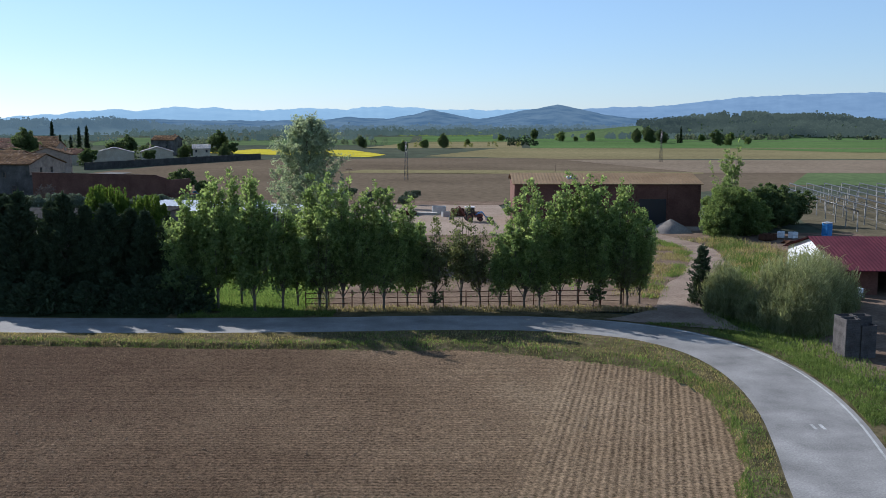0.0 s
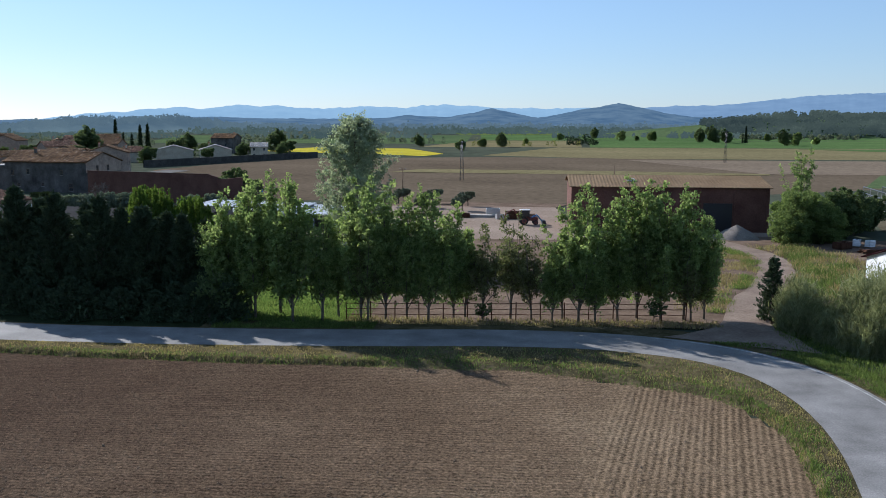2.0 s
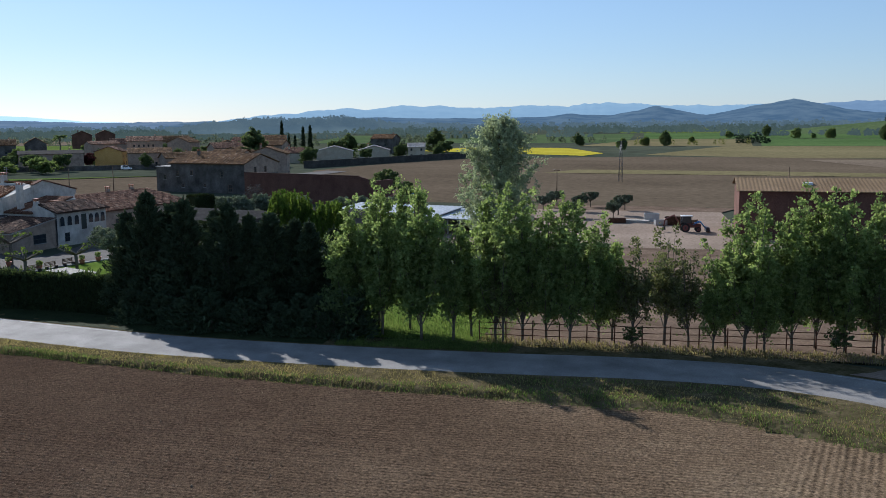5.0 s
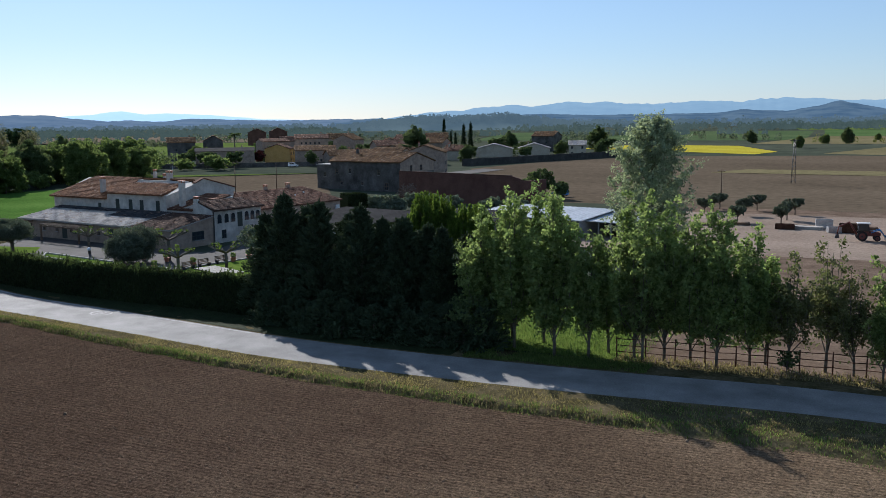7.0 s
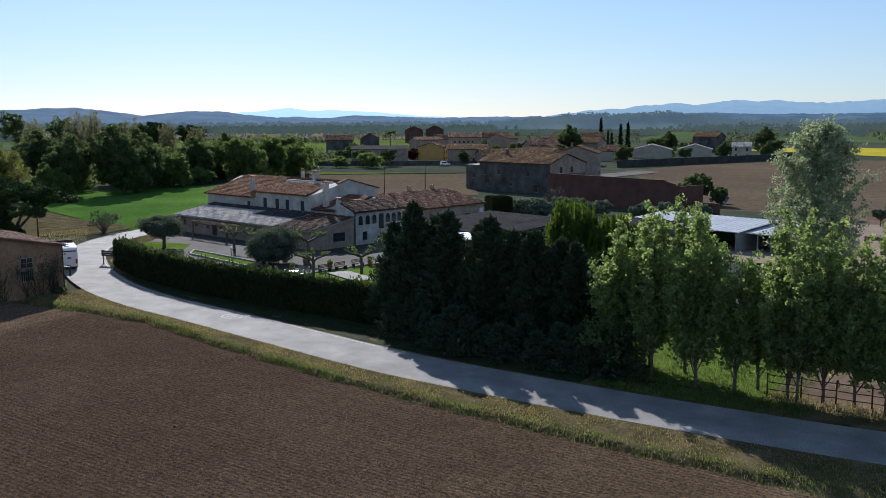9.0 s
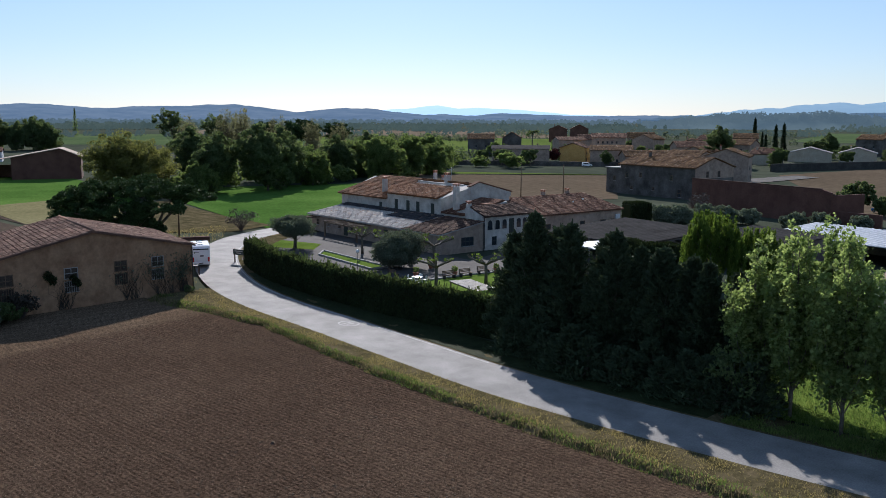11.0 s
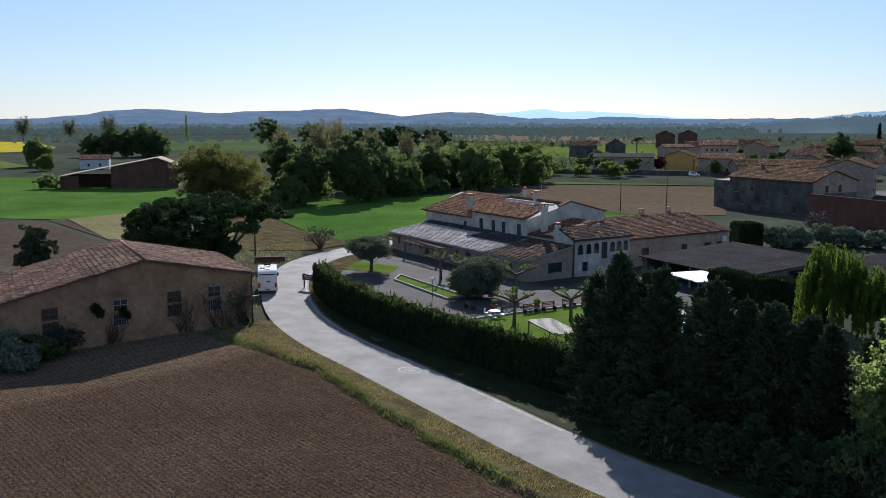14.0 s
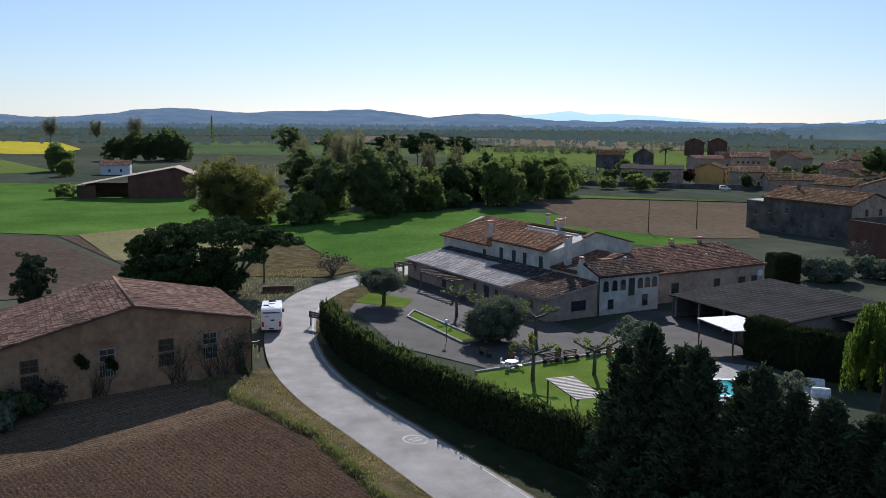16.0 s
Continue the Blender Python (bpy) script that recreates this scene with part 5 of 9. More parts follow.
place(BELT_E, [(-196, 147, 0, 1.2), (-214, 170, 40, 1.2), (-209, 199, 10, 1.3), (-208, 208, 80, 1.0), (-220, 228, 200, 1.2), (-226, 247, 10, 1.1), (-233, 270, 60, 1.0), (-240, 284, 100, 1.3), (-298, 126, 10, 0.9), (-246, 296, 0, 1.2), (-232, 299, 0, 0.9), (-219, 303, 50, 1.2)])
BELT_F = round_tree("umbrella_pine", 86, 17, 9.0, 6.5, M_PINE, "dark flat-topped pine far behind the farm", 70, 60, 0.3, 0.5, trunk_r=0.35, group="far pines")
place(BELT_F, [(-388, 330, 0, 1.0), (-396, 344, 60, 1.05), (-380, 352, 120, 0.95), (-403, 322, 200, 1.0)])
EUCA = round_tree("tall_tree", 87, 25, 7.0, 11, M_DARKBROAD, "tall dark open-crowned tree above the others", 60, 110, 0.17, 0.8, trunk_r=0.3, clump_r=(0.15, 0.28), group="tall far trees")
place(EUCA, [(-325, 221, 0, 0.9), (-314, 232, 90, 0.82)])


def cypress(seed, height=9.0, spread=1.1):
    c = conifer(seed, height, spread, M_CYPRESS, 90, 50, "dark slender columnar cypress tree among the houses")
    c.name = "cypress_tree"
    tagged(c, "", "tree", "cypresses")
    return c


CYP = cypress(91)
place(CYP, [(-240, 564, 0, 2.05), (-178, 449, 40, 1.72), (-175, 451, 80, 1.8), (-174, 429, 120, 1.3), (-236, 566, 0, 1.2), (-352, 312, 0, 1.0), (-346, 322, 30, 0.9), (-330, 330, 60, 1.0), (-318, 344, 20, 0.85), (-410, 296, 10, 1.1), (-372, 300, 0, 0.8),
             (-298, 470, 20, 0.9), (-262, 430, 10, 0.8), (218, 841, 0, 1.6), (214, 836, 30, 0.9)])
LOMB = conifer(92, 15, 1.9, M_BROAD, 90, 50, "tall narrow green poplar far off in the fields")
LOMB.name = "columnar_poplar"
tagged(LOMB, "", "tree", "columnar poplars")
place(LOMB, [(-881, 443, 0, 1.75)])
FIRC = conifer(93, 5.6, 1.6, M_CONIFER, 70, 55, "small dark fir beside the dirt track")
FIRC.name = "fir_tree"
tagged(FIRC, "", "tree")
place(FIRC, [(25.2, 87.6, 0, 1.0)])
ROUNDCYP = round_tree("cypress_bush", 94, 7.6, 2.7, -1.6, M_CONIFER, "dark egg-shaped cypress bush behind the barn", 110, 120, 0.075, trunk_r=0.2, category="shrub", clump_r=(0.16, 0.26))
place(ROUNDCYP, [(-134.8, 74.0, 0, 1.0)])

for x, y, k in ((-994, 318, 1.15), (-962, 354, 1.05), (-934, 384, 1.2)):
    far_ = copy_thing(BELT_D, pose(x, y, -0.1, 0, 0, x % 360))
    far_.matrix_basis = pose(x, y, -0.1, 0, 0, x % 360) @ Matrix.Diagonal((k * 2.0, k * 2.0, k, 1))
    tagged(far_, "broad pale bare tree far off on the plain", "tree", "bare far trees")

# trees and thicket by the dirt track and red shed
TRACK_A = round_tree("broadleaf_tree", 95, 8.2, 4.2, -1.0, M_BROAD, "fresh green bushy tree at the end of the dirt track", 150, 130, 0.085, trunk_r=0.22, group="trees by the dirt track")
place(TRACK_A, [(44.8, 143, 0, 1.1), (42.6, 139.5, 120, 0.7), (48.2, 142.5, 200, 0.85)])
TRACK_C = round_tree("dark_bush", 104, 7.2, 4.0, -0.8, M_DARKBROAD, "dark green bushy tree beside the vineyard", 100, 90, 0.12, trunk_r=0.2, group="trees by the dirt track")
place(TRACK_C, [(53.5, 149, 60, 1.1), (57, 154, 20, 0.9), (62, 160, 80, 0.85), (56.5, 162, 150, 1.0)])
TRACK_B = ash_tree(22, 14.6, 3.8, 13, 12, 20, 0.3)
tagged(TRACK_B, "tall thin spring tree behind the green bushes", "tree", "trees by the dirt track")
TRACK_B.name = "spring_tree"
place(TRACK_B, [(47.5, 150, 0, 1.0)])


def cane_thicket(seed, cx, cy, rx, ry, height, n, label):
    """A stand of tall canes: stems and long arching blades."""
    rng = np.random.default_rng(seed)
    a = rng.uniform(0, math.tau, n)
    q = rng.uniform(0, 1, n) ** 0.5
    x, y = rx * q * np.cos(a), ry * q * np.sin(a)
    h = height * rng.uniform(0.55, 1.0, n) * (1 - 0.45 * q ** 2) * (0.85 + 0.3 * np.sin(2.3 * a + seed) * q)
    pts, dr, sz = [], [], []
    k = 22
    f = np.tile(np.linspace(0.05, 1, k), n)
    lean = np.repeat(rng.normal(size=(n, 2)) * 0.35, k, axis=0)
    px = np.repeat(x, k) + lean[:, 0] * f ** 2 + rng.normal(size=n * k) * 0.12
    py = np.repeat(y, k) + lean[:, 1] * f ** 2 + rng.normal(size=n * k) * 0.12
    pz = np.repeat(h, k) * f
    pts = np.stack([px, py, pz], 1)
    d = np.stack([lean[:, 0] + rng.normal(size=n * k) * 0.45, lean[:, 1] + rng.normal(size=n * k) * 0.45, np.full(n * k, 1.0)], 1)
    ob = new("cane_thicket", leaves("cane_thicket", pts, 0.02, M_CANE, rng, unit(d), 11.0))
    ob.matrix_basis = pose(cx, cy, -0.15)
    return tagged(ob, label, "cane", kind="stuff")


cane_thicket(97, 30.0, 76.4, 3.0, 3.6, 7.9, 1300, "pale green thicket of tall giant cane beside the road")
cane_thicket(98, 26.6, 83.4, 2.1, 3.4, 6.0, 650, "pale green thicket of tall giant cane beside the track")
cane_thicket(99, 36.4, 87.0, 3.4, 4.6, 6.6, 900, "pale green thicket of tall giant cane beside the shed")
cane_thicket(102, 33.2, 81.6, 2.6, 3.2, 7.6, 800, "pale green thicket of tall giant cane in front of the shed")
cane_thicket(100, 27.8, 79.0, 1.6, 2.0, 4.0, 260, "low pale thicket of giant cane between the taller ones")


def grass_tufts(name, spots, height, m, label, seed):
    """Grass blades as one mass: triangles of blades at the plan spots."""
    rng = np.random.default_rng(seed)
    pts = np.array(spots)
    n = len(pts)
    h = height * rng.uniform(0.4, 1.3, (n, 1))
    a = np.stack([rng.normal(size=n) * 0.35, rng.normal(size=n) * 0.35, np.ones(n)], 1) * h
    b = np.stack([rng.normal(size=n), rng.normal(size=n), np.zeros(n)], 1)
    b = unit(b) * 0.02
    ob = new(name, quad_cloud(name, pts + a * 0.8, a, b, m))
    return tagged(ob, label, "grass", kind="stuff")


def bank_spots(inner, outer, n, seed, lo=0.05, hi=1.0, z0=0.0, z1=-0.2, keep=None):
    rng = np.random.default_rng(seed)
    out = []
    m = len(inner)
    while len(out) < n:
        s = rng.uniform(0, m - 1.001)
        i = int(s)
        f = s - i
        p = inner[i].lerp(inner[i + 1], f)
        q = outer[i].lerp(outer[i + 1], f)
        g = rng.uniform(lo, hi)
        w = p.lerp(q, g)
        if keep and not keep(w.x, w.y, g):
            continue
        if noise.noise((w.x * 0.35, w.y * 0.35, seed)) + rng.uniform(-0.5, 0.5) < -0.05:
            continue
        out.append((w.x, w.y, bank_height(g) - 0.03 if z1 < -0.2 else z0 + (z1 - z0) * g * g))
    return out


grass_tufts("grass_tufts", bank_spots(VERGE_IN, VERGE_OUT, 20000, 3, 0.05, 1.02, 0.0, -0.25, lambda x, y, g: y > 38), 0.07, M_GRASSBLADE, "dry and green grass tufts on the road bank", 4)
grass_tufts("grass_tufts", bank_spots(VERGE_IN, VERGE_OUT, 9000, 5, 0.7, 1.03, 0.0, -0.25, lambda x, y, g: y > 38), 0.12, M_GREENBLADE, "fresh green grass tufts along the field edge", 6)
grass_tufts("grass_tufts", bank_spots(VERGE_IN, VERGE_OUT, 8000, 15, 0.12, 0.9, 0.0, -0.25, lambda x, y, g: x > -9), 0.10, M_FRESHBLADE, "fresh bright green grass on the inside of the bend", 16)
nv_in = [p for p in ROAD_N if p.y > 30]
nv_out = offset_line([p for p in ROAD_MID if p.y > 30], -6.2)
grass_tufts("grass_tufts", bank_spots(nv_in, nv_out, 30000, 7, 0.06, 1.0, 0.0, -0.12, lambda x, y, g: x > -24 and not (17 < x < 25 and y > 78) and not (-10 < x < 17 and y > 76)), 0.10, M_GREENBLADE, "green grass tufts on the far verge", 8)
rl = random.Random(5)
grass_tufts("grass_tufts", [(x, y, -0.14) for x, y in ((rl.uniform(24, 34), rl.uniform(56, 84)) for _ in range(16000)) if x > 26.5 - max(0.0, y - 66) * 0.25 + rl.uniform(-0.5, 0.5) and x < 30.5 + rl.uniform(-1, 1) + max(0.0, 66 - y) * 0.1], 0.16, M_FRESHBLADE, "rough green grass outside the bend", 21)
grass_tufts("grass_tufts", [(rl.uniform(-30, -11), 84 + rl.uniform(0, 1) ** 1.5 * 26, -0.1) for _ in range(14000)], 0.13, M_GREENBLADE, "bright grass under the roadside trees", 9)
grass_tufts("grass_tufts", [(rl.uniform(-13, 20), 83.2 + rl.uniform(0, 2.6), -0.1) for _ in range(3500)], 0.16, M_GRASSBLADE, "rough grass at the foot of the fence", 10)
def scrub(n, along_, lo, hi, seed):
    """Plan spots in patches beside a line, from lo to hi metres off it."""
    r = random.Random(seed)
    out = []
    while len(out) < n:
        i = r.randrange(2, len(along_) - 2)
        d = (along_[i + 1] - along_[i - 1]).normalized()
        off = r.uniform(lo, hi)
        x, y = along_[i].x + d.y * off + r.uniform(-0.8, 0.8), along_[i].y - d.x * off + r.uniform(-0.8, 0.8)
        if noise.noise((x * 0.25, y * 0.25, seed)) + r.uniform(-0.25, 0.25) > 0.0:
            out.append((x, y, -0.12))
    return out


track_in = [p for p in drive_mid if 86 < p.y < 140]
grass_tufts("grass_tufts", scrub(7000, track_in, 2.6, 9.0, 31), 0.34, M_GREENBLADE, "rough green scrub along the dirt track", 32)
grass_tufts("grass_tufts", scrub(6000, track_in, 2.0, 11.0, 33), 0.36, M_GRASSBLADE, "dry straw-coloured weeds along the dirt track", 34)
grass_tufts("grass_tufts", scrub(6000, track_in, -6.5, -2.1, 35), 0.16, M_GRASSBLADE, "dry weeds in rows at the edge of the paddock", 36)
grass_tufts("grass_tufts", scrub(3000, track_in, -3.4, -2.0, 37), 0.2, M_FRESHBLADE, "green weeds at the edge of the dirt track", 38)


def off_road(x, y):
    return min((p.x - x) ** 2 + (p.y - y) ** 2 for p in ROAD_MID) > 13 and not (x > -112.5 and y < 83)


dry_spots = [(rl.uniform(-138, -92), rl.uniform(84, 118)) for k in range(9000)]
grass_tufts("grass_tufts", [(x, y, -0.1) for x, y in dry_spots if off_road(x, y) and y < 84 - (x + 90) * 0.75], 0.15, M_GRASSBLADE, "dry grass round the pine", 17)
SHRUB = round_tree("roadside_shrub", 101, 2.6, 1.3, 0.1, M_DARKBROAD, "small dark shrub at the foot of the roadside trees", 24, 40, 0.06, trunk_r=0.05, category="shrub", group="shrubs along the fence")
place(SHRUB, [(-0.8, 84.8, 0, 0.7), (-22.6, 84.4, 10, 0.9), (14.4, 85.6, 50, 0.8)])


def far_wood(name, x0, y0, x1, y1, depth, height, n, m, label, seed, leaf=1.0, gaps=-0.35, ground=None, k=34):
    """A far belt of trees as one mass of crowns with an uneven top and open stretches."""
    rng = np.random.default_rng(seed)
    f = rng.uniform(0, 1, n)
    d = Vector((x1 - x0, y1 - y0))
    nn = Vector((-d.y, d.x)).normalized()
    off = rng.uniform(-0.5, 0.5, n) * depth
    cx, cy = x0 + d.x * f + nn.x * off, y0 + d.y * f + nn.y * off
    open_ = np.array([noise.noise((x * 0.011, y * 0.004, seed + 30)) + 0.5 * noise.noise((x * 0.04, y * 0.02, seed + 40)) for x, y in zip(cx, cy)])
    cx, cy = cx[open_ > gaps], cy[open_ > gaps]
    n = len(cx)
    top = height * np.array([0.62 + 0.35 * noise.noise((x * 0.02, y * 0.02, seed)) + 0.3 * noise.noise((x * 0.09, y * 0.09, seed)) for x, y in zip(cx, cy)]) * rng.uniform(0.7, 1.2, n)
    top = np.clip(top, 0.18 * height, None)
    base = np.array([ground(x, y) for x, y in zip(cx, cy)]) if ground else np.zeros(n)
    # each crown: a dome of small leaves from the ground up
    rad = np.repeat(np.clip(top * 0.5, 1.0, 8.0) * rng.uniform(0.7, 1.25, n), k)
    h = rng.uniform(0.04, 1.0, n * k)
    ang = rng.uniform(0, math.tau, n * k)
    rr = rad * np.sqrt(np.clip(1.0 - np.abs(h - 0.42) ** 2 / 0.36, 0.02, 1)) * rng.uniform(0.55, 1.0, n * k)
    pts = np.stack([np.repeat(cx, k) + rr * np.cos(ang), np.repeat(cy, k) + rr * np.sin(ang), np.repeat(base, k) + np.repeat(top, k) * h], 1)
    ob = new(name, leaves(name, pts, leaf * 0.6, m, rng))
    return tagged(ob, label, "trees", kind="stuff")


def rise(name, cx, cy, rx, ry, height, turn, m, label):
    """A low rounded hill on the plain; gives its height at plan points."""
    ct, st = math.cos(radians(turn)), math.sin(radians(turn))

    def at(x, y):
        u, v = ((x - cx) * ct + (y - cy) * st) / rx, (-(x - cx) * st + (y - cy) * ct) / ry
        q = u * u + v * v
        return height * max(0.0, 1 - q) ** 1.3 * (1 + 0.22 * noise.noise((x * 0.008, y * 0.008, 4))) - 0.3
    verts, faces = [], []
    n = 44
    for i in range(n + 1):
        for j in range(n + 1):
            u, v = (2 * i / n - 1) * rx, (2 * j / n - 1) * ry
            x, y = cx + u * ct - v * st, cy + u * st + v * ct
            verts.append((x, y, at(x, y)))
    for i in range(n):
        for j in range(n):
            a = i * (n + 1) + j
            faces.append((a, a + n + 1, a + n + 2, a + 1))
    tagged(new(name, raw_mesh(name, verts, faces, m, True)), label, "hill", kind="structure")
    return at


EAST_RISE = rise("wooded_rise", 450, 1290, 330, 190, 24, -6, M_FARCROP, "low green hill beyond the fields")
# painted haze and glow also cover this hill and the M_HAZE belts
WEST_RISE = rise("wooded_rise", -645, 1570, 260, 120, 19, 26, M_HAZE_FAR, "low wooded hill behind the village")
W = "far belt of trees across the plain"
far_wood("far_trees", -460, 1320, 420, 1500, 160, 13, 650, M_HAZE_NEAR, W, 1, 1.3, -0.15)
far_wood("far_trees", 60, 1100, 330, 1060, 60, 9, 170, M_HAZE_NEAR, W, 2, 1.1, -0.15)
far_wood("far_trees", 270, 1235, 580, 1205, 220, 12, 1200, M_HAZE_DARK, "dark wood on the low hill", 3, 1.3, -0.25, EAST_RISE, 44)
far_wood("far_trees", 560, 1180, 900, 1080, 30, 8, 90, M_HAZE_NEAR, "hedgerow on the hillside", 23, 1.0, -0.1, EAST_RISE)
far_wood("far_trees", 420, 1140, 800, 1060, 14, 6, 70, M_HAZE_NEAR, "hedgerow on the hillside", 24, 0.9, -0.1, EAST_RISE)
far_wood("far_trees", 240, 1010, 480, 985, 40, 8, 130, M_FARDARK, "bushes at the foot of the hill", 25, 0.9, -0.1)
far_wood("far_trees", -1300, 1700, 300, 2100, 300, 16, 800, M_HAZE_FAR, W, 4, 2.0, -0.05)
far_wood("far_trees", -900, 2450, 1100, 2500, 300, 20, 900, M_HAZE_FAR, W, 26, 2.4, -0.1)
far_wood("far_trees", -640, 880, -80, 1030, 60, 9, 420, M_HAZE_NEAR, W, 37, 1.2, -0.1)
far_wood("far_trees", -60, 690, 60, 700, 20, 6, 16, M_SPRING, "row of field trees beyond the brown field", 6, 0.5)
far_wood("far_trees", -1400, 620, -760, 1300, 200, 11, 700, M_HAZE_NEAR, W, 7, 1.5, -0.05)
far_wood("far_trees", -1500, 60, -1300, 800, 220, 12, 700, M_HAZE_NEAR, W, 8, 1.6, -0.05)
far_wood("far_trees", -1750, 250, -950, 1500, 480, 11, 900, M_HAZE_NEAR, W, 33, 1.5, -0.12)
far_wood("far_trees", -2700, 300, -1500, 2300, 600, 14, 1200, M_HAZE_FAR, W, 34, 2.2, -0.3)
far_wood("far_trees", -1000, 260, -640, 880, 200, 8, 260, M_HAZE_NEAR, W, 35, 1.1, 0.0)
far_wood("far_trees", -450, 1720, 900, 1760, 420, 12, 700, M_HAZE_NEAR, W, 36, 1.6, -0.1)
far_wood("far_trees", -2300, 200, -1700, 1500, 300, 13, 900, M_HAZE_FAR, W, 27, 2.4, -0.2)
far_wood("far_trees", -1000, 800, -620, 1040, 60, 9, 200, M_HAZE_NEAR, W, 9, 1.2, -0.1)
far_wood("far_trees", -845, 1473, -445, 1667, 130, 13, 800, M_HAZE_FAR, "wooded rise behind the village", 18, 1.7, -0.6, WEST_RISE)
far_wood("far_trees", -345, 200, -285, 262, 60, 8, 110, M_SPRING, "thicket of spring trees behind the fields", 11, 0.45)
far_wood("far_trees", -350, 330, -262, 318, 40, 7, 110, M_DARKBROAD, "garden trees at the edge of the village", 12, 0.45)
far_wood("far_trees", -170, 456, -110, 462, 16, 6, 60, M_DARKBROAD, "garden trees round the white houses", 13, 0.45)
far_wood("far_trees", -280, 470, -170, 400, 60, 7, 90, M_DARKBROAD, "garden trees among the village houses", 14, 0.45)
far_wood("far_trees", 52, 735, 75, 737, 8, 10, 26, M_CYPRESS, "clump of black trees in the middle of the fields", 16, 0.6, -1.0)
far_wood("far_trees", -620, 480, -420, 640, 60, 8, 160, M_FARDARK, "trees between the village and the plain", 17, 0.5, -0.1, None, 70)
far_wood("far_trees", -330, 640, -60, 800, 90, 8, 150, M_FARDARK, "trees between the village and the plain", 19, 0.5, -0.1, None, 70)
far_wood("far_trees", -560, 700, -160, 1000, 160, 8, 220, M_FARDARK, "scattered trees on the plain", 28, 0.55, 0.0, None, 70)
for x, y, k, proto in ((120, 927, 0.7, BELT_B), (149, 926, 0.68, BELT_B), (178, 846, 0.75, BELT_A), (188, 836, 0.85, BELT_A), (196, 822, 0.7, BELT_A), (205, 850, 0.65, BELT_B), (219, 731, 0.72, BELT_A), (232, 745, 0.5, BELT_B), (-26, 585, 0.5, BELT_B), (0, 667, 0.6, BELT_A), (-14, 672, 0.45, BELT_B),
                       (100, 1010, 0.7, BELT_A), (134, 930, 0.35, BELT_B), (60, 940, 0.5, BELT_B), (262, 930, 0.5, BELT_B), (300, 960, 0.6, BELT_B), (20, 770, 0.35, BELT_B), (-59, 668, 0.5, BELT_A), (260, 780, 0.45, BELT_B)):
    tree_ = copy_thing(proto, pose(x, y, -0.1, 0, 0, (x * 11 + y * 3) % 360))
    tree_.matrix_basis = pose(x, y, -0.1, 0, 0, (x * 11 + y * 3) % 360) @ Matrix.Diagonal((k, k, k * 1.05, 1))
    tagged(tree_, "lone field tree in spring leaf on the open plain", "tree", "field trees")
for x, y, k in ((-200, 340, 0.35), (-196, 362, 0.45), (-183, 352, 0.4), (-216, 366, 0.45), (-240, 366, 0.4), (-254, 398, 0.5), (-222, 402, 0.45), (-205, 400, 0.4), (-182, 404, 0.45), (-170, 386, 0.4), (-168, 356, 0.4), (-156, 344, 0.35),
                (-150, 384, 0.4), (-196, 442, 0.5), (-222, 440, 0.5), (-242, 438, 0.5), (-270, 402, 0.5), (-286, 424, 0.55), (-290, 378, 0.5), (-262, 352, 0.5), (-152, 316, 0.4), (-134, 312, 0.4), (-128, 452, 0.42), (-150, 462, 0.45), (-108, 452, 0.4), (-443, 168, 0.9), (-404, 158, 0.5)):
    tree_ = copy_thing(BELT_A if k < 0.45 else BELT_B, pose(x, y, -0.1, 0, 0, (x * 7 + y * 3) % 360))
    tree_.matrix_basis = pose(x, y, -0.1, 0, 0, (x * 7 + y * 3) % 360) @ Matrix.Diagonal((k, k, k * 1.05, 1))
    tagged(tree_, "small green garden tree among the houses", "tree", "garden trees")

# ---------- buildings ----------
def tiles(p00, p10, p01, p11, col=0.34, course=0.55, thick=0.10, jitter=0.02, seed=1):
    """Barrel tiles over a roof plane: corners eave-left, eave-right, ridge-left, ridge-right."""
    rng = np.random.default_rng(seed)
    p00, p10, p01, p11 = (Vector(p) for p in (p00, p10, p01, p11))
    nrm = (p10 - p00).cross(p01 - p00).normalized()
    if nrm.z < 0:
        nrm = -nrm
    wid = max((p10 - p00).length, (p11 - p01).length)
    hgt = max((p01 - p00).length, (p11 - p10).length)
    nc, nr = max(1, int(wid / col)), max(1, int(hgt / course))
    verts, faces = [], []

    def pt(u, v):
        return p00 * (1 - u) * (1 - v) + p10 * u * (1 - v) + p01 * (1 - u) * v + p11 * u * v
    for i in range(nc):
        for j in range(nr):
            u0, u1 = i / nc, (i + 1) / nc
            v0, v1 = (j - 0.12) / nr, (j + 1) / nr
            lift0 = thick * 0.55 + rng.uniform(-jitter, jitter)
            b = len(verts)
            for v, lift in ((max(v0, 0), lift0), (v1, 0.0)):
                for f, h in ((0.0, 0.0), (0.25, 0.8), (0.75, 0.8), (1.0, 0.0)):
                    verts.append(tuple(pt(u0 + (u1 - u0) * f, v) + nrm * (0.02 + lift + thick * h)))
            for k in range(3):
                faces.append((b + k, b + k + 1, b + k + 5, b + k + 4))
            faces.append((b + 3, b + 2, b + 1, b))
    return verts, faces


def tile_part(quads, m, parent, col=0.34, course=0.55, seed=1, thick=0.10):
    verts, faces = [], []
    for q, quad in enumerate(quads):
        v, f = tiles(*quad, col=col, course=course, seed=seed + q, thick=thick)
        o = len(verts)
        verts += v
        faces += [tuple(k + o for k in g) for g in f]
    ob = new("tiles", raw_mesh("tiles", verts, faces, m))
    ob.parent = parent
    return tagged(ob, kind="stuff")


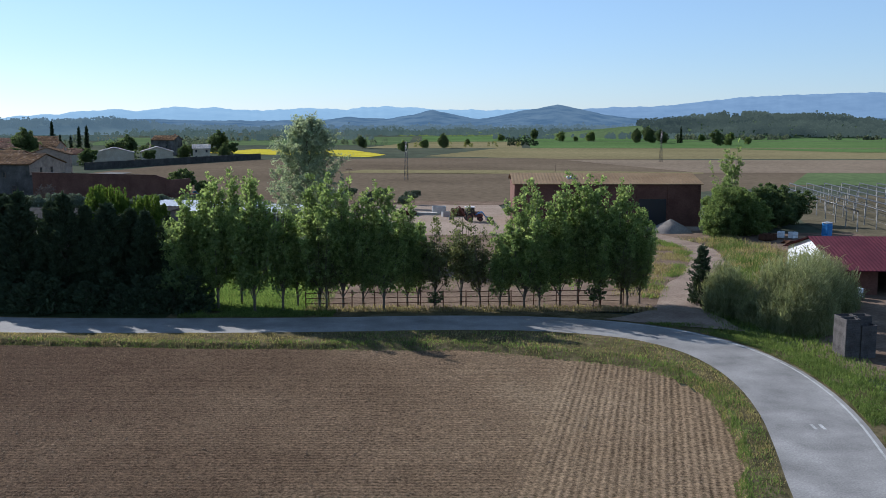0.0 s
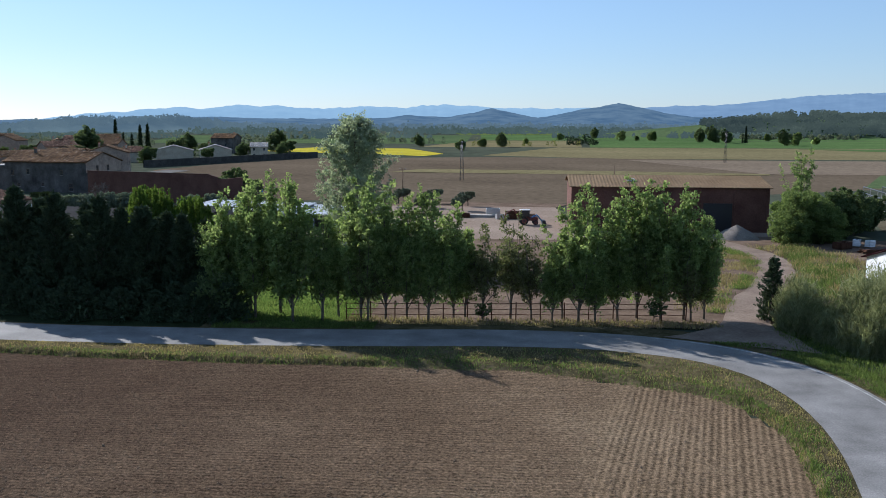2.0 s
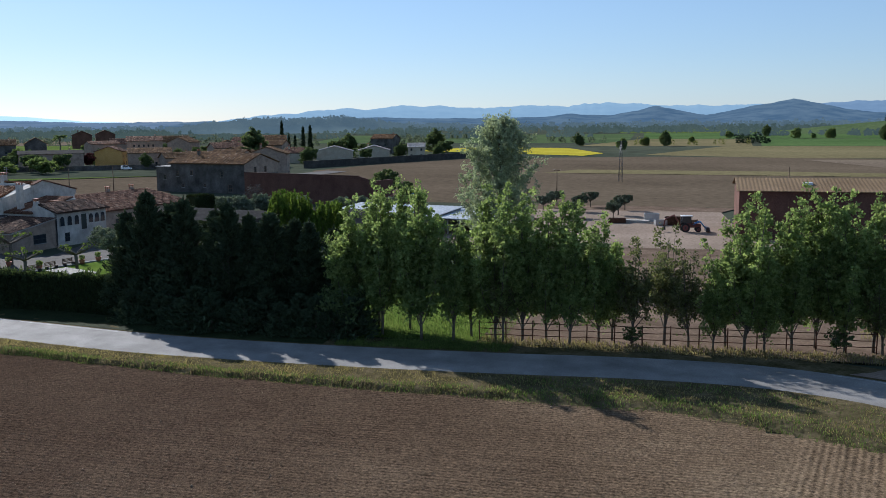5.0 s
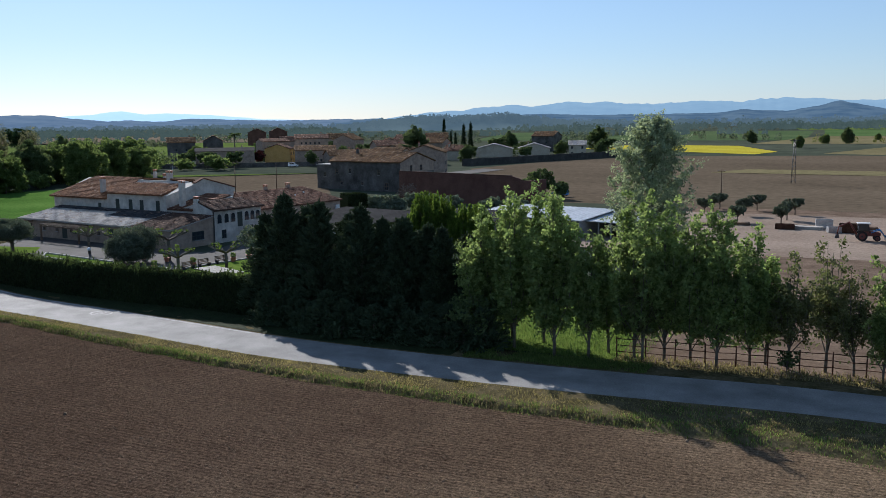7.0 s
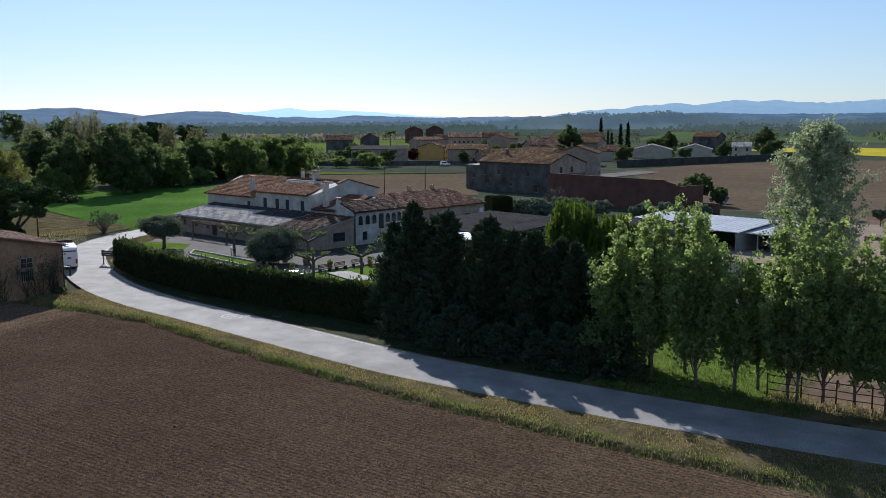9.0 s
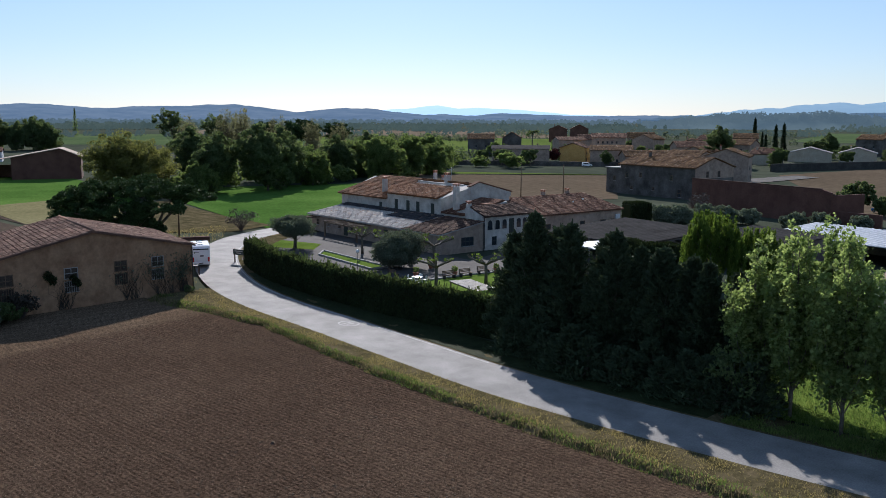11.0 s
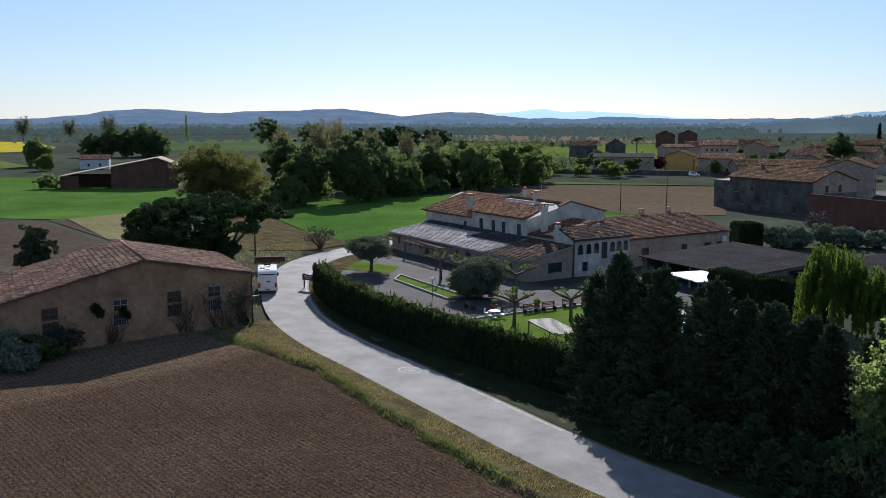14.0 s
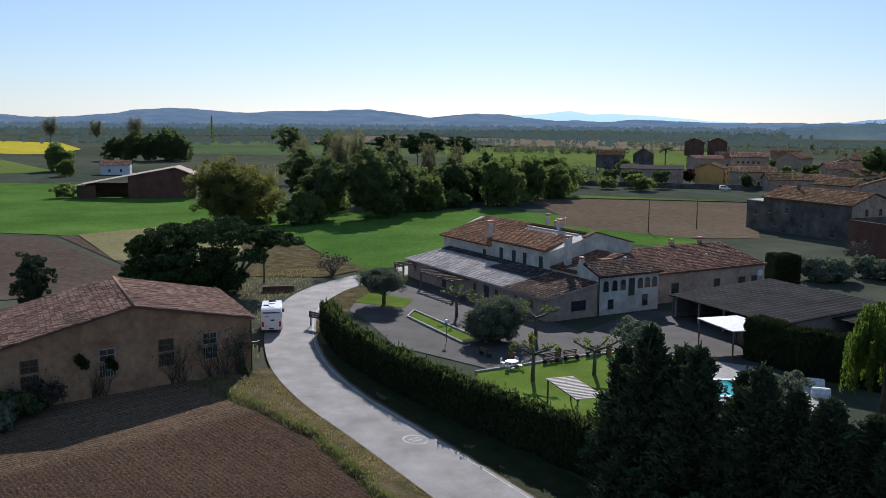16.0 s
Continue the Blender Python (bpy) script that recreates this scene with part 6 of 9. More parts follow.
def roof_slab(quads, m, parent, thick=0.14, name="roof"):
    """Plain thick slabs, one for each roof plane."""
    bm = bmesh.new()
    for a, b, c, d in quads:
        lo = [Vector(p) for p in (a, b, d, c)]
        hi = [p + Vector((0, 0, thick)) for p in lo]
        v0 = [bm.verts.new(p) for p in lo]
        v1 = [bm.verts.new(p) for p in hi]
        bm.faces.new(v0[::-1])
        bm.faces.new(v1)
        for k in range(4):
            bm.faces.new((v0[k], v0[(k + 1) % 4], v1[(k + 1) % 4], v1[k]))
    bmesh.ops.recalc_face_normals(bm, faces=bm.faces)
    return part(name, bm, m, parent)


def corrugated(quad, m, parent, pitch=0.25, height=0.05, name="sheet_roof"):
    """A corrugated sheet over a roof plane, ribs running down the slope."""
    p00, p10, p01, p11 = (Vector(p) for p in quad)
    n = int((p10 - p00).length / pitch) * 2
    verts, faces = [], []
    for i in range(n + 1):
        u = i / n
        z = height if i % 2 else 0.0
        for s in (0, 1):
            p = p00.lerp(p10, u) if s == 0 else p01.lerp(p11, u)
            verts.append((p.x, p.y, p.z + z + 0.03))
            verts.append((p.x, p.y, p.z - 0.05))
    for i in range(n):
        a = i * 4
        faces += [(a, a + 4, a + 6, a + 2), (a + 1, a + 3, a + 7, a + 5), (a, a + 1, a + 5, a + 4), (a + 2, a + 6, a + 7, a + 3)]
    ob = new(name, raw_mesh(name, verts, faces, m))
    ob.parent = parent
    return ob


def window(parent, face, u, z, w, h, off, m_frame, bars=0, m_pane=None, shutters=None, sill=True):
    """A window set on a wall: face 'S', 'N', 'E' or 'W' of the local box, at distance off from the origin."""
    turn = {"S": 0, "E": 90, "N": 180, "W": 270}[face]
    m = pose(0, 0, 0, 0, 0, turn) @ pose(u, -off, z)
    bm = bmesh.new()
    t = 0.07
    for x0, x1, z0, z1 in ((-w / 2, w / 2, 0, t), (-w / 2, w / 2, h - t, h), (-w / 2, -w / 2 + t, t, h - t), (w / 2 - t, w / 2, t, h - t)):
        box(bm, x0, x1, -0.05, 0.04, z0, z1)
    fr = part("window", bm, m_frame, parent)
    fr.matrix_basis = m
    pane = part("pane", boxbm(-w / 2 + t, w / 2 - t, -0.02, 0.03, t, h - t), m_pane or M_GLASS, fr)
    if bars:
        for k in range(1, bars):
            x = -w / 2 + w * k / bars
            part("bar", boxbm(x - 0.018, x + 0.018, -0.045, -0.022, t, h - t), m_frame, fr)
        part("bar", boxbm(-w / 2 + t, w / 2 - t, -0.048, -0.024, h * 0.5 - 0.03, h * 0.5 + 0.03), m_frame, fr)
    if sill:
        part("sill", boxbm(-w / 2 - 0.1, w / 2 + 0.1, -0.14, 0.02, -0.08, -0.003), M_CONCRETE, fr)
    if shutters:
        for s in (-1, 1):
            x = s * (w / 2 + w * 0.26)
            part("shutter", boxbm(x - w * 0.24, x + w * 0.24, -0.09, -0.02, 0, h), shutters, fr)
    return fr


def chimney(parent, x, y, z0, z1, m, w=0.6):
    bm = boxbm(x - w / 2, x + w / 2, y - w / 2, y + w / 2, z0, z1 - 0.3)
    c = part("chimney", bm, m, parent)
    bm = bmesh.new()
    for sx in (-1, 1):
        for sy in (-1, 1):
            box(bm, x + sx * w * 0.36 - 0.06, x + sx * w * 0.36 + 0.06, y + sy * w * 0.36 - 0.06, y + sy * w * 0.36 + 0.06, z1 - 0.3, z1)
    box(bm, x - w * 0.62, x + w * 0.62, y - w * 0.62, y + w * 0.62, z1, z1 + 0.1)
    part("cap", bm, M_TERRACOTTA, c)
    return c


def gable_house(name, at, turn, w, d, eave, ridge, m_wall, m_tiles, label, category="house", wins=(), chims=(), over=0.35, col=0.34, course=0.55, group="", ridge_axis="x", seed=1, plain_roof=None, m_win=None):
    """A house with a pitched roof. Origin at the middle of its plan; the ridge runs along local x."""
    t = thing(name, (at[0], at[1], 0), turn, label, category, group)
    hw, hd = w / 2, d / 2
    bm = bmesh.new()
    prism(bm, [(-hd, -0.4), (hd, -0.4), (hd, eave), (0, ridge), (-hd, eave)], "x", -hw, hw)
    part("wall", bm, m_wall, t)
    sl = (ridge - eave) / hd
    e = eave - sl * over + 0.04
    r = ridge + 0.04
    quads = [((-hw - over, -hd - over, e), (hw + over, -hd - over, e), (-hw - over, 0, r), (hw + over, 0, r)),
             ((hw + over, hd + over, e), (-hw - over, hd + over, e), (hw + over, 0, r), (-hw - over, 0, r))]
    if plain_roof:
        roof_slab(quads, plain_roof, t)
    else:
        rf = roof_slab(quads, m_tiles, t)
        tile_part([tuple((p[0], p[1], p[2] + 0.13) for p in q) for q in quads], m_tiles, rf, col, course, seed)
    for face, u, z, ww, wh in wins:
        window(t, face, u, z, ww, wh, (hd if face in "SN" else hw) + 0.0, m_win or M_WOOD)
    for x, y, z1 in chims:
        chimney(t, x, y, eave, z1, m_wall)
    return t


# ----- the ochre barn beside the road -----
def barn():
    """The long sides run off askew from the gable that faces the field."""
    W, D, EAVE, RIDGE = 15.6, 26.4, 4.9, 7.4
    t = thing("barn", (-88.7 - W / 2, 69.0, 0), 0, "old ochre plastered barn with a tiled roof beside the road", "barn")
    hw, hd = W / 2, D / 2
    rid = 1.6

    def askew(p):
        return (p[0], p[1] - (p[0] - hw) * 0.235, p[2])
    bm = bmesh.new()
    prism(bm, [(-hd, -0.4), (hd, -0.4), (hd, EAVE), (rid, RIDGE), (-hd, EAVE - 0.4)], "x", -hw, hw)
    for v in bm.verts:
        v.co = askew(v.co)
    part("wall", bm, M_OCHRE, t)
    o = 0.3
    q1 = tuple(map(askew, ((-hw - o, -hd - o, EAVE - 0.42), (hw + o, -hd - o, EAVE - 0.42), (-hw - o, rid, RIDGE + 0.05), (hw + o, rid, RIDGE + 0.05))))
    q2 = tuple(map(askew, ((hw + o, hd + o, EAVE - 0.02), (-hw - o, hd + o, EAVE - 0.02), (hw + o, rid, RIDGE + 0.05), (-hw - o, rid, RIDGE + 0.05))))
    rf = roof_slab([q1, q2], M_TILES_WORN, t)
    tile_part([tuple((p[0], p[1], p[2] + 0.13) for p in q) for q in (q1, q2)], M_TILES_WORN, rf, 0.28, 0.52, 3)
    bm = bmesh.new()
    tube(bm, [askew((-hw - o, rid, RIDGE + 0.25)), askew((hw + o, rid, RIDGE + 0.25))], 0.16, 8)
    part("ridge_tile", bm, M_TILES_WORN, rf)
    # gable wall towards the field: four windows, each a paned light above a barred one
    for y, paint in ((-7.4, M_WOOD), (-0.9, M_CONCRETE), (4.5, M_WOOD), (8.8, M_CONCRETE)):
        w = new("window")
        w.parent = t
        w.matrix_basis = pose(hw, y, 1.5 if y < 0 else 1.62)
        part("pane", boxbm(-0.05, 0.012, -0.72, 0.72, 0.0, 2.55), M_DULLPANE, w)
        for y0, y1, z0, z1 in ((-0.74, 0.74, 2.5, 2.58), (-0.66, 0.66, 1.42, 1.5), (-0.74, -0.66, 1.42, 2.5), (0.66, 0.74, 1.42, 2.5), (-0.03, 0.03, 1.5, 2.5), (-0.66, 0.66, 1.96, 2.02)):
            part("frame", boxbm(0.013, 0.06, y0, y1, z0, z1), paint, w)
        part("ledge", boxbm(-0.02, 0.12, -0.86, 0.86, 1.24, 1.40), M_OCHRE, w)
        part("sill", boxbm(-0.02, 0.14, -0.9, 0.9, -0.1, -0.003), M_OCHRE, w)
        for k in range(7):
            yy = -0.72 + 0.24 * k
            part("bar", boxbm(0.03, 0.06, yy - 0.022, yy + 0.022, 0.0, 1.238), paint, w)
        for z in (0.06, 0.62, 1.16):
            part("bar", boxbm(0.061, 0.075, -0.76, 0.76, z - 0.022, z + 0.022), paint, w)
    bm = bmesh.new()
    tube(bm, [(hw + 0.06, hd - 0.1, -0.2), (hw + 0.06, hd - 0.1, EAVE - 0.1)], 0.06, 6)
    part("downpipe", bm, M_DARKMETAL, t)
    bm = bmesh.new()
    box(bm, hw - 0.3, hw - 0.1, hd, hd + 0.9, 2.5, 2.56)
    box(bm, hw - 0.3, hw - 0.1, hd + 0.82, hd + 0.9, 1.4, 2.5)
    part("bracket", bm, M_DARKMETAL, t)
    return t


barn()


def wall_vine(seed, y0, spread, height, leafy, balls=()):
    """A bare climber on the barn wall: stems fanned over the plaster, some dark leaves."""
    rng = np.random.default_rng(seed)
    t = thing("wall_climber", (-88.62, y0, 0), 0, "bare dark climber spread over the ochre barn wall", "climber", "climbers on the barn")
    bm = bmesh.new()
    cs = []
    for k in range(30):
        a = rng.uniform(-1.5, 1.5)
        h = height * rng.uniform(0.5, 1.0)
        root = (round(rng.uniform(-1.5, 1.5)) * 0.5 + rng.normal() * 0.1) * spread * 0.6
        pts = [(0.05, root, -0.1)]
        for s in range(1, 6):
            f = s / 5
            pts.append((0.05 + rng.uniform(0, 0.1), root + (a * spread * 0.6 + 0.3 * math.sin(4 * f + k)) * f + rng.normal() * 0.18, h * f))
        tube(bm, pts, [0.026, 0.02, 0.015, 0.012, 0.009, 0.005], 4, cap=False)
        for p in pts[3:]:
            cs.append(p)
    tagged(part("bare_growth", bm, M_DARKBARK, t), "tangle of thin bare stems", kind="stuff")
    cs = np.array(cs)
    for by, bz, br in balls:
        ob = new("leaf_clump", leaves("leaf_clump", clumped(np.array([(0.3, by, bz), (0.3, by - 0.2, bz + 0.3), (0.3, by + 0.25, bz - 0.25)]), np.full(3, br), 200, rng) * np.array([0.7, 1, 1]), 0.05, M_HEDGE, rng))
        ob.parent = t
    if leafy:
        ob = new("leaves", leaves("leaves", clumped(cs, np.full(len(cs), 0.4), leafy, rng) * np.array([0.35, 1, 1]) + np.array([0.12, 0, 0]), 0.05, M_OLIVEDARK, rng))
        ob.parent = t


wall_vine(1, 78.6, 2.6, 4.4, 4)
wall_vine(2, 74.6, 2.0, 4.2, 1)
wall_vine(3, 67.2, 1.6, 3.4, 0, [(-1.4, 3.3, 0.5), (1.2, 2.7, 0.4)])
wall_vine(4, 62.0, 2.0, 3.2, 1)
wall_vine(6, 80.8, 1.3, 4.4, 7)
place(bare_shrub(74, 2.2, 1.3, M_DARKBARK, "leafless shrub against the foot of the barn wall"), [(-87.8, 62.6, 200, 1.1), (-87.8, 59.4, 60, 1.0)])
place(round_tree("evergreen_shrub", 103, 1.9, 1.3, 0.05, M_DARKBROAD, "low dark shrub at the foot of the barn wall", 26, 60, 0.07, trunk_r=0.05, category="shrub", group="shrubs at the barn"),
      [(-87.2, 80.8, 0, 0.5), (-87.0, 61.0, 70, 1.1), (-86.6, 58.5, 130, 1.5)])
place(OLIVE3 and copy_thing(OLIVE3, pose(-85.4, 57.6, -0.1)), [(-85.2, 56.8, 30, 0.95)])


# ----- the white farmhouse -----
def arch_pane(parent, y, z, w, h, x):
    bm = bmesh.new()
    pts = [(-w / 2, 0), (w / 2, 0)] + [(w / 2 * math.cos(a), h - w / 2 + w / 2 * math.sin(a)) for a in np.linspace(0, math.pi, 9)]
    prism(bm, [(y + p, z + q) for p, q in pts], "x", x - 0.02, x + 0.03)
    ar = part("arch", bm, M_GLASS, parent)
    bm = bmesh.new()
    ring = [(w / 2 * math.cos(a), h - w / 2 + w / 2 * math.sin(a)) for a in np.linspace(0, math.pi, 13)]
    tube(bm, [(x + 0.03, y + p, z + q) for p, q in [(w / 2, 0)] + ring + [(-w / 2, 0)]], 0.06, 5)
    part("surround", bm, M_PLASTER, ar)
    return ar


def farmhouse():
    t = thing("farmhouse", (-85.4, 128.4, 0), -9, "large white plastered farmhouse with tiled roofs and a long lean-to", "house")
    up = lambda quad: tuple((p[0], p[1], p[2] + 0.13) for p in quad)
    # long lean-to in front
    bm = bmesh.new()
    prism(bm, [(-7.6, -0.4), (0.4, -0.4), (0.4, 3.92), (-7.6, 2.62)], "x", -36.6, 0.0)
    part("wall", bm, M_PINKWALL, t)
    q = lambda x0, x1: ((x0, -8.1, 2.56), (x1, -8.1, 2.56), (x0, 0.4, 3.96), (x1, 0.4, 3.96))
    rf = roof_slab([q(-37.0, 0.35)], M_TILES_GREY, t)
    tile_part([up(q(-37.0, -9.0))], M_TILES_GREY, rf, 0.28, 0.5, 11)
    tile_part([up(q(-8.9, 0.35))], M_TILES_DARK, rf, 0.28, 0.5, 12)
    # darker tiles along the foot of the white wall, deeper at one end
    band = lambda x0, x1, y: ((x0, y, 2.66 + 1.4 * (y + 8.1) / 8.5), (x1, y, 2.66 + 1.4 * (y + 8.1) / 8.5), (x0, 0.2, 4.03), (x1, 0.2, 4.03))
    tile_part([up(band(-36.9, -19.6, -1.5)), up(band(-19.5, -9.0, -3.6))], M_TILES_SLATE, rf, 0.28, 0.5, 13)
    # main block: a lower left half and a raised right half
    bm = bmesh.new()
    prism(bm, [(0.4, -0.4), (14.6, -0.4), (14.6, 5.75), (7.6, 8.5), (0.4, 5.75)], "x", -39.3, -24.5)
    part("wall", bm, M_PLASTER, t)
    bm = bmesh.new()
    prism(bm, [(0.2, -0.4), (14.6, -0.4), (14.6, 6.6), (8.0, 8.35), (6.7, 8.3), (0.2, 6.7)], "x", -24.49, -10.0)
    part("wall", bm, M_PLASTER, t)
    qa = ((-39.8, -0.2, 5.62), (-24.5, -0.2, 5.62), (-37.0, 7.6, 8.62), (-24.5, 7.6, 8.62))
    qb = ((-24.5, -0.4, 6.66), (-10.2, -0.4, 6.66), (-24.5, 6.6, 8.0), (-12.6, 6.6, 8.0))
    qc = ((-10.6, 15.1, 5.6), (-39.8, 15.1, 5.6), (-12.0, 7.62, 8.62), (-37.0, 7.62, 8.62))
    rf = roof_slab([qa, qb, qc], M_TILES_ORANGE, t)
    tile_part([up(qa), up(qb), up(qc)], M_TILES_ORANGE, rf, 0.28, 0.5, 14)
    part("parapet", boxbm(-26.2, -12.4, 6.62, 7.0, 7.6, 8.5), M_PLASTER, t)
    bm = bmesh.new()
    prism(bm, [(6.2, 6.4), (14.9, 6.4), (14.9, 7.1), (8.0, 8.95), (6.2, 8.3)], "x", -10.5, -9.96)
    part("gable_wall", bm, M_PLASTER, t)
    bm = bmesh.new()
    prism(bm, [(6.1, 8.3), (8.0, 8.95), (15.1, 7.1), (15.1, 7.26), (8.0, 9.11), (6.1, 8.46)], "x", -10.65, -9.8)
    part("coping", bm, M_TILES, t)
    for x, y0, z, w, h in ((-26.8, 0.4, 4.05, 0.75, 0.9), (-21.9, 0.2, 4.1, 0.9, 1.75), (-18.6, 0.2, 4.1, 0.85, 1.75), (-15.9, 0.2, 4.1, 0.85, 1.75), (-12.0, 0.2, 4.1, 0.85, 1.75)):
        window(t, "S", x, z, w, h, -y0, M_SHUTTER, 2, M_SHUTTER, sill=False)
    for x, y, z, w in ((-27.7, 1.9, 9.1, 0.7), (-26.0, 11.5, 9.9, 0.5), (-18.0, 7.9, 10.0, 0.75), (-8.2, 1.9, 9.0, 0.75), (-21.0, 9.4, 9.4, 0.45)):
        chimney(t, x, y, 4.4, z, M_PLASTER, w)
    # link roof and gallery block
    bm = bmesh.new()
    prism(bm, [(0.42, -0.4), (8.6, -0.4), (8.6, 6.3), (0.42, 4.5)], "x", -9.95, -3.9)
    part("wall", bm, M_PLASTER, t)
    ql = ((-9.9, 0.2, 4.5), (-4.3, 0.2, 4.5), (-9.9, 8.5, 6.35), (-4.3, 8.5, 6.35))
    rf = roof_slab([ql], M_TILES, t)
    tile_part([up(ql)], M_TILES, rf, 0.28, 0.5, 19)
    bm = bmesh.new()
    prism(bm, [(-4.2, 3.9), (-0.02, 3.9), (-0.02, 4.7), (-3.4, 5.75), (-4.2, 5.75)], "y", 0.38, 0.7)
    part("side_wall", bm, M_PLASTER, t)
    bm = bmesh.new()
    prism(bm, [(-7.6, -0.4), (0.0, -0.4), (0.0, 4.7), (-3.8, 5.7), (-7.6, 4.7)], "y", 0.71, 10.7)
    part("gallery_wall", bm, M_PLASTER, t)
    qg = ((0.5, 0.35, 4.66), (0.5, 11.1, 4.66), (-3.8, 1.0, 5.84), (-3.8, 10.2, 5.84))
    qh = ((0.48, 11.12, 4.64), (-8.0, 11.12, 4.64), (-3.7, 10.2, 5.83), (-3.8, 10.2, 5.83))
    rf = roof_slab([qg, qh], M_TILES_DARK, t)
    tile_part([up(qg)], M_TILES_DARK, rf, 0.28, 0.5, 18)
    part("roof_hatch", boxbm(-5.4, -4.2, 4.5, 6.4, 5.4, 6.15, bevel=0.05), M_TILES, t)
    chimney(t, -4.0, 0.95, 4.4, 6.7, M_PLASTER, 0.62)
    for y in (1.75, 3.2, 4.6, 7.5, 8.75, 9.95):
        arch_pane(t, y, 2.75, 0.95, 1.45, 0.0)
    window(t, "E", 6.05, 1.9, 1.0, 2.3, 0.0, M_SHUTTER, 2, M_SHUTTER, sill=False)
    window(t, "E", 2.6, 0.4, 0.9, 1.3, 0.0, M_SHUTTER, 2, sill=False)
    window(t, "E", 8.4, 0.4, 0.9, 1.5, 0.0, M_SHUTTER, 2, sill=False)
    # end wall and lean-to front
    window(t, "E", -2.6, 0.7, 2.3, 1.3, 0.0, M_SHUTTER, 3)
    for x in (-34.2, -30.6, -27.2, -23.4, -16.6, -11.2, -6.6, -3.2):
        window(t, "S", x, 1.0, 0.7, 1.0, 7.6, M_WOOD, 2)
    for x in (-25.2, -13.6):
        window(t, "S", x, 0.0, 1.2, 2.1, 7.6, M_SHUTTER, 2, M_SHUTTER, sill=False)
    bm = bmesh.new()
    tube(bm, [(0.08, 0.6, 0), (0.08, 0.6, 4.6)], 0.06, 6)
    part("downpipe", bm, M_DARKMETAL, t)
    # porch beams on the front
    for x0, x1 in ((-36.0, -33.2), (-27.6, -18.0)):
        pg = new("pergola")
        pg.parent = t
        for x in np.arange(x0, x1 + 0.1, 1.2):
            part("rafter", boxbm(x - 0.08, x + 0.08, -10.4, -7.62, 2.252, 2.43), M_WOOD, pg)
        part("beam", boxbm(x0 - 0.1, x1 + 0.1, -10.3, -10.1, 2.05, 2.25), M_WOOD, pg)
        for x in (x0, x1):
            part("post", boxbm(x - 0.12, x + 0.12, -10.3, -10.06, -0.2, 2.048), M_WOOD, pg)
    bm = bmesh.new()
    tube(bm, [(-20.2, 10.5, 7.0), (-20.2, 10.5, 10.8)], 0.03, 5)
    for z in (10.0, 10.4, 10.7):
        tube(bm, [(-20.8, 10.5, z), (-19.6, 10.5, z)], 0.015, 4)
    part("aerial", bm, M_GALV, t)
    return t


farmhouse()
wing = gable_house("farm_wing", (-93.4, 151.9), 81, 23.0, 18.6, 3.75, 5.75, M_PINKWALL, M_TILES, "long low farm wing with a red-brown tiled roof", "house",
                   wins=[("S", 2.0, 1.2, 1.2, 1.2), ("S", -6.0, 0.4, 1.4, 2.0), ("S", 7.0, 1.2, 1.4, 1.1), ("S", 9.6, 1.4, 1.2, 0.9)], chims=[(2.5, 0.6, 6.75), (8.4, 0.6, 6.75)], col=0.3, course=0.52, seed=31)
part("vent", boxbm(-4.2, -3.3, -4.2, -3.4, 4.5, 5.1), M_GALV, wing)
part("flue", boxbm(4.2, 4.45, -5.0, -4.75, 4.3, 5.2), M_OFFWHITE, wing)
part("flue", boxbm(7.6, 7.85, -4.0, -3.75, 4.4, 5.4), M_OFFWHITE, wing)
part("air_conditioner", boxbm(9.9, 10.9, -9.67, -9.32, 2.2, 3.0, bevel=0.04), M_OFFWHITE, wing)


def low_shed(name, at, turn, w, d, h0, h1, m_roof, m_wall, label, pitch=0.9):
    """An open-sided low shed: posts, a back wall and a corrugated roof of one slope."""
    t = thing(name, (at[0], at[1], 0), turn, label, "shed")
    part("wall", boxbm(-w / 2, w / 2, d / 2 - 0.2, d / 2, -0.3, h1 - 0.1), m_wall, t)
    for sx in (-1, 1):
        bm = bmesh.new()
        prism(bm, [(-d / 2, -0.3), (d / 2 - 0.2, -0.3), (d / 2 - 0.2, h1 - 0.08), (-d / 2, h0 - 0.08)], "x", sx * (w / 2) - (0.2 if sx > 0 else 0), sx * (w / 2) + (0.2 if sx < 0 else 0))
        part("side_wall", bm, m_wall, t)
    for k in range(5):
        x = -w / 2 + 0.3 + (w - 0.6) * k / 4
        part("post", boxbm(x - 0.1, x + 0.1, -d / 2 + 0.25, -d / 2 + 0.45, -0.3, h0), M_GALV, t)
    corrugated(((-w / 2 - 0.4, -d / 2 - 0.4, h0), (w / 2 + 0.4, -d / 2 - 0.4, h0), (-w / 2 - 0.4, d / 2 + 0.3, h1), (w / 2 + 0.4, d / 2 + 0.3, h1)), m_roof, t, pitch, 0.08)
    return t


low_shed("low_shed", (-68.4, 141.5), -14, 18, 16, 2.6, 3.6, M_GREYROOF, M_SHADEWALL, "long low shed with a dark corrugated roof")
low_shed("low_shed", (-52.0, 146.5), -14, 13, 17, 2.6, 3.5, M_GREYROOF, M_SHADEWALL, "long low shed with a dark corrugated roof")
low_shed("low_shed", (-43.0, 160.0), -14, 20, 11, 2.6, 3.4, M_LIGHTROOF, M_CONCRETE, "long low shed with a pale metal roof")
low_shed("low_shed", (-29.0, 158.0), -14, 9, 10, 2.4, 3.0, M_LIGHTROOF, M_CONCRETE, "small low shed with a pale metal roof")


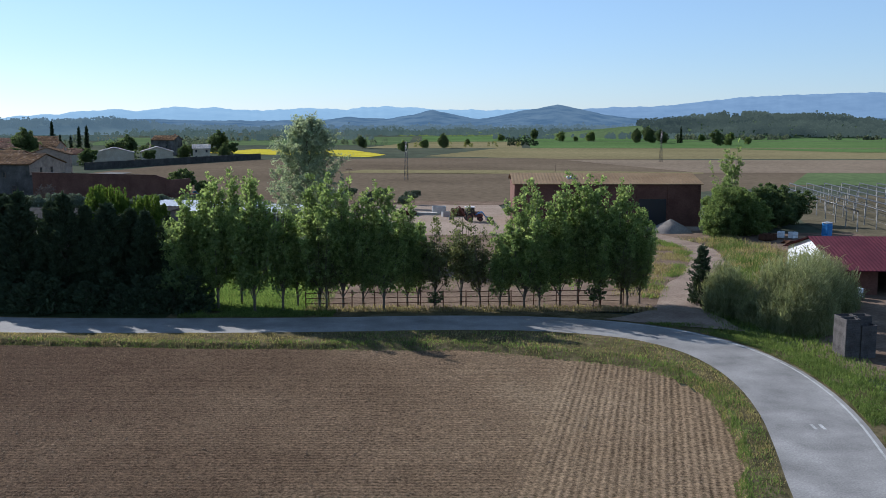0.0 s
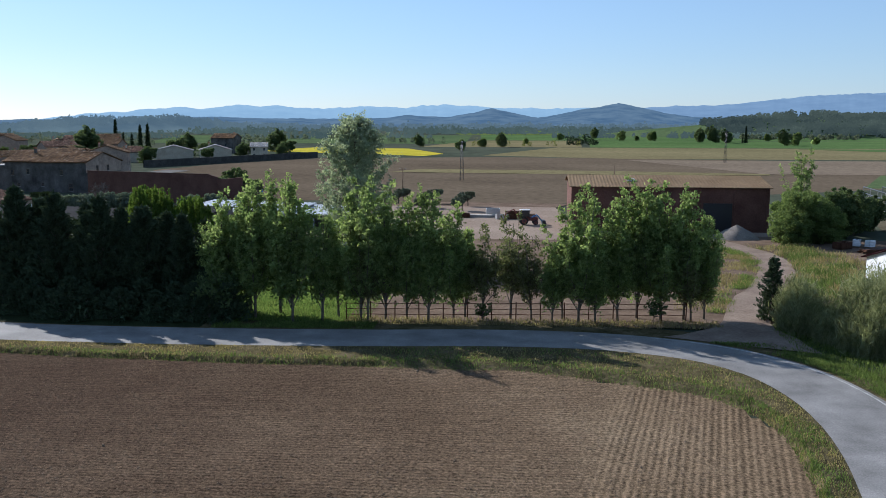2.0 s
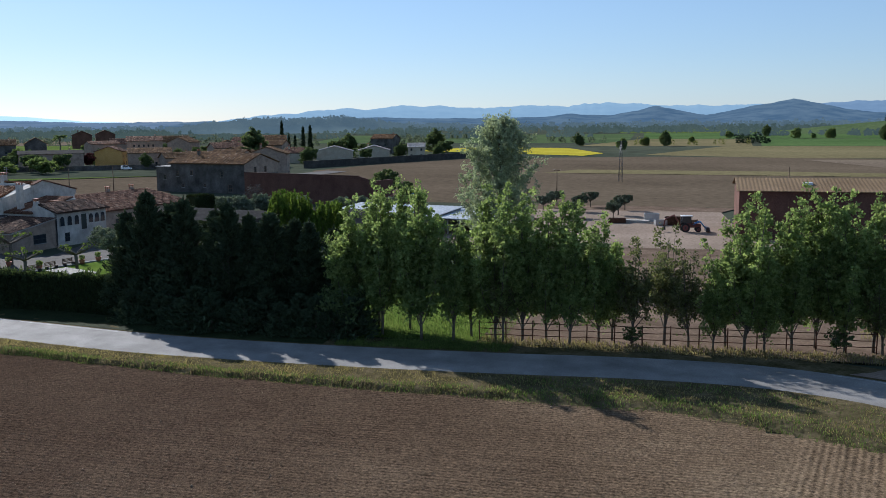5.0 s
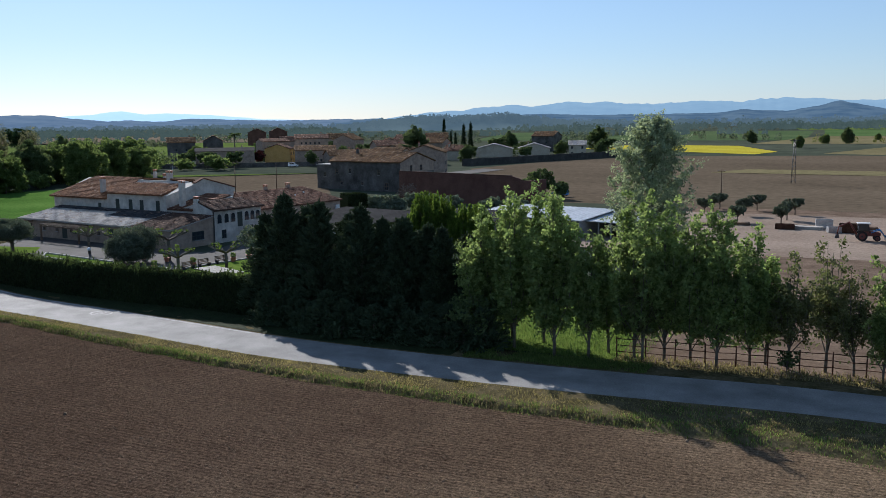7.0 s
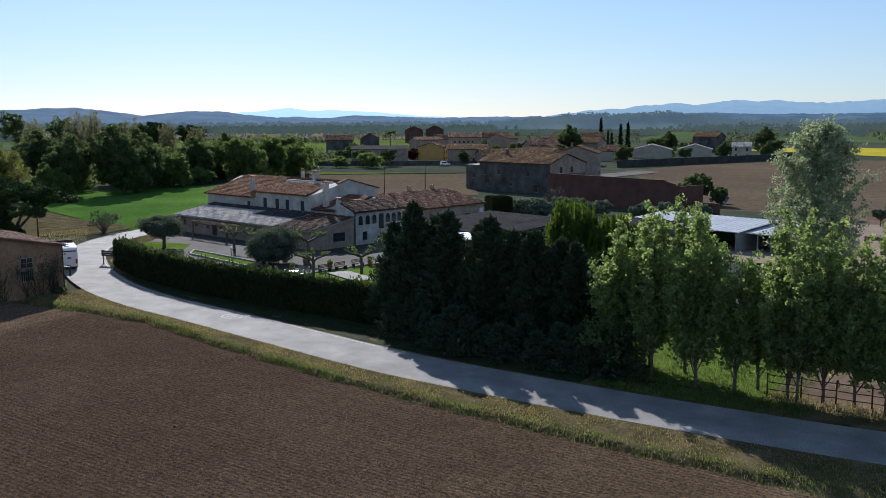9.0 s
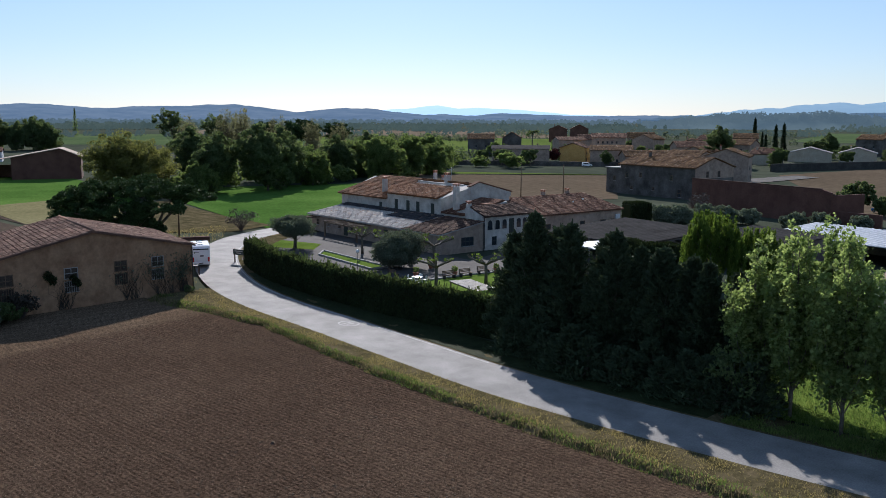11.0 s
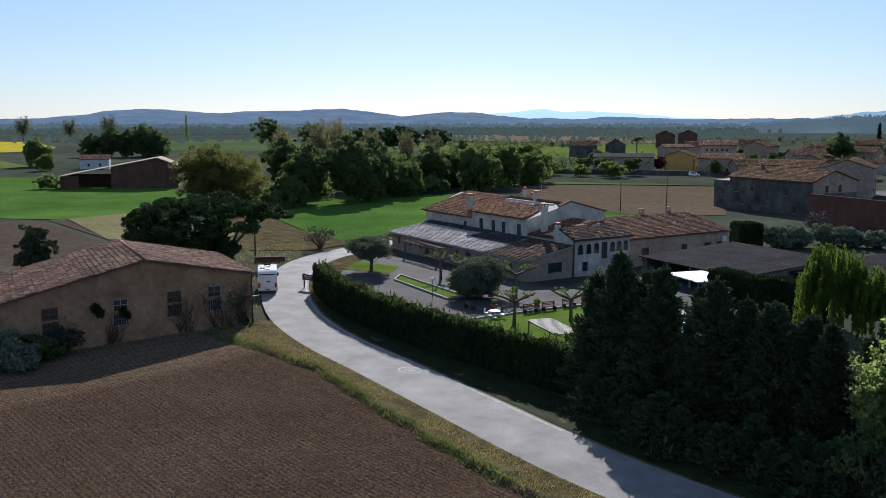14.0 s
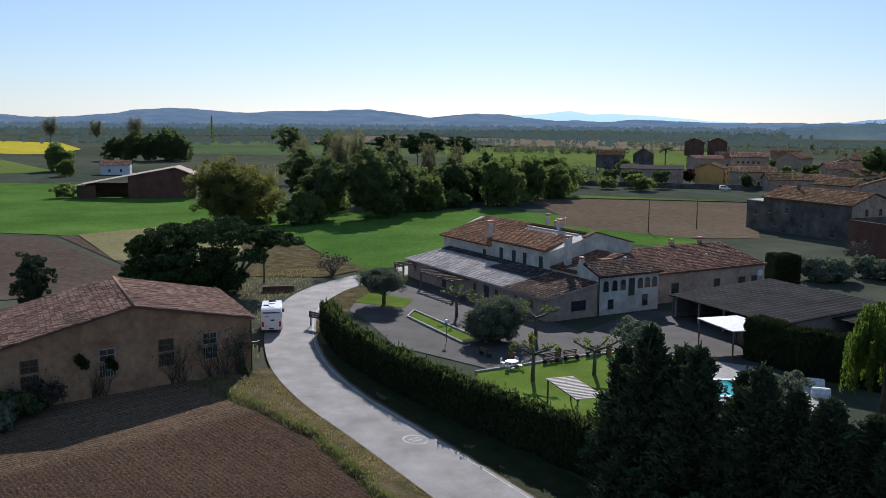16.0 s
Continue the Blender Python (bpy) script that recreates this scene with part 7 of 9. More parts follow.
def awning():
    t = thing("awning", (-64.2, 127.2, 0), -22, "white flat canopy on posts beside the pool", "canopy")
    part("canopy", boxbm(-3.4, 3.4, -2.6, 2.6, 2.75, 2.87, bevel=0.03), M_OFFWHITE, t)
    for x in (-3.2, 3.2):
        for y in (-2.4, 2.4):
            part("post", boxbm(x - 0.06, x + 0.06, y - 0.06, y + 0.06, -0.3, 2.748), M_WOOD, t)
    part("back_wall", boxbm(-3.4, 3.4, 2.45, 2.6, -0.3, 2.4), M_WOOD, t)


awning()


# ----- the stone house with its long brick wall -----
def stone_house():
    t = thing("stone_house", (-102.5, 226.3, 0), -13, "tall old grey stone house with a brown tiled roof", "house")
    part("wall", boxbm(-24.5, 0, 0, 14.2, -0.4, 7.3), M_STONE, t)
    part("side_block", boxbm(-30.0, -24.51, 0.4, 11.0, -0.4, 6.2), M_STONE, t)
    part("flat_roof", boxbm(-30.2, -24.52, 0.2, 11.2, 6.2, 6.42), M_CONCRETE, t)
    q = ((-25.0, -0.4, 7.2), (0.4, -0.4, 7.2), (-25.0, 6.6, 9.7), (0.4, 6.6, 9.7))
    q2 = ((0.4, 14.6, 7.2), (-25.0, 14.6, 7.2), (0.4, 6.6, 9.7), (-25.0, 6.6, 9.7))
    bm = bmesh.new()
    prism(bm, [(0.1, 4.8), (14.1, 4.8), (14.1, 7.3), (6.6, 9.62), (0.1, 7.3)], "x", -24.4, 0.06)
    part("gable", bm, M_PINKWALL, t)
    rf = roof_slab([q, q2], M_TILES_BROWN, t)
    up = lambda quad: tuple((p[0], p[1], p[2] + 0.13) for p in quad)
    tile_part([up(q), up(q2)], M_TILES_BROWN, rf, 0.4, 0.7, 41)
    chimney(t, -19.0, 5.0, 7.5, 10.7, M_STONE, 0.6)
    for x, z, w, h in ((-27.0, 3.0, 0.8, 1.2), (-22.2, 3.9, 0.9, 1.3), (-17.4, 4.2, 0.8, 1.3), (-13.0, 1.2, 0.7, 0.9), (-7.2, 4.0, 0.8, 1.3), (-4.6, 0.2, 1.2, 1.8), (-20.4, 1.0, 0.8, 0.9)):
        window(t, "S", x, z, w, h, -0.4 if x < -24.5 else 0.0, M_WOOD, 2)
    for y in (4.4, 8.6):
        window(t, "E", y, 5.0, 0.9, 1.5, 0.06, M_WOOD, 2)
    w = thing("brick_wall", (-77.0, 203.4, 0), -19, "long windowless red-brown brick wall of a warehouse", "building")
    bm = bmesh.new()
    prism(bm, [(-18.0, -0.4), (18.0, -0.4), (18.0, 5.75), (15.6, 6.25), (-18.0, 6.25)], "y", -0.2, 0.2)
    part("wall", bm, M_BRICKRED, w)
    part("side_wall", boxbm(17.7, 18.0, 0.2, 9, -0.4, 5.2), M_BRICKRED, w)
    part("side_wall", boxbm(-18.0, -17.7, 0.2, 9, -0.4, 5.2), M_BRICKRED, w)
    part("coping", boxbm(-18.05, 15.6, -0.3, 0.3, 6.25, 6.37), M_TILES_DARK, w)
    bm = bmesh.new()
    prism(bm, [(0.21, 5.3), (9.3, 4.2), (9.3, 4.4), (0.21, 5.5)], "x", -17.69, 17.69)
    part("roof", bm, M_TILES_DARK, w)
    v = thing("brick_wall", (-56.5, 197.5, 0), -12, "low brick garden wall beside the warehouse", "wall")
    part("wall", boxbm(-3.6, 6.0, -0.2, 0.2, -0.4, 2.4), M_BRICKRED, v)


stone_house()


# ----- the long brick shed in the yard -----
def yard_shed():
    t = thing("brick_shed", (28.2, 163.0, 0), -1.5, "long dark red brick shed with a rusty sheet roof", "shed")
    part("wall", boxbm(-15.8, 15.8, -8.0, 8.0, -0.3, 7.2), M_BRICKRED, t)
    for k in range(7):
        x = -15.6 + 31.2 * k / 6
        part("pilaster", boxbm(x - 0.2, x + 0.2, -8.14, -8.005, -0.3, 7.1), M_BRICKRED, t)
    bm = bmesh.new()
    prism(bm, [(-8.0, 7.2), (8.0, 7.2), (0, 8.5)], "x", -15.78, 15.78)
    part("gable", bm, M_BRICKRED, t)
    corrugated(((-16.2, -8.5, 7.15), (16.2, -8.5, 7.15), (-16.2, 0, 8.6), (16.2, 0, 8.6)), M_SHEETROOF, t, 0.55, 0.035)
    corrugated(((16.2, 8.5, 7.15), (-16.2, 8.5, 7.15), (16.2, 0, 8.6), (-16.2, 0, 8.6)), M_SHEETROOF, t, 0.55, 0.035)
    # solid black panel on the closed wall paints the darkness of an opening
    part("door", boxbm(5.0, 10.0, -8.06, -8.003, -0.1, 4.6), M_BLACK, t, "black panel in place of the shaded open doorway")
    part("skylight", boxbm(-6.5, -5.2, -4.6, -2.6, 7.7, 8.2), M_LIGHTROOF, t)


yard_shed()


# ----- the brick shed in the green field -----
def field_shed():
    t = thing("field_shed", (-289.0, 150.0, 0), 62, "brick farm shed with a pinkish sheet roof and an open bay", "shed")
    part("wall", boxbm(-6.0, 14.0, -7.0, 7.0, -0.3, 6.6), M_BRICKRED, t)
    bm = bmesh.new()
    prism(bm, [(-6.0, 6.6), (14.0, 6.6), (8.0, 9.0)], "y", -6.98, 6.98)
    part("gable", bm, M_BRICKRED, t)
    m = M_TERRACOTTA
    roof_slab([((-21.4, -7.5, 3.6), (-21.4, 7.5, 3.6), (8.0, -7.5, 9.15), (8.0, 7.5, 9.15)), ((14.5, 7.5, 6.6), (14.5, -7.5, 6.6), (8.0, 7.5, 9.15), (8.0, -7.5, 9.15))], M_PINKWALL, t, 0.18)
    for y in (-6.6, 6.6):
        part("post", boxbm(-20.9, -20.4, y - 0.25, y + 0.25, -0.3, 3.75), M_BRICKRED, t)
    part("back_wall", boxbm(-20.6, -6.01, 6.2, 6.5, -0.3, 3.8), M_BRICKRED, t)
    part("front_wall", boxbm(-20.4, -15.6, -6.5, -6.2, -0.3, 3.8), M_BRICKRED, t)


field_shed()

M_DARKSTONE = mottled("dark_stone_wall", (0.045, 0.045, 0.04), (0.10, 0.095, 0.085), 0.3, 3.0, 0.95, 0.4, 0.04)
# ----- the village -----
SQ = [("S", -2.4, 1.0, 0.9, 1.2), ("S", 2.4, 1.0, 0.9, 1.2), ("E", 0, 1.2, 0.9, 1.2)]
SQ2 = SQ + [("S", -2.4, 3.8, 0.9, 1.2), ("S", 2.4, 3.8, 0.9, 1.2), ("E", 0, 3.9, 0.9, 1.2), ("E", 2.2, 3.9, 0.9, 1.2)]

SQ3 = SQ2 + [("S", x, 7.6, 0.8, 1.0) for x in (-4.5, -2.5, -0.5, 1.5, 3.5)]


def village():
    """Far houses: plan place, turn, width, depth, eave, ridge, wall, tiles, windows."""
    rows = [
        ("yellow_house", -224, 352, 112, 10, 11, 6.4, 8.3, M_YELLOWWALL, M_TILES, SQ2, "yellow plastered village house with a tiled roof"),
        ("village_house", -226, 381, 32, 15, 11, 10.2, 12.0, M_PINKWALL, M_TILES, SQ3, "tall buff village house with a row of small windows"),
        ("village_house", -206, 352, 32, 17, 10, 5.9, 7.7, M_PINKWALL, M_TILES_BROWN, SQ, "buff village house with a brown roof"),
        ("flat_house", -241, 336, 38, 24, 14, 6.0, 7.2, M_PINKWALL, M_GREYROOF, SQ, "wide village house with a flat grey roof"),
        ("village_house", -247, 380, 35, 13, 10, 8.8, 10, M_PINKWALL, M_TILES, SQ2, "red-roofed village house beside the yellow one"),
        ("village_house", -306, 386, 40, 14, 10, 8.2, 10.6, M_STONE, M_TILES_BROWN, SQ2, "old stone village house among trees"),
        ("village_house", -305, 410, 38, 18, 10, 8.2, 11.2, M_STONE, M_TILES_BROWN, SQ2, "old stone village house among trees"),
        ("church_house", -425, 618, 125, 14, 14, 9.6, 12.6, M_BRICKRED, M_TILES, SQ2, "tall brick gabled house above the village"),
        ("church_house", -412, 628, 125, 14, 14, 10.0, 13.2, M_BRICKRED, M_TILES, SQ2, "tall brick gabled house above the village"),
        ("village_house", -189, 345, 30, 13, 9, 4.2, 6.2, M_PINKWALL, M_TILES_BROWN, SQ, "low village house with a brown roof"),
        ("village_house", -173, 338, 22, 15, 9, 5.0, 6.8, M_PINKWALL, M_TILES_BROWN, SQ, "long low village house with a brown roof"),
        ("village_house", -124, 288, 20, 13.5, 13, 7.8, 10.0, M_PINKWALL, M_TILES_BROWN, SQ2, "village house behind the old stone house"),
        ("village_house", -143, 300, 20, 12, 11, 6.6, 8.6, M_PINKWALL, M_TILES_BROWN, SQ2, "village house behind the old stone house"),
        ("village_house", -162, 402, 113, 9, 11, 4.2, 6.6, M_CREAM, M_TILES, SQ, "white village house with an arched front"),
        ("white_house", -158, 440, 110, 13, 18, 3.7, 6.1, M_CREAM, M_TILES_GREY, SQ, "low white bungalow with a pale roof"),
        ("white_house", -139, 445, 108, 12, 15, 4.0, 6.3, M_CREAM, M_TILES_GREY, SQ, "low white bungalow with a pale roof"),
        ("white_house", -117, 444, 14, 8, 8, 5.6, 7.4, M_CREAM, M_TILES_GREY, SQ2, "small white two-storey house"),
        ("village_house", -158, 525, 17, 26, 12, 8.2, 10.6, M_STONE, M_TILES_BROWN, SQ2, "long old stone village house among trees"),
        ("village_house", -231, 424, 30, 19, 11, 8.6, 11, M_PINKWALL, M_TILES_BROWN, SQ2, "brown-roofed village house among others"),
        ("village_house", -191, 390, 27, 17, 11, 6.8, 9, M_PINKWALL, M_TILES, SQ2, "red-brown village house among others"),
        ("village_house", -228, 526, 24, 21, 11, 7.6, 10.2, M_STONE, M_TILES_BROWN, SQ2, "old stone village house at the village edge"),
        ("village_house", -203, 415, 28, 14, 10, 7.4, 9.6, M_PINKWALL, M_TILES_BROWN, SQ2, "brown-roofed village house among others"),
        ("village_house", -212, 455, 26, 17, 11, 8.0, 10.4, M_STONE, M_TILES, SQ2, "red-roofed village house among others"),
        ("village_house", -176, 372, 24, 13, 10, 5.6, 7.6, M_PINKWALL, M_TILES_BROWN, SQ, "brown-roofed village house among others"),
        ("village_house", -262, 420, 34, 15, 10, 8.0, 10.4, M_PINKWALL, M_TILES, SQ2, "red-roofed village house among others"),
        ("village_house", -252, 452, 30, 16, 10, 8.6, 11.2, M_PINKWALL, M_TILES_BROWN, SQ2, "brown-roofed village house among others"),
        ("village_house", -158, 362, 20, 12, 10, 5.4, 7.4, M_STONE, M_TILES_BROWN, SQ, "low stone village house with a brown roof"),
        ("village_house", -186, 430, 24, 14, 10, 7.0, 9.2, M_PINKWALL, M_TILES_BROWN, SQ2, "brown-roofed village house among others"),
        ("white_house", -409, 181, 64, 12, 9, 4, 5.6, M_OFFWHITE, M_TILES, SQ, "white farmhouse far behind the field shed"),
    ]
    for i, (nm, x, y, tn, w, d, e, r, mw, mt, wins, lab) in enumerate(rows):
        if nm == "village_house" and i > 3:
            tn, w = tn + (0, 90, -24, 66, 18)[i % 5], min(w, 13.5)
        flat = mt is M_GREYROOF
        gable_house(nm, (x, y), tn, w, d, e, r, mw, mt, lab, "house", wins, [(w * 0.3, d * 0.2, r + 0.9)] if i % 2 else [], 0.4, 0.5, 0.9, "village houses", seed=60 + 2 * i, plain_roof=mt if flat else None, m_win=M_SHUTTER)


village()
wl_ = thing("garden_wall", (-138, 352, 0), 67, "long dark garden wall in front of the white houses", "wall")
part("wall", boxbm(0, 118, -0.25, 0.25, -0.4, 2.6), M_DARKSTONE, wl_)
wl2 = thing("garden_wall", (-226, 322, 0), 33, "dark low garden wall at the edge of the village", "wall")
part("wall", boxbm(-30, 40, -0.2, 0.2, -0.4, 1.6), M_STONE, wl2)
patch("pavement", [(-132, 268), (-120, 262), (-112, 330), (-122, 335)], -0.1, M_GRAVEL, "pale street in front of the village houses", "street")
patch("pavement", [(-170, 301), (-122, 243), (-117, 245), (-163, 306)], -0.12, M_CONCRETE, "pale lane beside the tilled field", "street")

# ---------- the motorhome on the road ----------
def cyl(r, x0, x1, sides=20, axis="y", at=(0, 0, 0)):
    bm = bmesh.new()
    lo = x0 if axis == "y" else x0
    pts = [(at[0], x0, at[2]), (at[0], x1, at[2])] if axis == "y" else [(at[0], at[1], x0), (at[0], at[1], x1)]
    tube(bm, pts, r, sides)
    return bm


def wheel(parent, x, y, z, r, m_rim=None):
    s = 1 if y > 0 else -1
    w = new("wheel")
    w.parent = parent
    w.matrix_basis = pose(x, y, z)
    part("tyre", cyl(r, -0.11, 0.11, 22), M_RUBBER, w)
    part("rim", cyl(r * 0.62, s * 0.108, s * 0.122, 16), m_rim or M_GALV, w)
    part("hub", cyl(r * 0.2, s * 0.12, s * 0.14, 10), M_DARKMETAL, w)
    return w


def motorhome(x, y, turn):
    t = thing("motorhome", (x, y, 0), turn, "white motorhome with dark curved stripes driving on the road", "motorhome")
    hw = 1.14
    bm = bmesh.new()
    prism(bm, [(-3.62, 0.50), (-3.55, 0.42), (1.25, 0.42), (1.25, 2.02), (2.0, 2.12), (2.22, 2.3), (1.95, 2.52), (1.15, 2.84), (-3.3, 2.86), (-3.62, 2.74), (-3.74, 2.45), (-3.74, 0.95)], "y", -hw, hw)
    bmesh.ops.bevel(bm, geom=[e for e in bm.edges if abs(e.verts[0].co.y) > 1.1 and abs(e.verts[1].co.y) > 1.1 and e.verts[0].co.y * e.verts[1].co.y > 0], offset=0.05, segments=2, affect="EDGES")
    body = part("body", bm, M_WHITE, t)
    bm = bmesh.new()
    prism(bm, [(1.2, 0.32), (2.95, 0.30), (3.08, 0.5), (3.10, 0.82), (2.98, 1.04), (2.52, 1.2), (1.78, 2.05), (1.2, 2.08)], "y", -1.0, 1.0)
    bmesh.ops.bevel(bm, geom=[e for e in bm.edges if e.verts[0].co.y * e.verts[1].co.y > 0], offset=0.06, segments=2, affect="EDGES")
    cab = part("cab", bm, M_WHITE, t)
    bm = bmesh.new()
    prism(bm, [(2.50, 1.24), (2.56, 1.24), (1.90, 2.00), (1.84, 2.00)], "y", -0.86, 0.86)
    part("windscreen", bm, M_GLASS, cab)
    part("grille", boxbm(3.06, 3.125, -0.6, 0.6, 0.48, 0.72), M_BLACK, cab)
    part("bumper", boxbm(2.9, 3.16, -0.98, 0.98, 0.26, 0.46, bevel=0.05), M_OFFWHITE, cab)
    for s in (-1, 1):
        part("headlight", boxbm(2.86, 3.06, s * 0.9 - 0.12, s * 0.9 + 0.12, 0.78, 1.02, bevel=0.04), M_GLASS, cab)
        bm = bmesh.new()
        prism(bm, [(1.42, 1.18), (2.32, 1.18), (1.78, 1.86), (1.42, 1.9)], "y", s * 1.0 - 0.012, s * 1.0 + 0.012)
        d = part("cab_window", bm, M_GLASS, cab)
        part("door_handle", boxbm(1.35, 1.52, s * 1.01 - 0.02, s * 1.01 + 0.02, 1.02, 1.07), M_BLACK, cab)
        part("door_line", boxbm(1.32, 1.34, s * 1.0 - 0.006, s * 1.0 + 0.006, 0.5, 1.9), M_BLACK, cab)
        bm = bmesh.new()
        box(bm, 2.2, 2.32, s * 1.22 - 0.14, s * 1.22 + 0.14, 1.2, 1.62, bevel=0.04)
        box(bm, 2.22, 2.28, s * 1.0, s * 1.12, 1.36, 1.42) if s > 0 else box(bm, 2.22, 2.28, -1.12, -1.0, 1.36, 1.42)
        part("mirror", bm, M_BLACK, cab)
        # long side window, rear side window with its dark surround
        bm = bmesh.new()
        prism(bm, [(-0.35, 1.58), (1.0, 1.58), (1.02, 2.08), (-0.75, 2.08)], "y", s * (hw + 0.004) - 0.02, s * (hw + 0.004) + 0.02)
        part("side_window", bm, M_GLASS, body)
        bm = bmesh.new()
        prism(bm, [(-2.2, 1.32), (-1.35, 1.52), (-1.7, 2.32), (-3.35, 2.34), (-3.35, 1.68)], "y", s * (hw + 0.002) - 0.012, s * (hw + 0.002) + 0.012)
        part("dark_panel", bm, M_STRIPE, body)
        part("side_window", boxbm(-3.15, -1.95, s * (hw + 0.012) - 0.02, s * (hw + 0.012) + 0.02, 1.72, 2.24, bevel=0.015), M_GLASS, body)
        # curved stripe from the cab to the rear window
        bm = bmesh.new()
        cur = [(1.1, 1.22, 0.05), (0.4, 1.18, 0.09), (-0.4, 1.2, 0.12), (-1.1, 1.32, 0.13), (-1.8, 1.5, 0.12)]
        loop = [(px, pz - pw) for px, pz, pw in cur] + [(px, pz + pw * 0.4) for px, pz, pw in reversed(cur)]
        prism(bm, loop, "y", s * (hw + 0.001) - 0.008, s * (hw + 0.001) + 0.008)
        part("stripe", bm, M_STRIPE, body)
        bm = bmesh.new()
        prism(bm, [(0.7, 2.5), (2.1, 2.26), (2.05, 2.42), (1.15, 2.78), (0.35, 2.78)], "y", s * (hw + 0.001) - 0.01, s * (hw + 0.001) + 0.01)
        part("dark_panel", bm, M_STRIPE, body)
        # wheel arches
        for wx in (2.02, -1.78):
            yy = 1.0 if wx > 0 else hw
            bm = bmesh.new()
            prism(bm, [(wx - 0.46, 0.36), (wx + 0.46, 0.36)] + [(wx + 0.46 * math.cos(a), 0.42 + 0.44 * math.sin(a)) for a in np.linspace(0, math.pi, 9)], "y", s * yy - 0.015, s * yy + 0.015)
            part("wheel_arch", bm, M_BLACK, body)
        wheel(t, 2.02, s * 0.95, 0.345, 0.345)
        wheel(t, -1.78, s * 1.06, 0.345, 0.345)
        part("marker_lamp", boxbm(-3.5, -3.42, s * hw - 0.02, s * (hw + 0.0) + 0.02, 0.9, 1.0), M_REDLAMP, body)
        bm = bmesh.new()
        box(bm, -3.80, -3.72, s * 0.98 - 0.12, s * 0.98 + 0.12, 0.75, 1.35, bevel=0.03)
        part("tail_light", bm, M_REDLAMP, body)
    part("rear_band", boxbm(-3.765, -3.735, -0.95, 0.95, 2.30, 2.44), M_BLACK, body)
    part("rear_panel", boxbm(-3.775, -3.735, -0.82, 0.82, 1.05, 2.26, bevel=0.01), M_WHITE, body)
    part("badge", boxbm(-3.785, -3.774, -0.35, 0.1, 1.42, 1.60), M_STRIPE, body)
    part("badge", boxbm(-3.785, -3.774, 0.25, 0.7, 1.95, 2.0), M_STRIPE, body)
    bm = bmesh.new()
    box(bm, -3.86, -3.70, -1.12, 1.12, 0.42, 0.74, bevel=0.05)
    bump_ = part("rear_bumper", bm, M_WHITE, body)
    part("number_plate", boxbm(-3.875, -3.858, -0.26, 0.26, 0.52, 0.63), M_BLACK, bump_)
    # roof: hatches, panel, air vents
    for x0, x1, y0, y1, m, nm in ((0.15, 1.0, -0.4, 0.4, M_GLASS, "roof_window"), (-1.0, -0.3, -0.35, 0.35, M_OFFWHITE, "roof_hatch"), (-2.9, -2.3, -0.3, 0.3, M_GALV, "roof_hatch"), (-2.0, -1.2, 0.3, 0.9, M_DARKMETAL, "solar_panel")):
        part(nm, boxbm(x0, x1, y0, y1, 2.84, 2.95, bevel=0.02), m, body)
    part("skirt", boxbm(-3.4, 1.25, -hw + 0.02, hw - 0.02, 0.28, 0.43), M_OFFWHITE, body)
    return t


M_STRIPE = plain("dark_purple_film", (0.045, 0.03, 0.05), 0.35)
motorhome(-103.9, 92.6, 150.0)


# ---------- fence beside the road ----------
def fence():
    a, b = Vector((-13.0, 84.9)), Vector((17.4, 86.6))
    t = thing("fence", (a.x, a.y, -0.1), math.degrees(math.atan2((b - a).y, (b - a).x)), "rusty brown metal paddock fence with three rails", "fence")
    L = (b - a).length
    n = 14
    for k in range(n + 1):
        x = L * k / n
        h = 1.65 + 0.05 * ((k * 7) % 3)
        bm = bmesh.new()
        tube(bm, [(x, 0, -0.25), (x + 0.02 * ((k % 3) - 1), 0, h)], 0.055, 7)
        part("post", bm, M_RUST, t)
    for z in (0.5, 1.0, 1.5):
        for k in range(n):
            bm = bmesh.new()
            tube(bm, [(L * k / n, 0.06, z + 0.02 * ((k * 5) % 3)), (L * (k + 0.5) / n, 0.06, z - 0.015), (L * (k + 1) / n, 0.06, z + 0.02 * (((k + 1) * 5) % 3))], 0.035, 5)
            part("rail", bm, M_RUST, t)


fence()


def plastic_sheet(x, y, turn, w, d):
    t = thing("plastic_cover", (x, y, -0.15), turn, "white plastic sheet spread over a low heap", "cover", "white covers")
    bm = bmesh.new()
    prism(bm, [(-d / 2, 0), (d / 2, 0), (d * 0.32, 0.7), (0, 0.95), (-d * 0.34, 0.65)], "x", -w / 2, w / 2)
    bmesh.ops.bevel(bm, geom=list(bm.edges), offset=0.12, segments=2, affect="EDGES")
    part("sheet", bm, M_OFFWHITE, t)


plastic_sheet(-229, 238, 40, 7.0, 4.0)
plastic_sheet(-223, 230, 60, 5.0, 3.0)
place(bare_shrub(75, 4.4, 2.4, M_DARKBROAD, "dark olive half-bare shrub in front of the conifers", n=90, tuft=30), [(-24.6, 84.4, 0, 1.0)])

# ---------- poles ----------
def pole(x, y, h, label="weathered wooden pole standing in the field", arm=False):
    t = thing("utility_pole", (x, y, 0), 0, label, "pole", "poles")
    bm = bmesh.new()
    tube(bm, [(0, 0, -0.4), (0, 0, h)], [0.14, 0.09], 8)
    part("pole", bm, M_WOOD, t)
    if arm:
        part("crossarm", boxbm(-0.8, 0.8, -0.06, 0.06, h - 0.5, h - 0.38), M_WOOD, t)
        for k in (-0.7, 0, 0.7):
            part("insulator", boxbm(k - 0.05, k + 0.05, -0.05, 0.05, h - 0.379, h - 0.2), M_GALV, t)


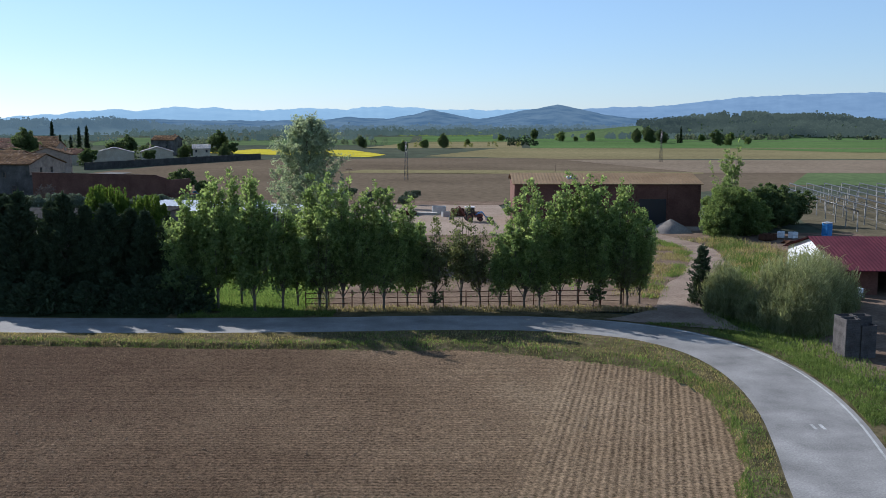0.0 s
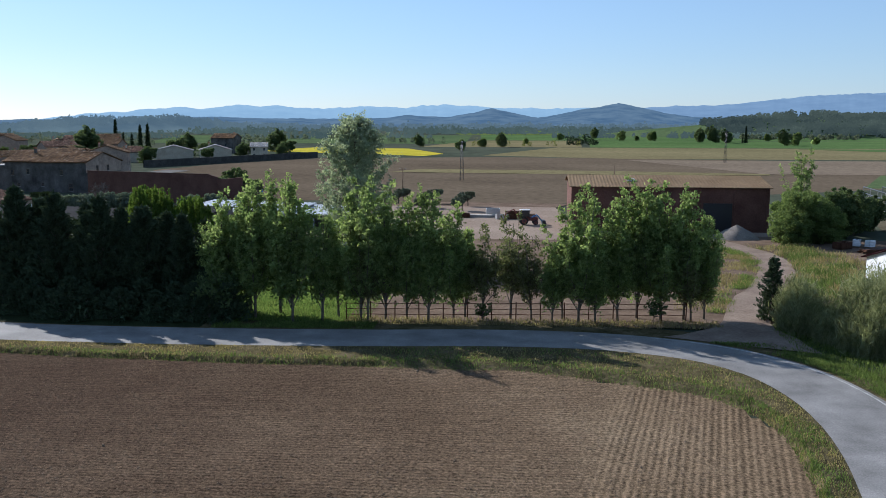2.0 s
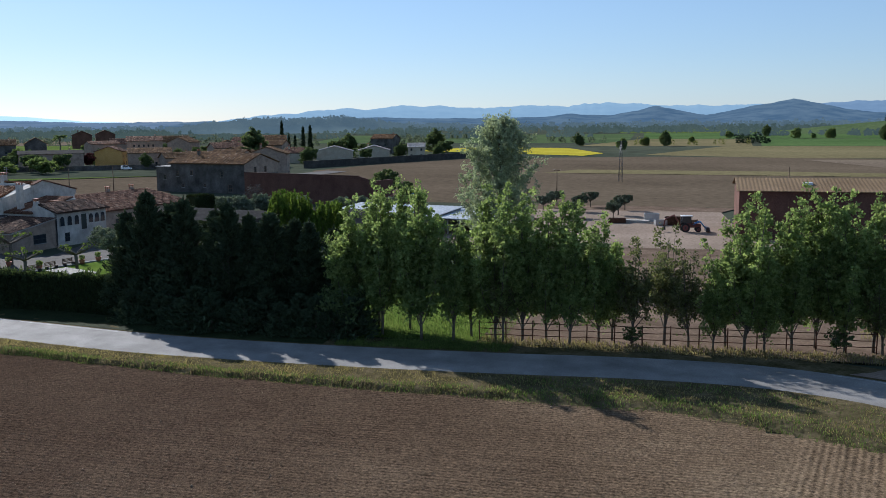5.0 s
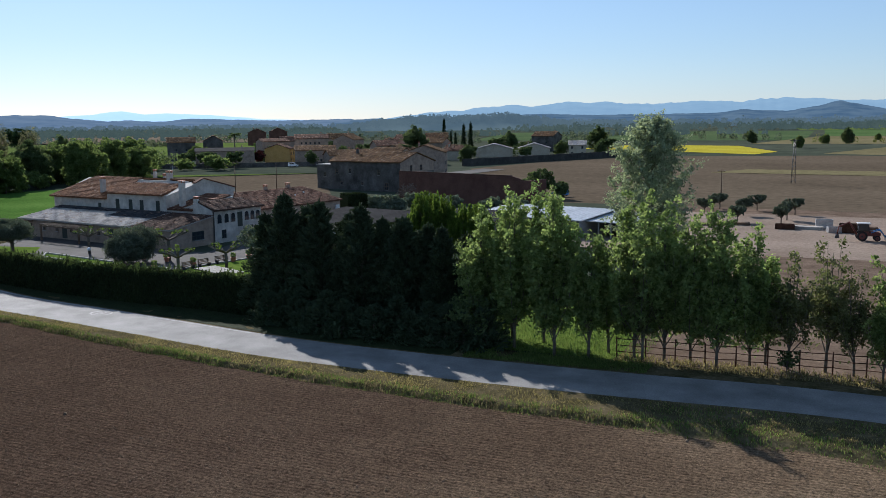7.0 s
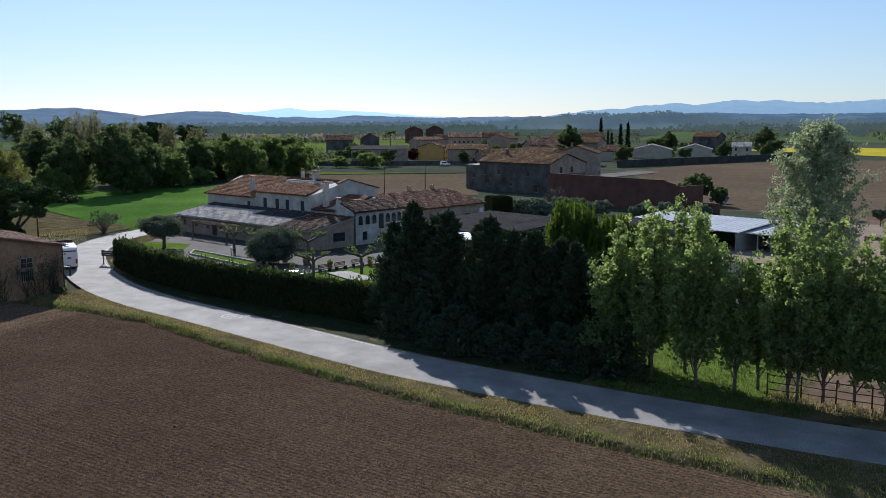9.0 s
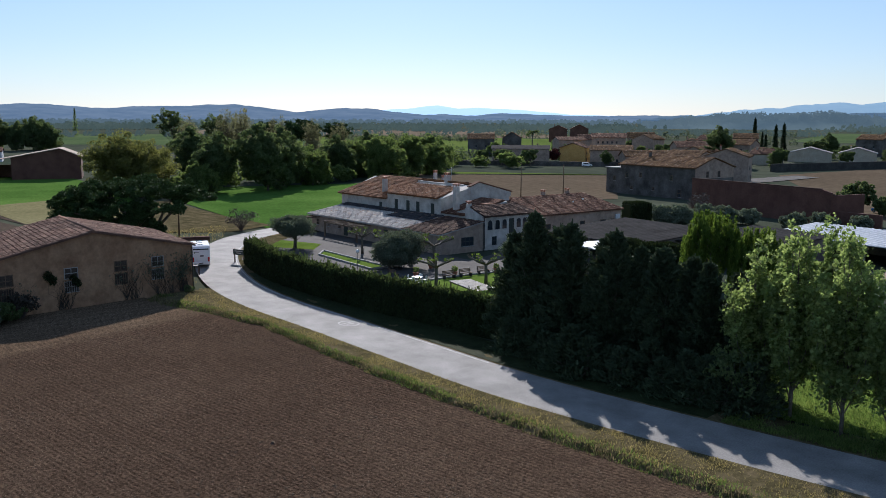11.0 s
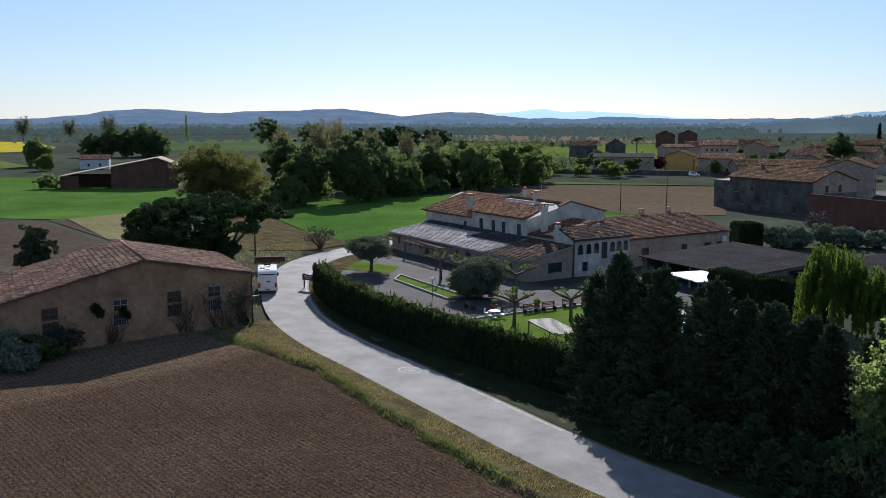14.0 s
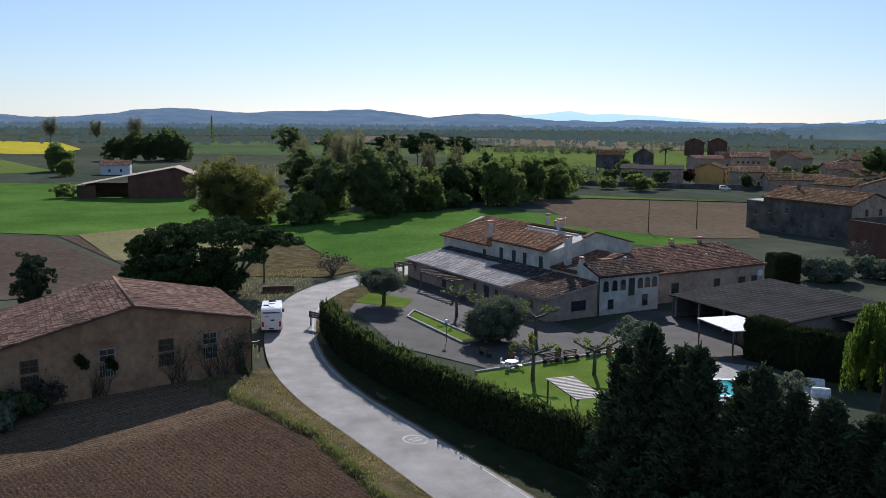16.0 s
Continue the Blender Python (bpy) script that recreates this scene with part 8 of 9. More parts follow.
pole(-23.7, 230.5, 6.4, arm=True)
pole(-138.0, 205.0, 7.2)
pole(-135.6, 219.5, 7.4)
pole(-130.8, 105.7, 6.2)
pole(26.0, 212, 8.0)


def pylon(x, y, h):
    t = thing("lattice_mast", (x, y, 0), 15, "slim grey lattice mast in the bare field", "mast")
    for sx in (-1, 1):
        for sy in (-1, 1):
            bm = bmesh.new()
            tube(bm, [(sx * 0.55, sy * 0.55, -0.3), (sx * 0.2, sy * 0.2, h)], 0.05, 5)
            part("leg", bm, M_DARKMETAL, t)
    n = 12
    for k in range(n):
        z0, z1 = h * k / n, h * (k + 1) / n
        w0, w1 = 0.55 - 0.35 * k / n, 0.55 - 0.35 * (k + 1) / n
        s = 1 if k % 2 else -1
        for ax in (0, 1):
            for side in (-1, 1):
                p = [s * w0, side * w0, z0] if ax == 0 else [side * w0, s * w0, z0]
                q = [-s * w1, side * w1, z1] if ax == 0 else [side * w1, -s * w1, z1]
                bm = bmesh.new()
                tube(bm, [p, q], 0.03, 4)
                part("brace", bm, M_DARKMETAL, t)
    part("crossarm", boxbm(-1.4, 1.4, -0.08, 0.08, h - 0.4, h - 0.25), M_DARKMETAL, t)


pylon(-11.5, 286, 11.8)
pylon(100.0, 420, 14)


# ---------- the farm garden ----------
patch("gravel_court", [(-114, 107), (-117, 113), (-106, 116), (-78, 113.5), (-70.5, 119), (-68, 130), (-62, 134), (-58, 120), (-72, 112.5), (-75, 101), (-88, 99), (-100, 103.5)], -0.20, M_GRAVEL, "grey gravel forecourt of the farmhouse", "court")
patch("gravel_court", [(-122, 113), (-122, 127), (-86, 121.5), (-70, 118), (-72, 112), (-84, 108.5)], -0.175, M_GRAVEL, "grey gravel along the front of the farmhouse", "court")
patch("gravel_court", [(-78.5, 114), (-70, 118.5), (-66, 134), (-80, 140), (-84, 136)], -0.19, M_GRAVEL, "grey gravel forecourt of the farmhouse", "court")
patch("lawn", [(-74.5, 99.0), (-72.5, 111.5), (-70.2, 119.2), (-63.0, 120.4), (-59, 110), (-52, 100), (-58, 92.6), (-68, 93.6)], -0.15, M_LAWN, "trimmed bright green garden lawn", "lawn")
patch("lawn", [(-101.5, 111.8), (-84.2, 108.3), (-84.4, 105.6), (-99, 108.9)], -0.15, M_LAWN, "narrow strip of trimmed lawn in the court", "lawn")
patch("lawn", [(-117.5, 110.0), (-116.5, 114.5), (-107.5, 116.3), (-103.6, 111.6), (-111, 108.8)], -0.15, M_LAWN, "trimmed lawn under the clipped olive", "lawn")
patch("pool_terrace", [(-64.5, 121), (-58, 123.2), (-48, 119), (-47, 110), (-56, 107.5), (-62.5, 113)], -0.14, M_CONCRETE, "pale paved terrace round the pool", "terrace")


def kerb_line(pts, w, z0, z1, m, label):
    for a, b in zip(pts, pts[1:]):
        d = Vector(b) - Vector(a)
        t = thing("kerb", (a[0], a[1], 0), math.degrees(math.atan2(d.y, d.x)), label, "kerb", "garden kerbs", "structure")
        n = max(1, int(d.length / 1.0))
        me = None
        for k in range(n):
            L = d.length / n
            if me is None:
                bm = boxbm(0.01, L - 0.01, -w / 2, w / 2, z0, z1, bevel=0.02)
                ob = part("kerb_stone", bm, m, t)
                me = ob.data
            else:
                ob = new("kerb_stone", me)
                ob.parent = t
            ob.matrix_basis = pose(L * k, 0, 0)


kerb_line([(-101.5, 111.8), (-84.2, 108.3), (-84.4, 105.6), (-99, 108.9), (-101.5, 111.8)], 0.25, -0.3, 0.02, M_CONCRETE, "pale stone kerb round the garden lawn")
kerb_line([(-74.5, 99.0), (-72.5, 111.5), (-70.2, 119.2), (-63.0, 120.4)], 0.3, -0.3, 0.02, M_CONCRETE, "pale stone kerb round the garden lawn")


def pool():
    t = thing("swimming_pool", (-55.6, 114.6, 0), 52, "small turquoise swimming pool with a pale stone rim", "pool")
    bm = bmesh.new()
    for x0, x1, y0, y1 in ((-4.4, 4.4, -2.9, -2.4), (-4.4, 4.4, 2.4, 2.9), (-4.4, -3.9, -2.4, 2.4), (3.9, 4.4, -2.4, 2.4)):
        box(bm, x0, x1, y0, y1, -0.3, 0.02)
    part("rim", bm, M_OFFWHITE, t)
    part("water", boxbm(-3.9, 3.9, -2.4, 2.4, -0.3, -0.06), M_WATER, t)


pool()


def bench(x, y, turn):
    t = thing("garden_bench", (x, y, -0.15), turn, "dark wooden slatted garden bench on the court", "bench", "garden benches")
    for k in range(4):
        part("seat_slat", boxbm(-0.9, 0.9, -0.22 + k * 0.13, -0.12 + k * 0.13, 0.42, 0.46), M_WOOD, t)
    for k in range(3):
        part("back_slat", boxbm(-0.9, 0.9, 0.28 + 0.02 * k, 0.31 + 0.02 * k, 0.55 + 0.15 * k, 0.65 + 0.15 * k), M_WOOD, t)
    for sx in (-0.75, 0.75):
        bm = boxbm(sx - 0.04, sx + 0.04, -0.22, 0.3, 0, 0.42)
        box(bm, sx - 0.03, sx + 0.03, 0.31, 0.37, 0, 0.98)
        part("leg", bm, M_DARKMETAL, t)


for bx, by, bt in ((-72.6, 107.6, 80), (-71.9, 113.2, 82), (-72.2, 110.2, 80), (-78.6, 104.0, 170)):
    bench(bx, by, bt)


def garden_table(x, y):
    t = thing("garden_table", (x, y, -0.18), 0, "round white garden table on the gravel", "table")
    part("top", cyl(0.65, 0.7, 0.74, 20, "z"), M_OFFWHITE, t)
    part("leg", cyl(0.06, 0, 0.7, 8, "z"), M_OFFWHITE, t)
    part("foot", cyl(0.3, 0, 0.05, 14, "z"), M_OFFWHITE, t)


def garden_chair(x, y, turn):
    t = thing("garden_chair", (x, y, -0.18), turn, "light metal garden chair beside the round table", "chair", "garden chairs")
    part("seat", boxbm(-0.22, 0.22, -0.22, 0.22, 0.42, 0.46), M_OFFWHITE, t)
    part("backrest", boxbm(-0.22, 0.22, 0.2, 0.24, 0.5, 0.9, bevel=0.01), M_OFFWHITE, t)
    for sx in (-0.2, 0.2):
        for sy in (-0.2, 0.2):
            part("leg", boxbm(sx - 0.02, sx + 0.02, sy - 0.02, sy + 0.02, 0, 0.42), M_GALV, t)


garden_table(-73.6, 103.0)
for k in range(4):
    a = k * math.tau / 4 + 0.4
    garden_chair(-73.6 + 0.95 * math.cos(a), 103.0 + 0.95 * math.sin(a), math.degrees(a) - 90)


def flower_pot(x, y, s=1.0):
    t = thing("flower_pot", (x, y, -0.18), 0, "terracotta pot with a small green plant", "pot", "garden pots")
    bm = bmesh.new()
    tube(bm, [(0, 0, 0), (0, 0, 0.3), (0, 0, 0.5), (0, 0, 0.56)], [0.2, 0.28, 0.34, 0.38], 14)
    part("pot", bm, M_TERRACOTTA, t)
    rng = np.random.default_rng(int(abs(x * 10)))
    ob = new("plant", leaves("plant", clumped(np.array([(0, 0, 0.85)]), np.array([0.36]), 120, rng), 0.06, M_BROAD, rng))
    ob.parent = t
    t.scale = (s, s, s)


for px_, py_ in ((-73.4, 109.4), (-71.2, 114.8), (-76.4, 105.6), (-79.5, 111.5), (-70.6, 117.4), (-84.0, 112.2)):
    flower_pot(px_, py_, 1.1)


def globe_lamp(x, y):
    t = thing("garden_lamp", (x, y, -0.2), 0, "white globe garden lamp on a slim post", "lamp")
    bm = bmesh.new()
    tube(bm, [(0, 0, 0), (0, 0, 2.1)], 0.035, 8)
    part("post", bm, M_DARKMETAL, t)
    bm = bmesh.new()
    bmesh.ops.create_uvsphere(bm, u_segments=16, v_segments=10, radius=0.24, matrix=pose(0, 0, 2.32))
    for f in bm.faces:
        f.smooth = True
    part("globe", bm, M_WHITE, t)


globe_lamp(-86.2, 104.8)


def slat_shelter():
    t = thing("slatted_shelter", (-60.2, 97.6, -0.2), -22, "low shelter roofed with pale wooden slats", "shelter")
    for k in range(16):
        part("slat", boxbm(-3.0 + k * 0.4, -2.76 + k * 0.4, -1.3, 1.3, 2.2, 2.25), M_PALEWOOD, t)
    for y in (-1.1, 1.1):
        part("beam", boxbm(-3.1, 3.3, y - 0.06, y + 0.06, 2.05, 2.199), M_WOOD, t)
    for x in (-2.9, 3.1):
        for y in (-1.1, 1.1):
            part("post", boxbm(x - 0.07, x + 0.07, y - 0.05, y + 0.05, -0.2, 2.05), M_WOOD, t)


M_PALEWOOD = mottled("pale_bleached_wood", (0.42, 0.38, 0.33), (0.58, 0.54, 0.48), 1.0, 10.0, 0.8, 0.2, 0.01)
slat_shelter()


def lounger(x, y, turn):
    t = thing("covered_lounger", (x, y, -0.14), turn, "pool lounger under a grey-white cover", "lounger", "pool loungers")
    bm = bmesh.new()
    prism(bm, [(-0.95, 0.0), (0.95, 0.0), (0.9, 0.35), (0.35, 0.75), (-0.3, 0.8), (-0.9, 0.42)], "x", -0.8, 0.8)
    bmesh.ops.bevel(bm, geom=list(bm.edges), offset=0.08, segments=2, affect="EDGES")
    part("cover", bm, M_OFFWHITE, t)


lounger(-51.5, 121.2, 30)
lounger(-49.6, 118.8, 30)


def place_sign():
    t = thing("direction_sign", (-100.4, 96.4, -0.05), 12, "small dark wooden name board on two posts", "sign")
    for x in (-0.8, 0.8):
        part("post", boxbm(x - 0.06, x + 0.06, -0.06, 0.06, -0.2, 1.9), M_WOOD, t)
    bd = part("board", boxbm(-1.0, 1.0, -0.11, -0.065, 1.1, 1.85), M_SHUTTER, t)
    for k, w in enumerate((0.7, 0.45)):
        part("lettering", boxbm(-w, w, -0.122, -0.113, 1.55 - 0.25 * k, 1.66 - 0.25 * k), M_PALEWOOD, bd)


place_sign()
pl = thing("gate_pillar", (-99.9, 98.4, 0), -30, "dark square gate pillar at the entrance", "pillar")
part("pillar", boxbm(-0.15, 0.15, -0.15, 0.15, -0.2, 1.3, bevel=0.02), M_DARKMETAL, pl)
patch("driveway", [(-103.5, 94.8), (-99.0, 92.6), (-97, 96.4), (-104, 101.5), (-107, 104)], -0.03, M_GRAVEL, "short gravel entrance to the farm", "driveway")
rw = thing("stone_wall", (-124.5, 103.8, 0), 62, "low dark brown wall beside the road under the pine", "wall")
part("wall", boxbm(-1.5, 3, -0.25, 0.25, -0.3, 0.55), M_BRICKRED, rw)


# ---------- the yard and the red shed ----------
def gravel_heap(x, y, r, h):
    n, m = 28, 9
    verts, faces = [], []
    for j in range(m + 1):
        f = j / m
        for k in range(n):
            a = k * math.tau / n
            rr = r * (1 - f) * (1 + 0.16 * noise.noise((math.cos(a) * 1.5, math.sin(a) * 1.5, f * 2)))
            verts.append((rr * math.cos(a) * 1.2, rr * math.sin(a), h * (f ** 0.85) + 0.12 * noise.noise((a * 3, f * 6, 1)) - 0.1))
    for j in range(m):
        for k in range(n):
            faces.append((j * n + k, j * n + (k + 1) % n, (j + 1) * n + (k + 1) % n, (j + 1) * n + k))
    ob = new("gravel_mound", raw_mesh("gravel_heap", verts, faces, M_GRAVELPILE, True))
    ob.matrix_basis = pose(x, y, -0.05)
    return tagged(ob, "heap of grey-brown gravel beside the brick shed", "heap")


gravel_heap(37.0, 147.4, 3.2, 2.1)
gravel_heap(31.5, 148.5, 1.8, 0.9)


def tractor(x, y, turn):
    t = thing("backhoe_tractor", (x, y, -0.05), turn, "small rusty red backhoe tractor parked in the yard", "tractor")
    bm = bmesh.new()
    prism(bm, [(-0.6, 0.7), (1.9, 0.7), (1.95, 1.25), (0.6, 1.45), (-0.6, 1.4)], "y", -0.42, 0.42)
    bmesh.ops.bevel(bm, geom=list(bm.edges), offset=0.06, segments=2, affect="EDGES")
    body = part("body", bm, M_REDPAINT, t)
    bm = bmesh.new()
    for sx in (-1.1, 0.35):
        for sy in (-0.6, 0.6):
            tube(bm, [(sx, sy, 1.2), (sx + 0.05, sy * 0.95, 2.5)], 0.05, 6)
    cab = part("cab_frame", bm, M_DARKMETAL, t)
    part("cab_roof", boxbm(-1.25, 0.55, -0.72, 0.72, 2.5, 2.62, bevel=0.04), M_OFFWHITE, cab)
    part("cab_glass", boxbm(-1.05, 0.3, -0.56, 0.56, 1.42, 2.48), M_GLASS, cab)
    for sy in (-0.75, 0.75):
        wheel(t, -0.6, sy, 0.72, 0.72, M_REDPAINT)
        wheel(t, 1.45, sy * 0.9, 0.42, 0.42, M_REDPAINT)
    bm = bmesh.new()
    tube(bm, [(-1.2, 0, 0.9), (-2.3, 0, 2.7), (-3.7, 0, 2.0), (-3.9, 0, 0.9)], [0.16, 0.14, 0.12, 0.1], 6)
    part("digger_arm", bm, M_REDPAINT, t)
    bm = bmesh.new()
    prism(bm, [(-4.2, 0.3), (-3.6, 0.35), (-3.7, 0.9), (-4.1, 0.85)], "y", -0.3, 0.3)
    part("bucket", bm, M_DARKMETAL, t)
    bm = bmesh.new()
    for sy in (-0.5, 0.5):
        tube(bm, [(0.6, sy, 1.2), (1.8, sy, 1.7), (2.7, sy, 0.5)], 0.07, 6)
    part("loader_arm", bm, M_BLUE, t)
    bm = bmesh.new()
    prism(bm, [(2.6, 0.15), (3.3, 0.15), (3.1, 0.8), (2.7, 0.85)], "y", -0.9, 0.9)
    part("loader_bucket", bm, M_DARKMETAL, t)


tractor(5.2, 163.0, 8)


def small_van(x, y, turn, m, label, name="parked_car"):
    t = thing(name, (x, y, -0.08), turn, label, "car")
    bm = bmesh.new()
    prism(bm, [(-2.0, 0.3), (2.0, 0.3), (2.05, 0.75), (1.1, 0.95), (0.6, 1.6), (-1.8, 1.7), (-2.05, 0.9)], "y", -0.8, 0.8)
    bmesh.ops.bevel(bm, geom=list(bm.edges), offset=0.08, segments=2, affect="EDGES")
    part("body", bm, m, t)
    bm = bmesh.new()
    prism(bm, [(0.68, 1.05), (1.0, 1.02), (0.56, 1.52), (0.5, 1.52)], "y", -0.68, 0.68)
    part("windscreen", bm, M_GLASS, t)
    for s in (-1, 1):
        part("side_window", boxbm(-1.5, 0.45, s * 0.8 - 0.01, s * 0.8 + 0.01, 1.05, 1.5), M_GLASS, t)
        wheel(t, 1.3, s * 0.74, 0.3, 0.3)
        wheel(t, -1.3, s * 0.74, 0.3, 0.3)
        part("headlight", boxbm(1.95, 2.07, s * 0.6 - 0.12, s * 0.6 + 0.12, 0.62, 0.78), M_GLASS, t)


small_van(-60.0, 226.0, 160, M_BLUE, "blue car parked beside the long wall")
small_van(-203.0, 330.0, 40, M_WHITE, "white car parked in the village street")


def plank_stack(x, y, turn, n, w, l, m, label):
    t = thing("timber_stack", (x, y, -0.07), turn, label, "timber", "yard clutter")
    rr = random.Random(int(x * 7))
    for j in range(3):
        for k in range(n):
            o = rr.uniform(-0.25, 0.25)
            part("plank", boxbm(-l / 2 + o, l / 2 + o, -w / 2 + k * w / n, -w / 2 + (k + 0.9) * w / n, j * 0.16, j * 0.16 + 0.14), m, t)


plank_stack(5.0, 177.5, 5, 5, 1.6, 4.0, M_WOOD, "stack of weathered planks in the yard")
plank_stack(-3.6, 175.4, -8, 5, 1.6, 5.0, M_PALEWOOD, "stack of pale boards in the yard")
plank_stack(-19.5, 176.0, 12, 4, 1.4, 4.0, M_WOOD, "stack of weathered planks in the yard")
plank_stack(-15.0, 178, 0, 4, 1.4, 5.0, M_WOOD, "stack of weathered planks in the yard")
plank_stack(52.0, 133, 20, 5, 1.6, 4.0, M_RUST, "stack of rusty iron beside the track")


def skip_box(x, y, turn, m, label, w=2.6, d=1.6, h=1.4):
    t = thing("metal_container", (x, y, -0.07), turn, label, "container", "yard clutter")
    bm = bmesh.new()
    for x0, x1, y0, y1 in ((-w / 2, w / 2, -d / 2, -d / 2 + 0.07), (-w / 2, w / 2, d / 2 - 0.07, d / 2), (-w / 2, -w / 2 + 0.07, -d / 2, d / 2), (w / 2 - 0.07, w / 2, -d / 2, d / 2)):
        box(bm, x0, x1, y0, y1, 0, h)
    box(bm, -w / 2, w / 2, -d / 2, d / 2, 0.0, 0.08)
    part("shell", bm, m, t)
    for k in range(5):
        xx = -w / 2 + w * (k + 0.5) / 5
        part("rib", boxbm(xx - 0.04, xx + 0.04, -d / 2 - 0.05, -d / 2 - 0.002, 0.05, h - 0.02), m, t)


skip_box(-0.8, 178.0, 5, M_GALV, "open grey metal container in the yard")
skip_box(2.8, 172.6, -4, M_RUST, "open rusty metal container in the yard")
skip_box(0.8, 172.0, 20, M_GALV, "open grey metal container in the yard", 2.0, 1.2, 0.9)
skip_box(-6.6, 174.5, 3, M_RUST, "open rusty metal container in the yard", 3.0, 1.6, 0.8)
skip_box(49.0, 136.5, 30, M_RUST, "open rusty metal container beside the track", 2.4, 1.4, 0.9)


def water_tank(x, y, turn, label):
    t = thing("water_tank", (x, y, -0.1), turn, label, "tank", "water tanks")
    part("bottle", boxbm(-0.55, 0.55, -0.48, 0.48, 0.16, 1.12, bevel=0.08), M_WHITE, t)
    for k in range(5):
        z = 0.2 + k * 0.22
        bm = bmesh.new()
        tube(bm, [(-0.58, -0.51, z), (0.58, -0.51, z), (0.58, 0.51, z), (-0.58, 0.51, z), (-0.58, -0.51, z)], 0.015, 4)
        part("cage_bar", bm, M_GALV, t)
    part("pallet", boxbm(-0.6, 0.6, -0.52, 0.52, 0.0, 0.15), M_WOOD, t)
    part("cap", cyl(0.12, 1.12, 1.18, 12, "z"), M_BLACK, t)


water_tank(41.4, 90.0, 10, "white plastic water tank in a metal cage")
water_tank(53.2, 137.5, 30, "white plastic water tank in a metal cage")
water_tank(51.6, 138.2, 60, "white plastic water tank in a metal cage")


def portable_toilet(x, y):
    t = thing("portable_toilet", (x, y, -0.1), 25, "blue plastic portable toilet cabin with a pale roof", "cabin")
    part("shell", boxbm(-0.55, 0.55, -0.55, 0.55, 0, 2.1, bevel=0.05), M_BLUE, t)
    part("roof", boxbm(-0.6, 0.6, -0.6, 0.6, 2.1, 2.3, bevel=0.08), M_OFFWHITE, t)
    part("door", boxbm(-0.4, 0.4, -0.58, -0.553, 0.1, 1.95), M_BLUE, t)


portable_toilet(59.6, 140.5)


def crate_stack(x, y, turn, rows, label):
    t = thing("crate_stack", (x, y, -0.12), turn, label, "crates", "crate stacks")
    for k in range(rows):
        z = k * 0.5
        bm = bmesh.new()
        loops = []
        for w, d, h in ((0.60, 0.50, 0.0), (0.60, 0.50, 0.13), (0.575, 0.475, 0.14), (0.575, 0.475, 0.17), (0.60, 0.50, 0.18), (0.60, 0.50, 0.31), (0.575, 0.475, 0.32), (0.575, 0.475, 0.35), (0.60, 0.50, 0.36), (0.60, 0.50, 0.485), (0.56, 0.46, 0.485), (0.56, 0.46, 0.05)):
            loops.append([bm.verts.new((sx * w, sy * d, z + h)) for sx, sy in ((-1, -1), (1, -1), (1, 1), (-1, 1))])
        for a, b in zip(loops, loops[1:]):
            for i in range(4):
                bm.faces.new((a[i], a[(i + 1) % 4], b[(i + 1) % 4], b[i]))
        bm.faces.new(loops[0][::-1])
        bm.faces.new(loops[-1])
        part("crate", bm, M_CRATE, t)


M_CRATE = mottled("dark_weathered_crate", (0.055, 0.05, 0.05), (0.14, 0.13, 0.125), 1.5, 10, 0.8, 0.2, 0.01)
for cx_, cy_, rows_ in ((30.5, 66.9, 6), (31.75, 67.0, 5), (30.6, 68.0, 6), (31.85, 68.1, 6)):
    crate_stack(cx_, cy_, 8, rows_, "stack of dark weathered fruit crates beside the road")


def red_shed():
    t = thing("red_roof_shed", (40.6, 92.4, 0), -4, "farm shed with a maroon sheet roof and white side wall", "shed")
    W, D = 24, 17
    bm = bmesh.new()
    prism(bm, [(0, -0.3), (D, -0.3), (D, 2.7), (D / 2, 4.7), (0, 2.7)], "x", 0, 0.2)
    part("side_wall", bm, M_OFFWHITE, t, "whitewashed side wall")
    part("back_wall", boxbm(0.21, W, D - 0.2, D, -0.3, 2.7), M_BRICKRED, t)
    part("front_wall", boxbm(0.21, 4.0, 0, 0.2, -0.3, 2.6), M_BRICKRED, t)
    part("front_wall", boxbm(7.5, W, 0, 0.2, -0.3, 2.6), M_BRICKRED, t)
    part("lintel", boxbm(4.001, 7.499, 0, 0.2, 2.3, 2.6), M_BRICKRED, t)
    corrugated(((-0.5, -1.2, 2.5), (W, -1.2, 2.5), (-0.5, D / 2, 4.85), (W, D / 2, 4.85)), M_MAROON, t, 0.4, 0.05)
    corrugated(((W, D + 0.5, 2.6), (-0.5, D + 0.5, 2.6), (W, D / 2, 4.85), (-0.5, D / 2, 4.85)), M_MAROON, t, 0.4, 0.05)
    bm = bmesh.new()
    for f0, f1 in ((0.02, 0.98),):
        p0, p1 = Vector((8.2, -1.2, 2.62)), Vector((8.2, D / 2, 4.97))
        vs = [bm.verts.new(p) for p in (p0, p0 + Vector((0.8, 0, 0)), p1 + Vector((0.8, 0, 0)), p1)]
        vt = [bm.verts.new(v.co + Vector((0, 0, 0.05))) for v in vs]
        bm.faces.new(vt)
        for k in range(4):
            bm.faces.new((vs[k], vs[(k + 1) % 4], vt[(k + 1) % 4], vt[k]))
    part("roof_strip", bm, M_PINKWALL, t)


red_shed()


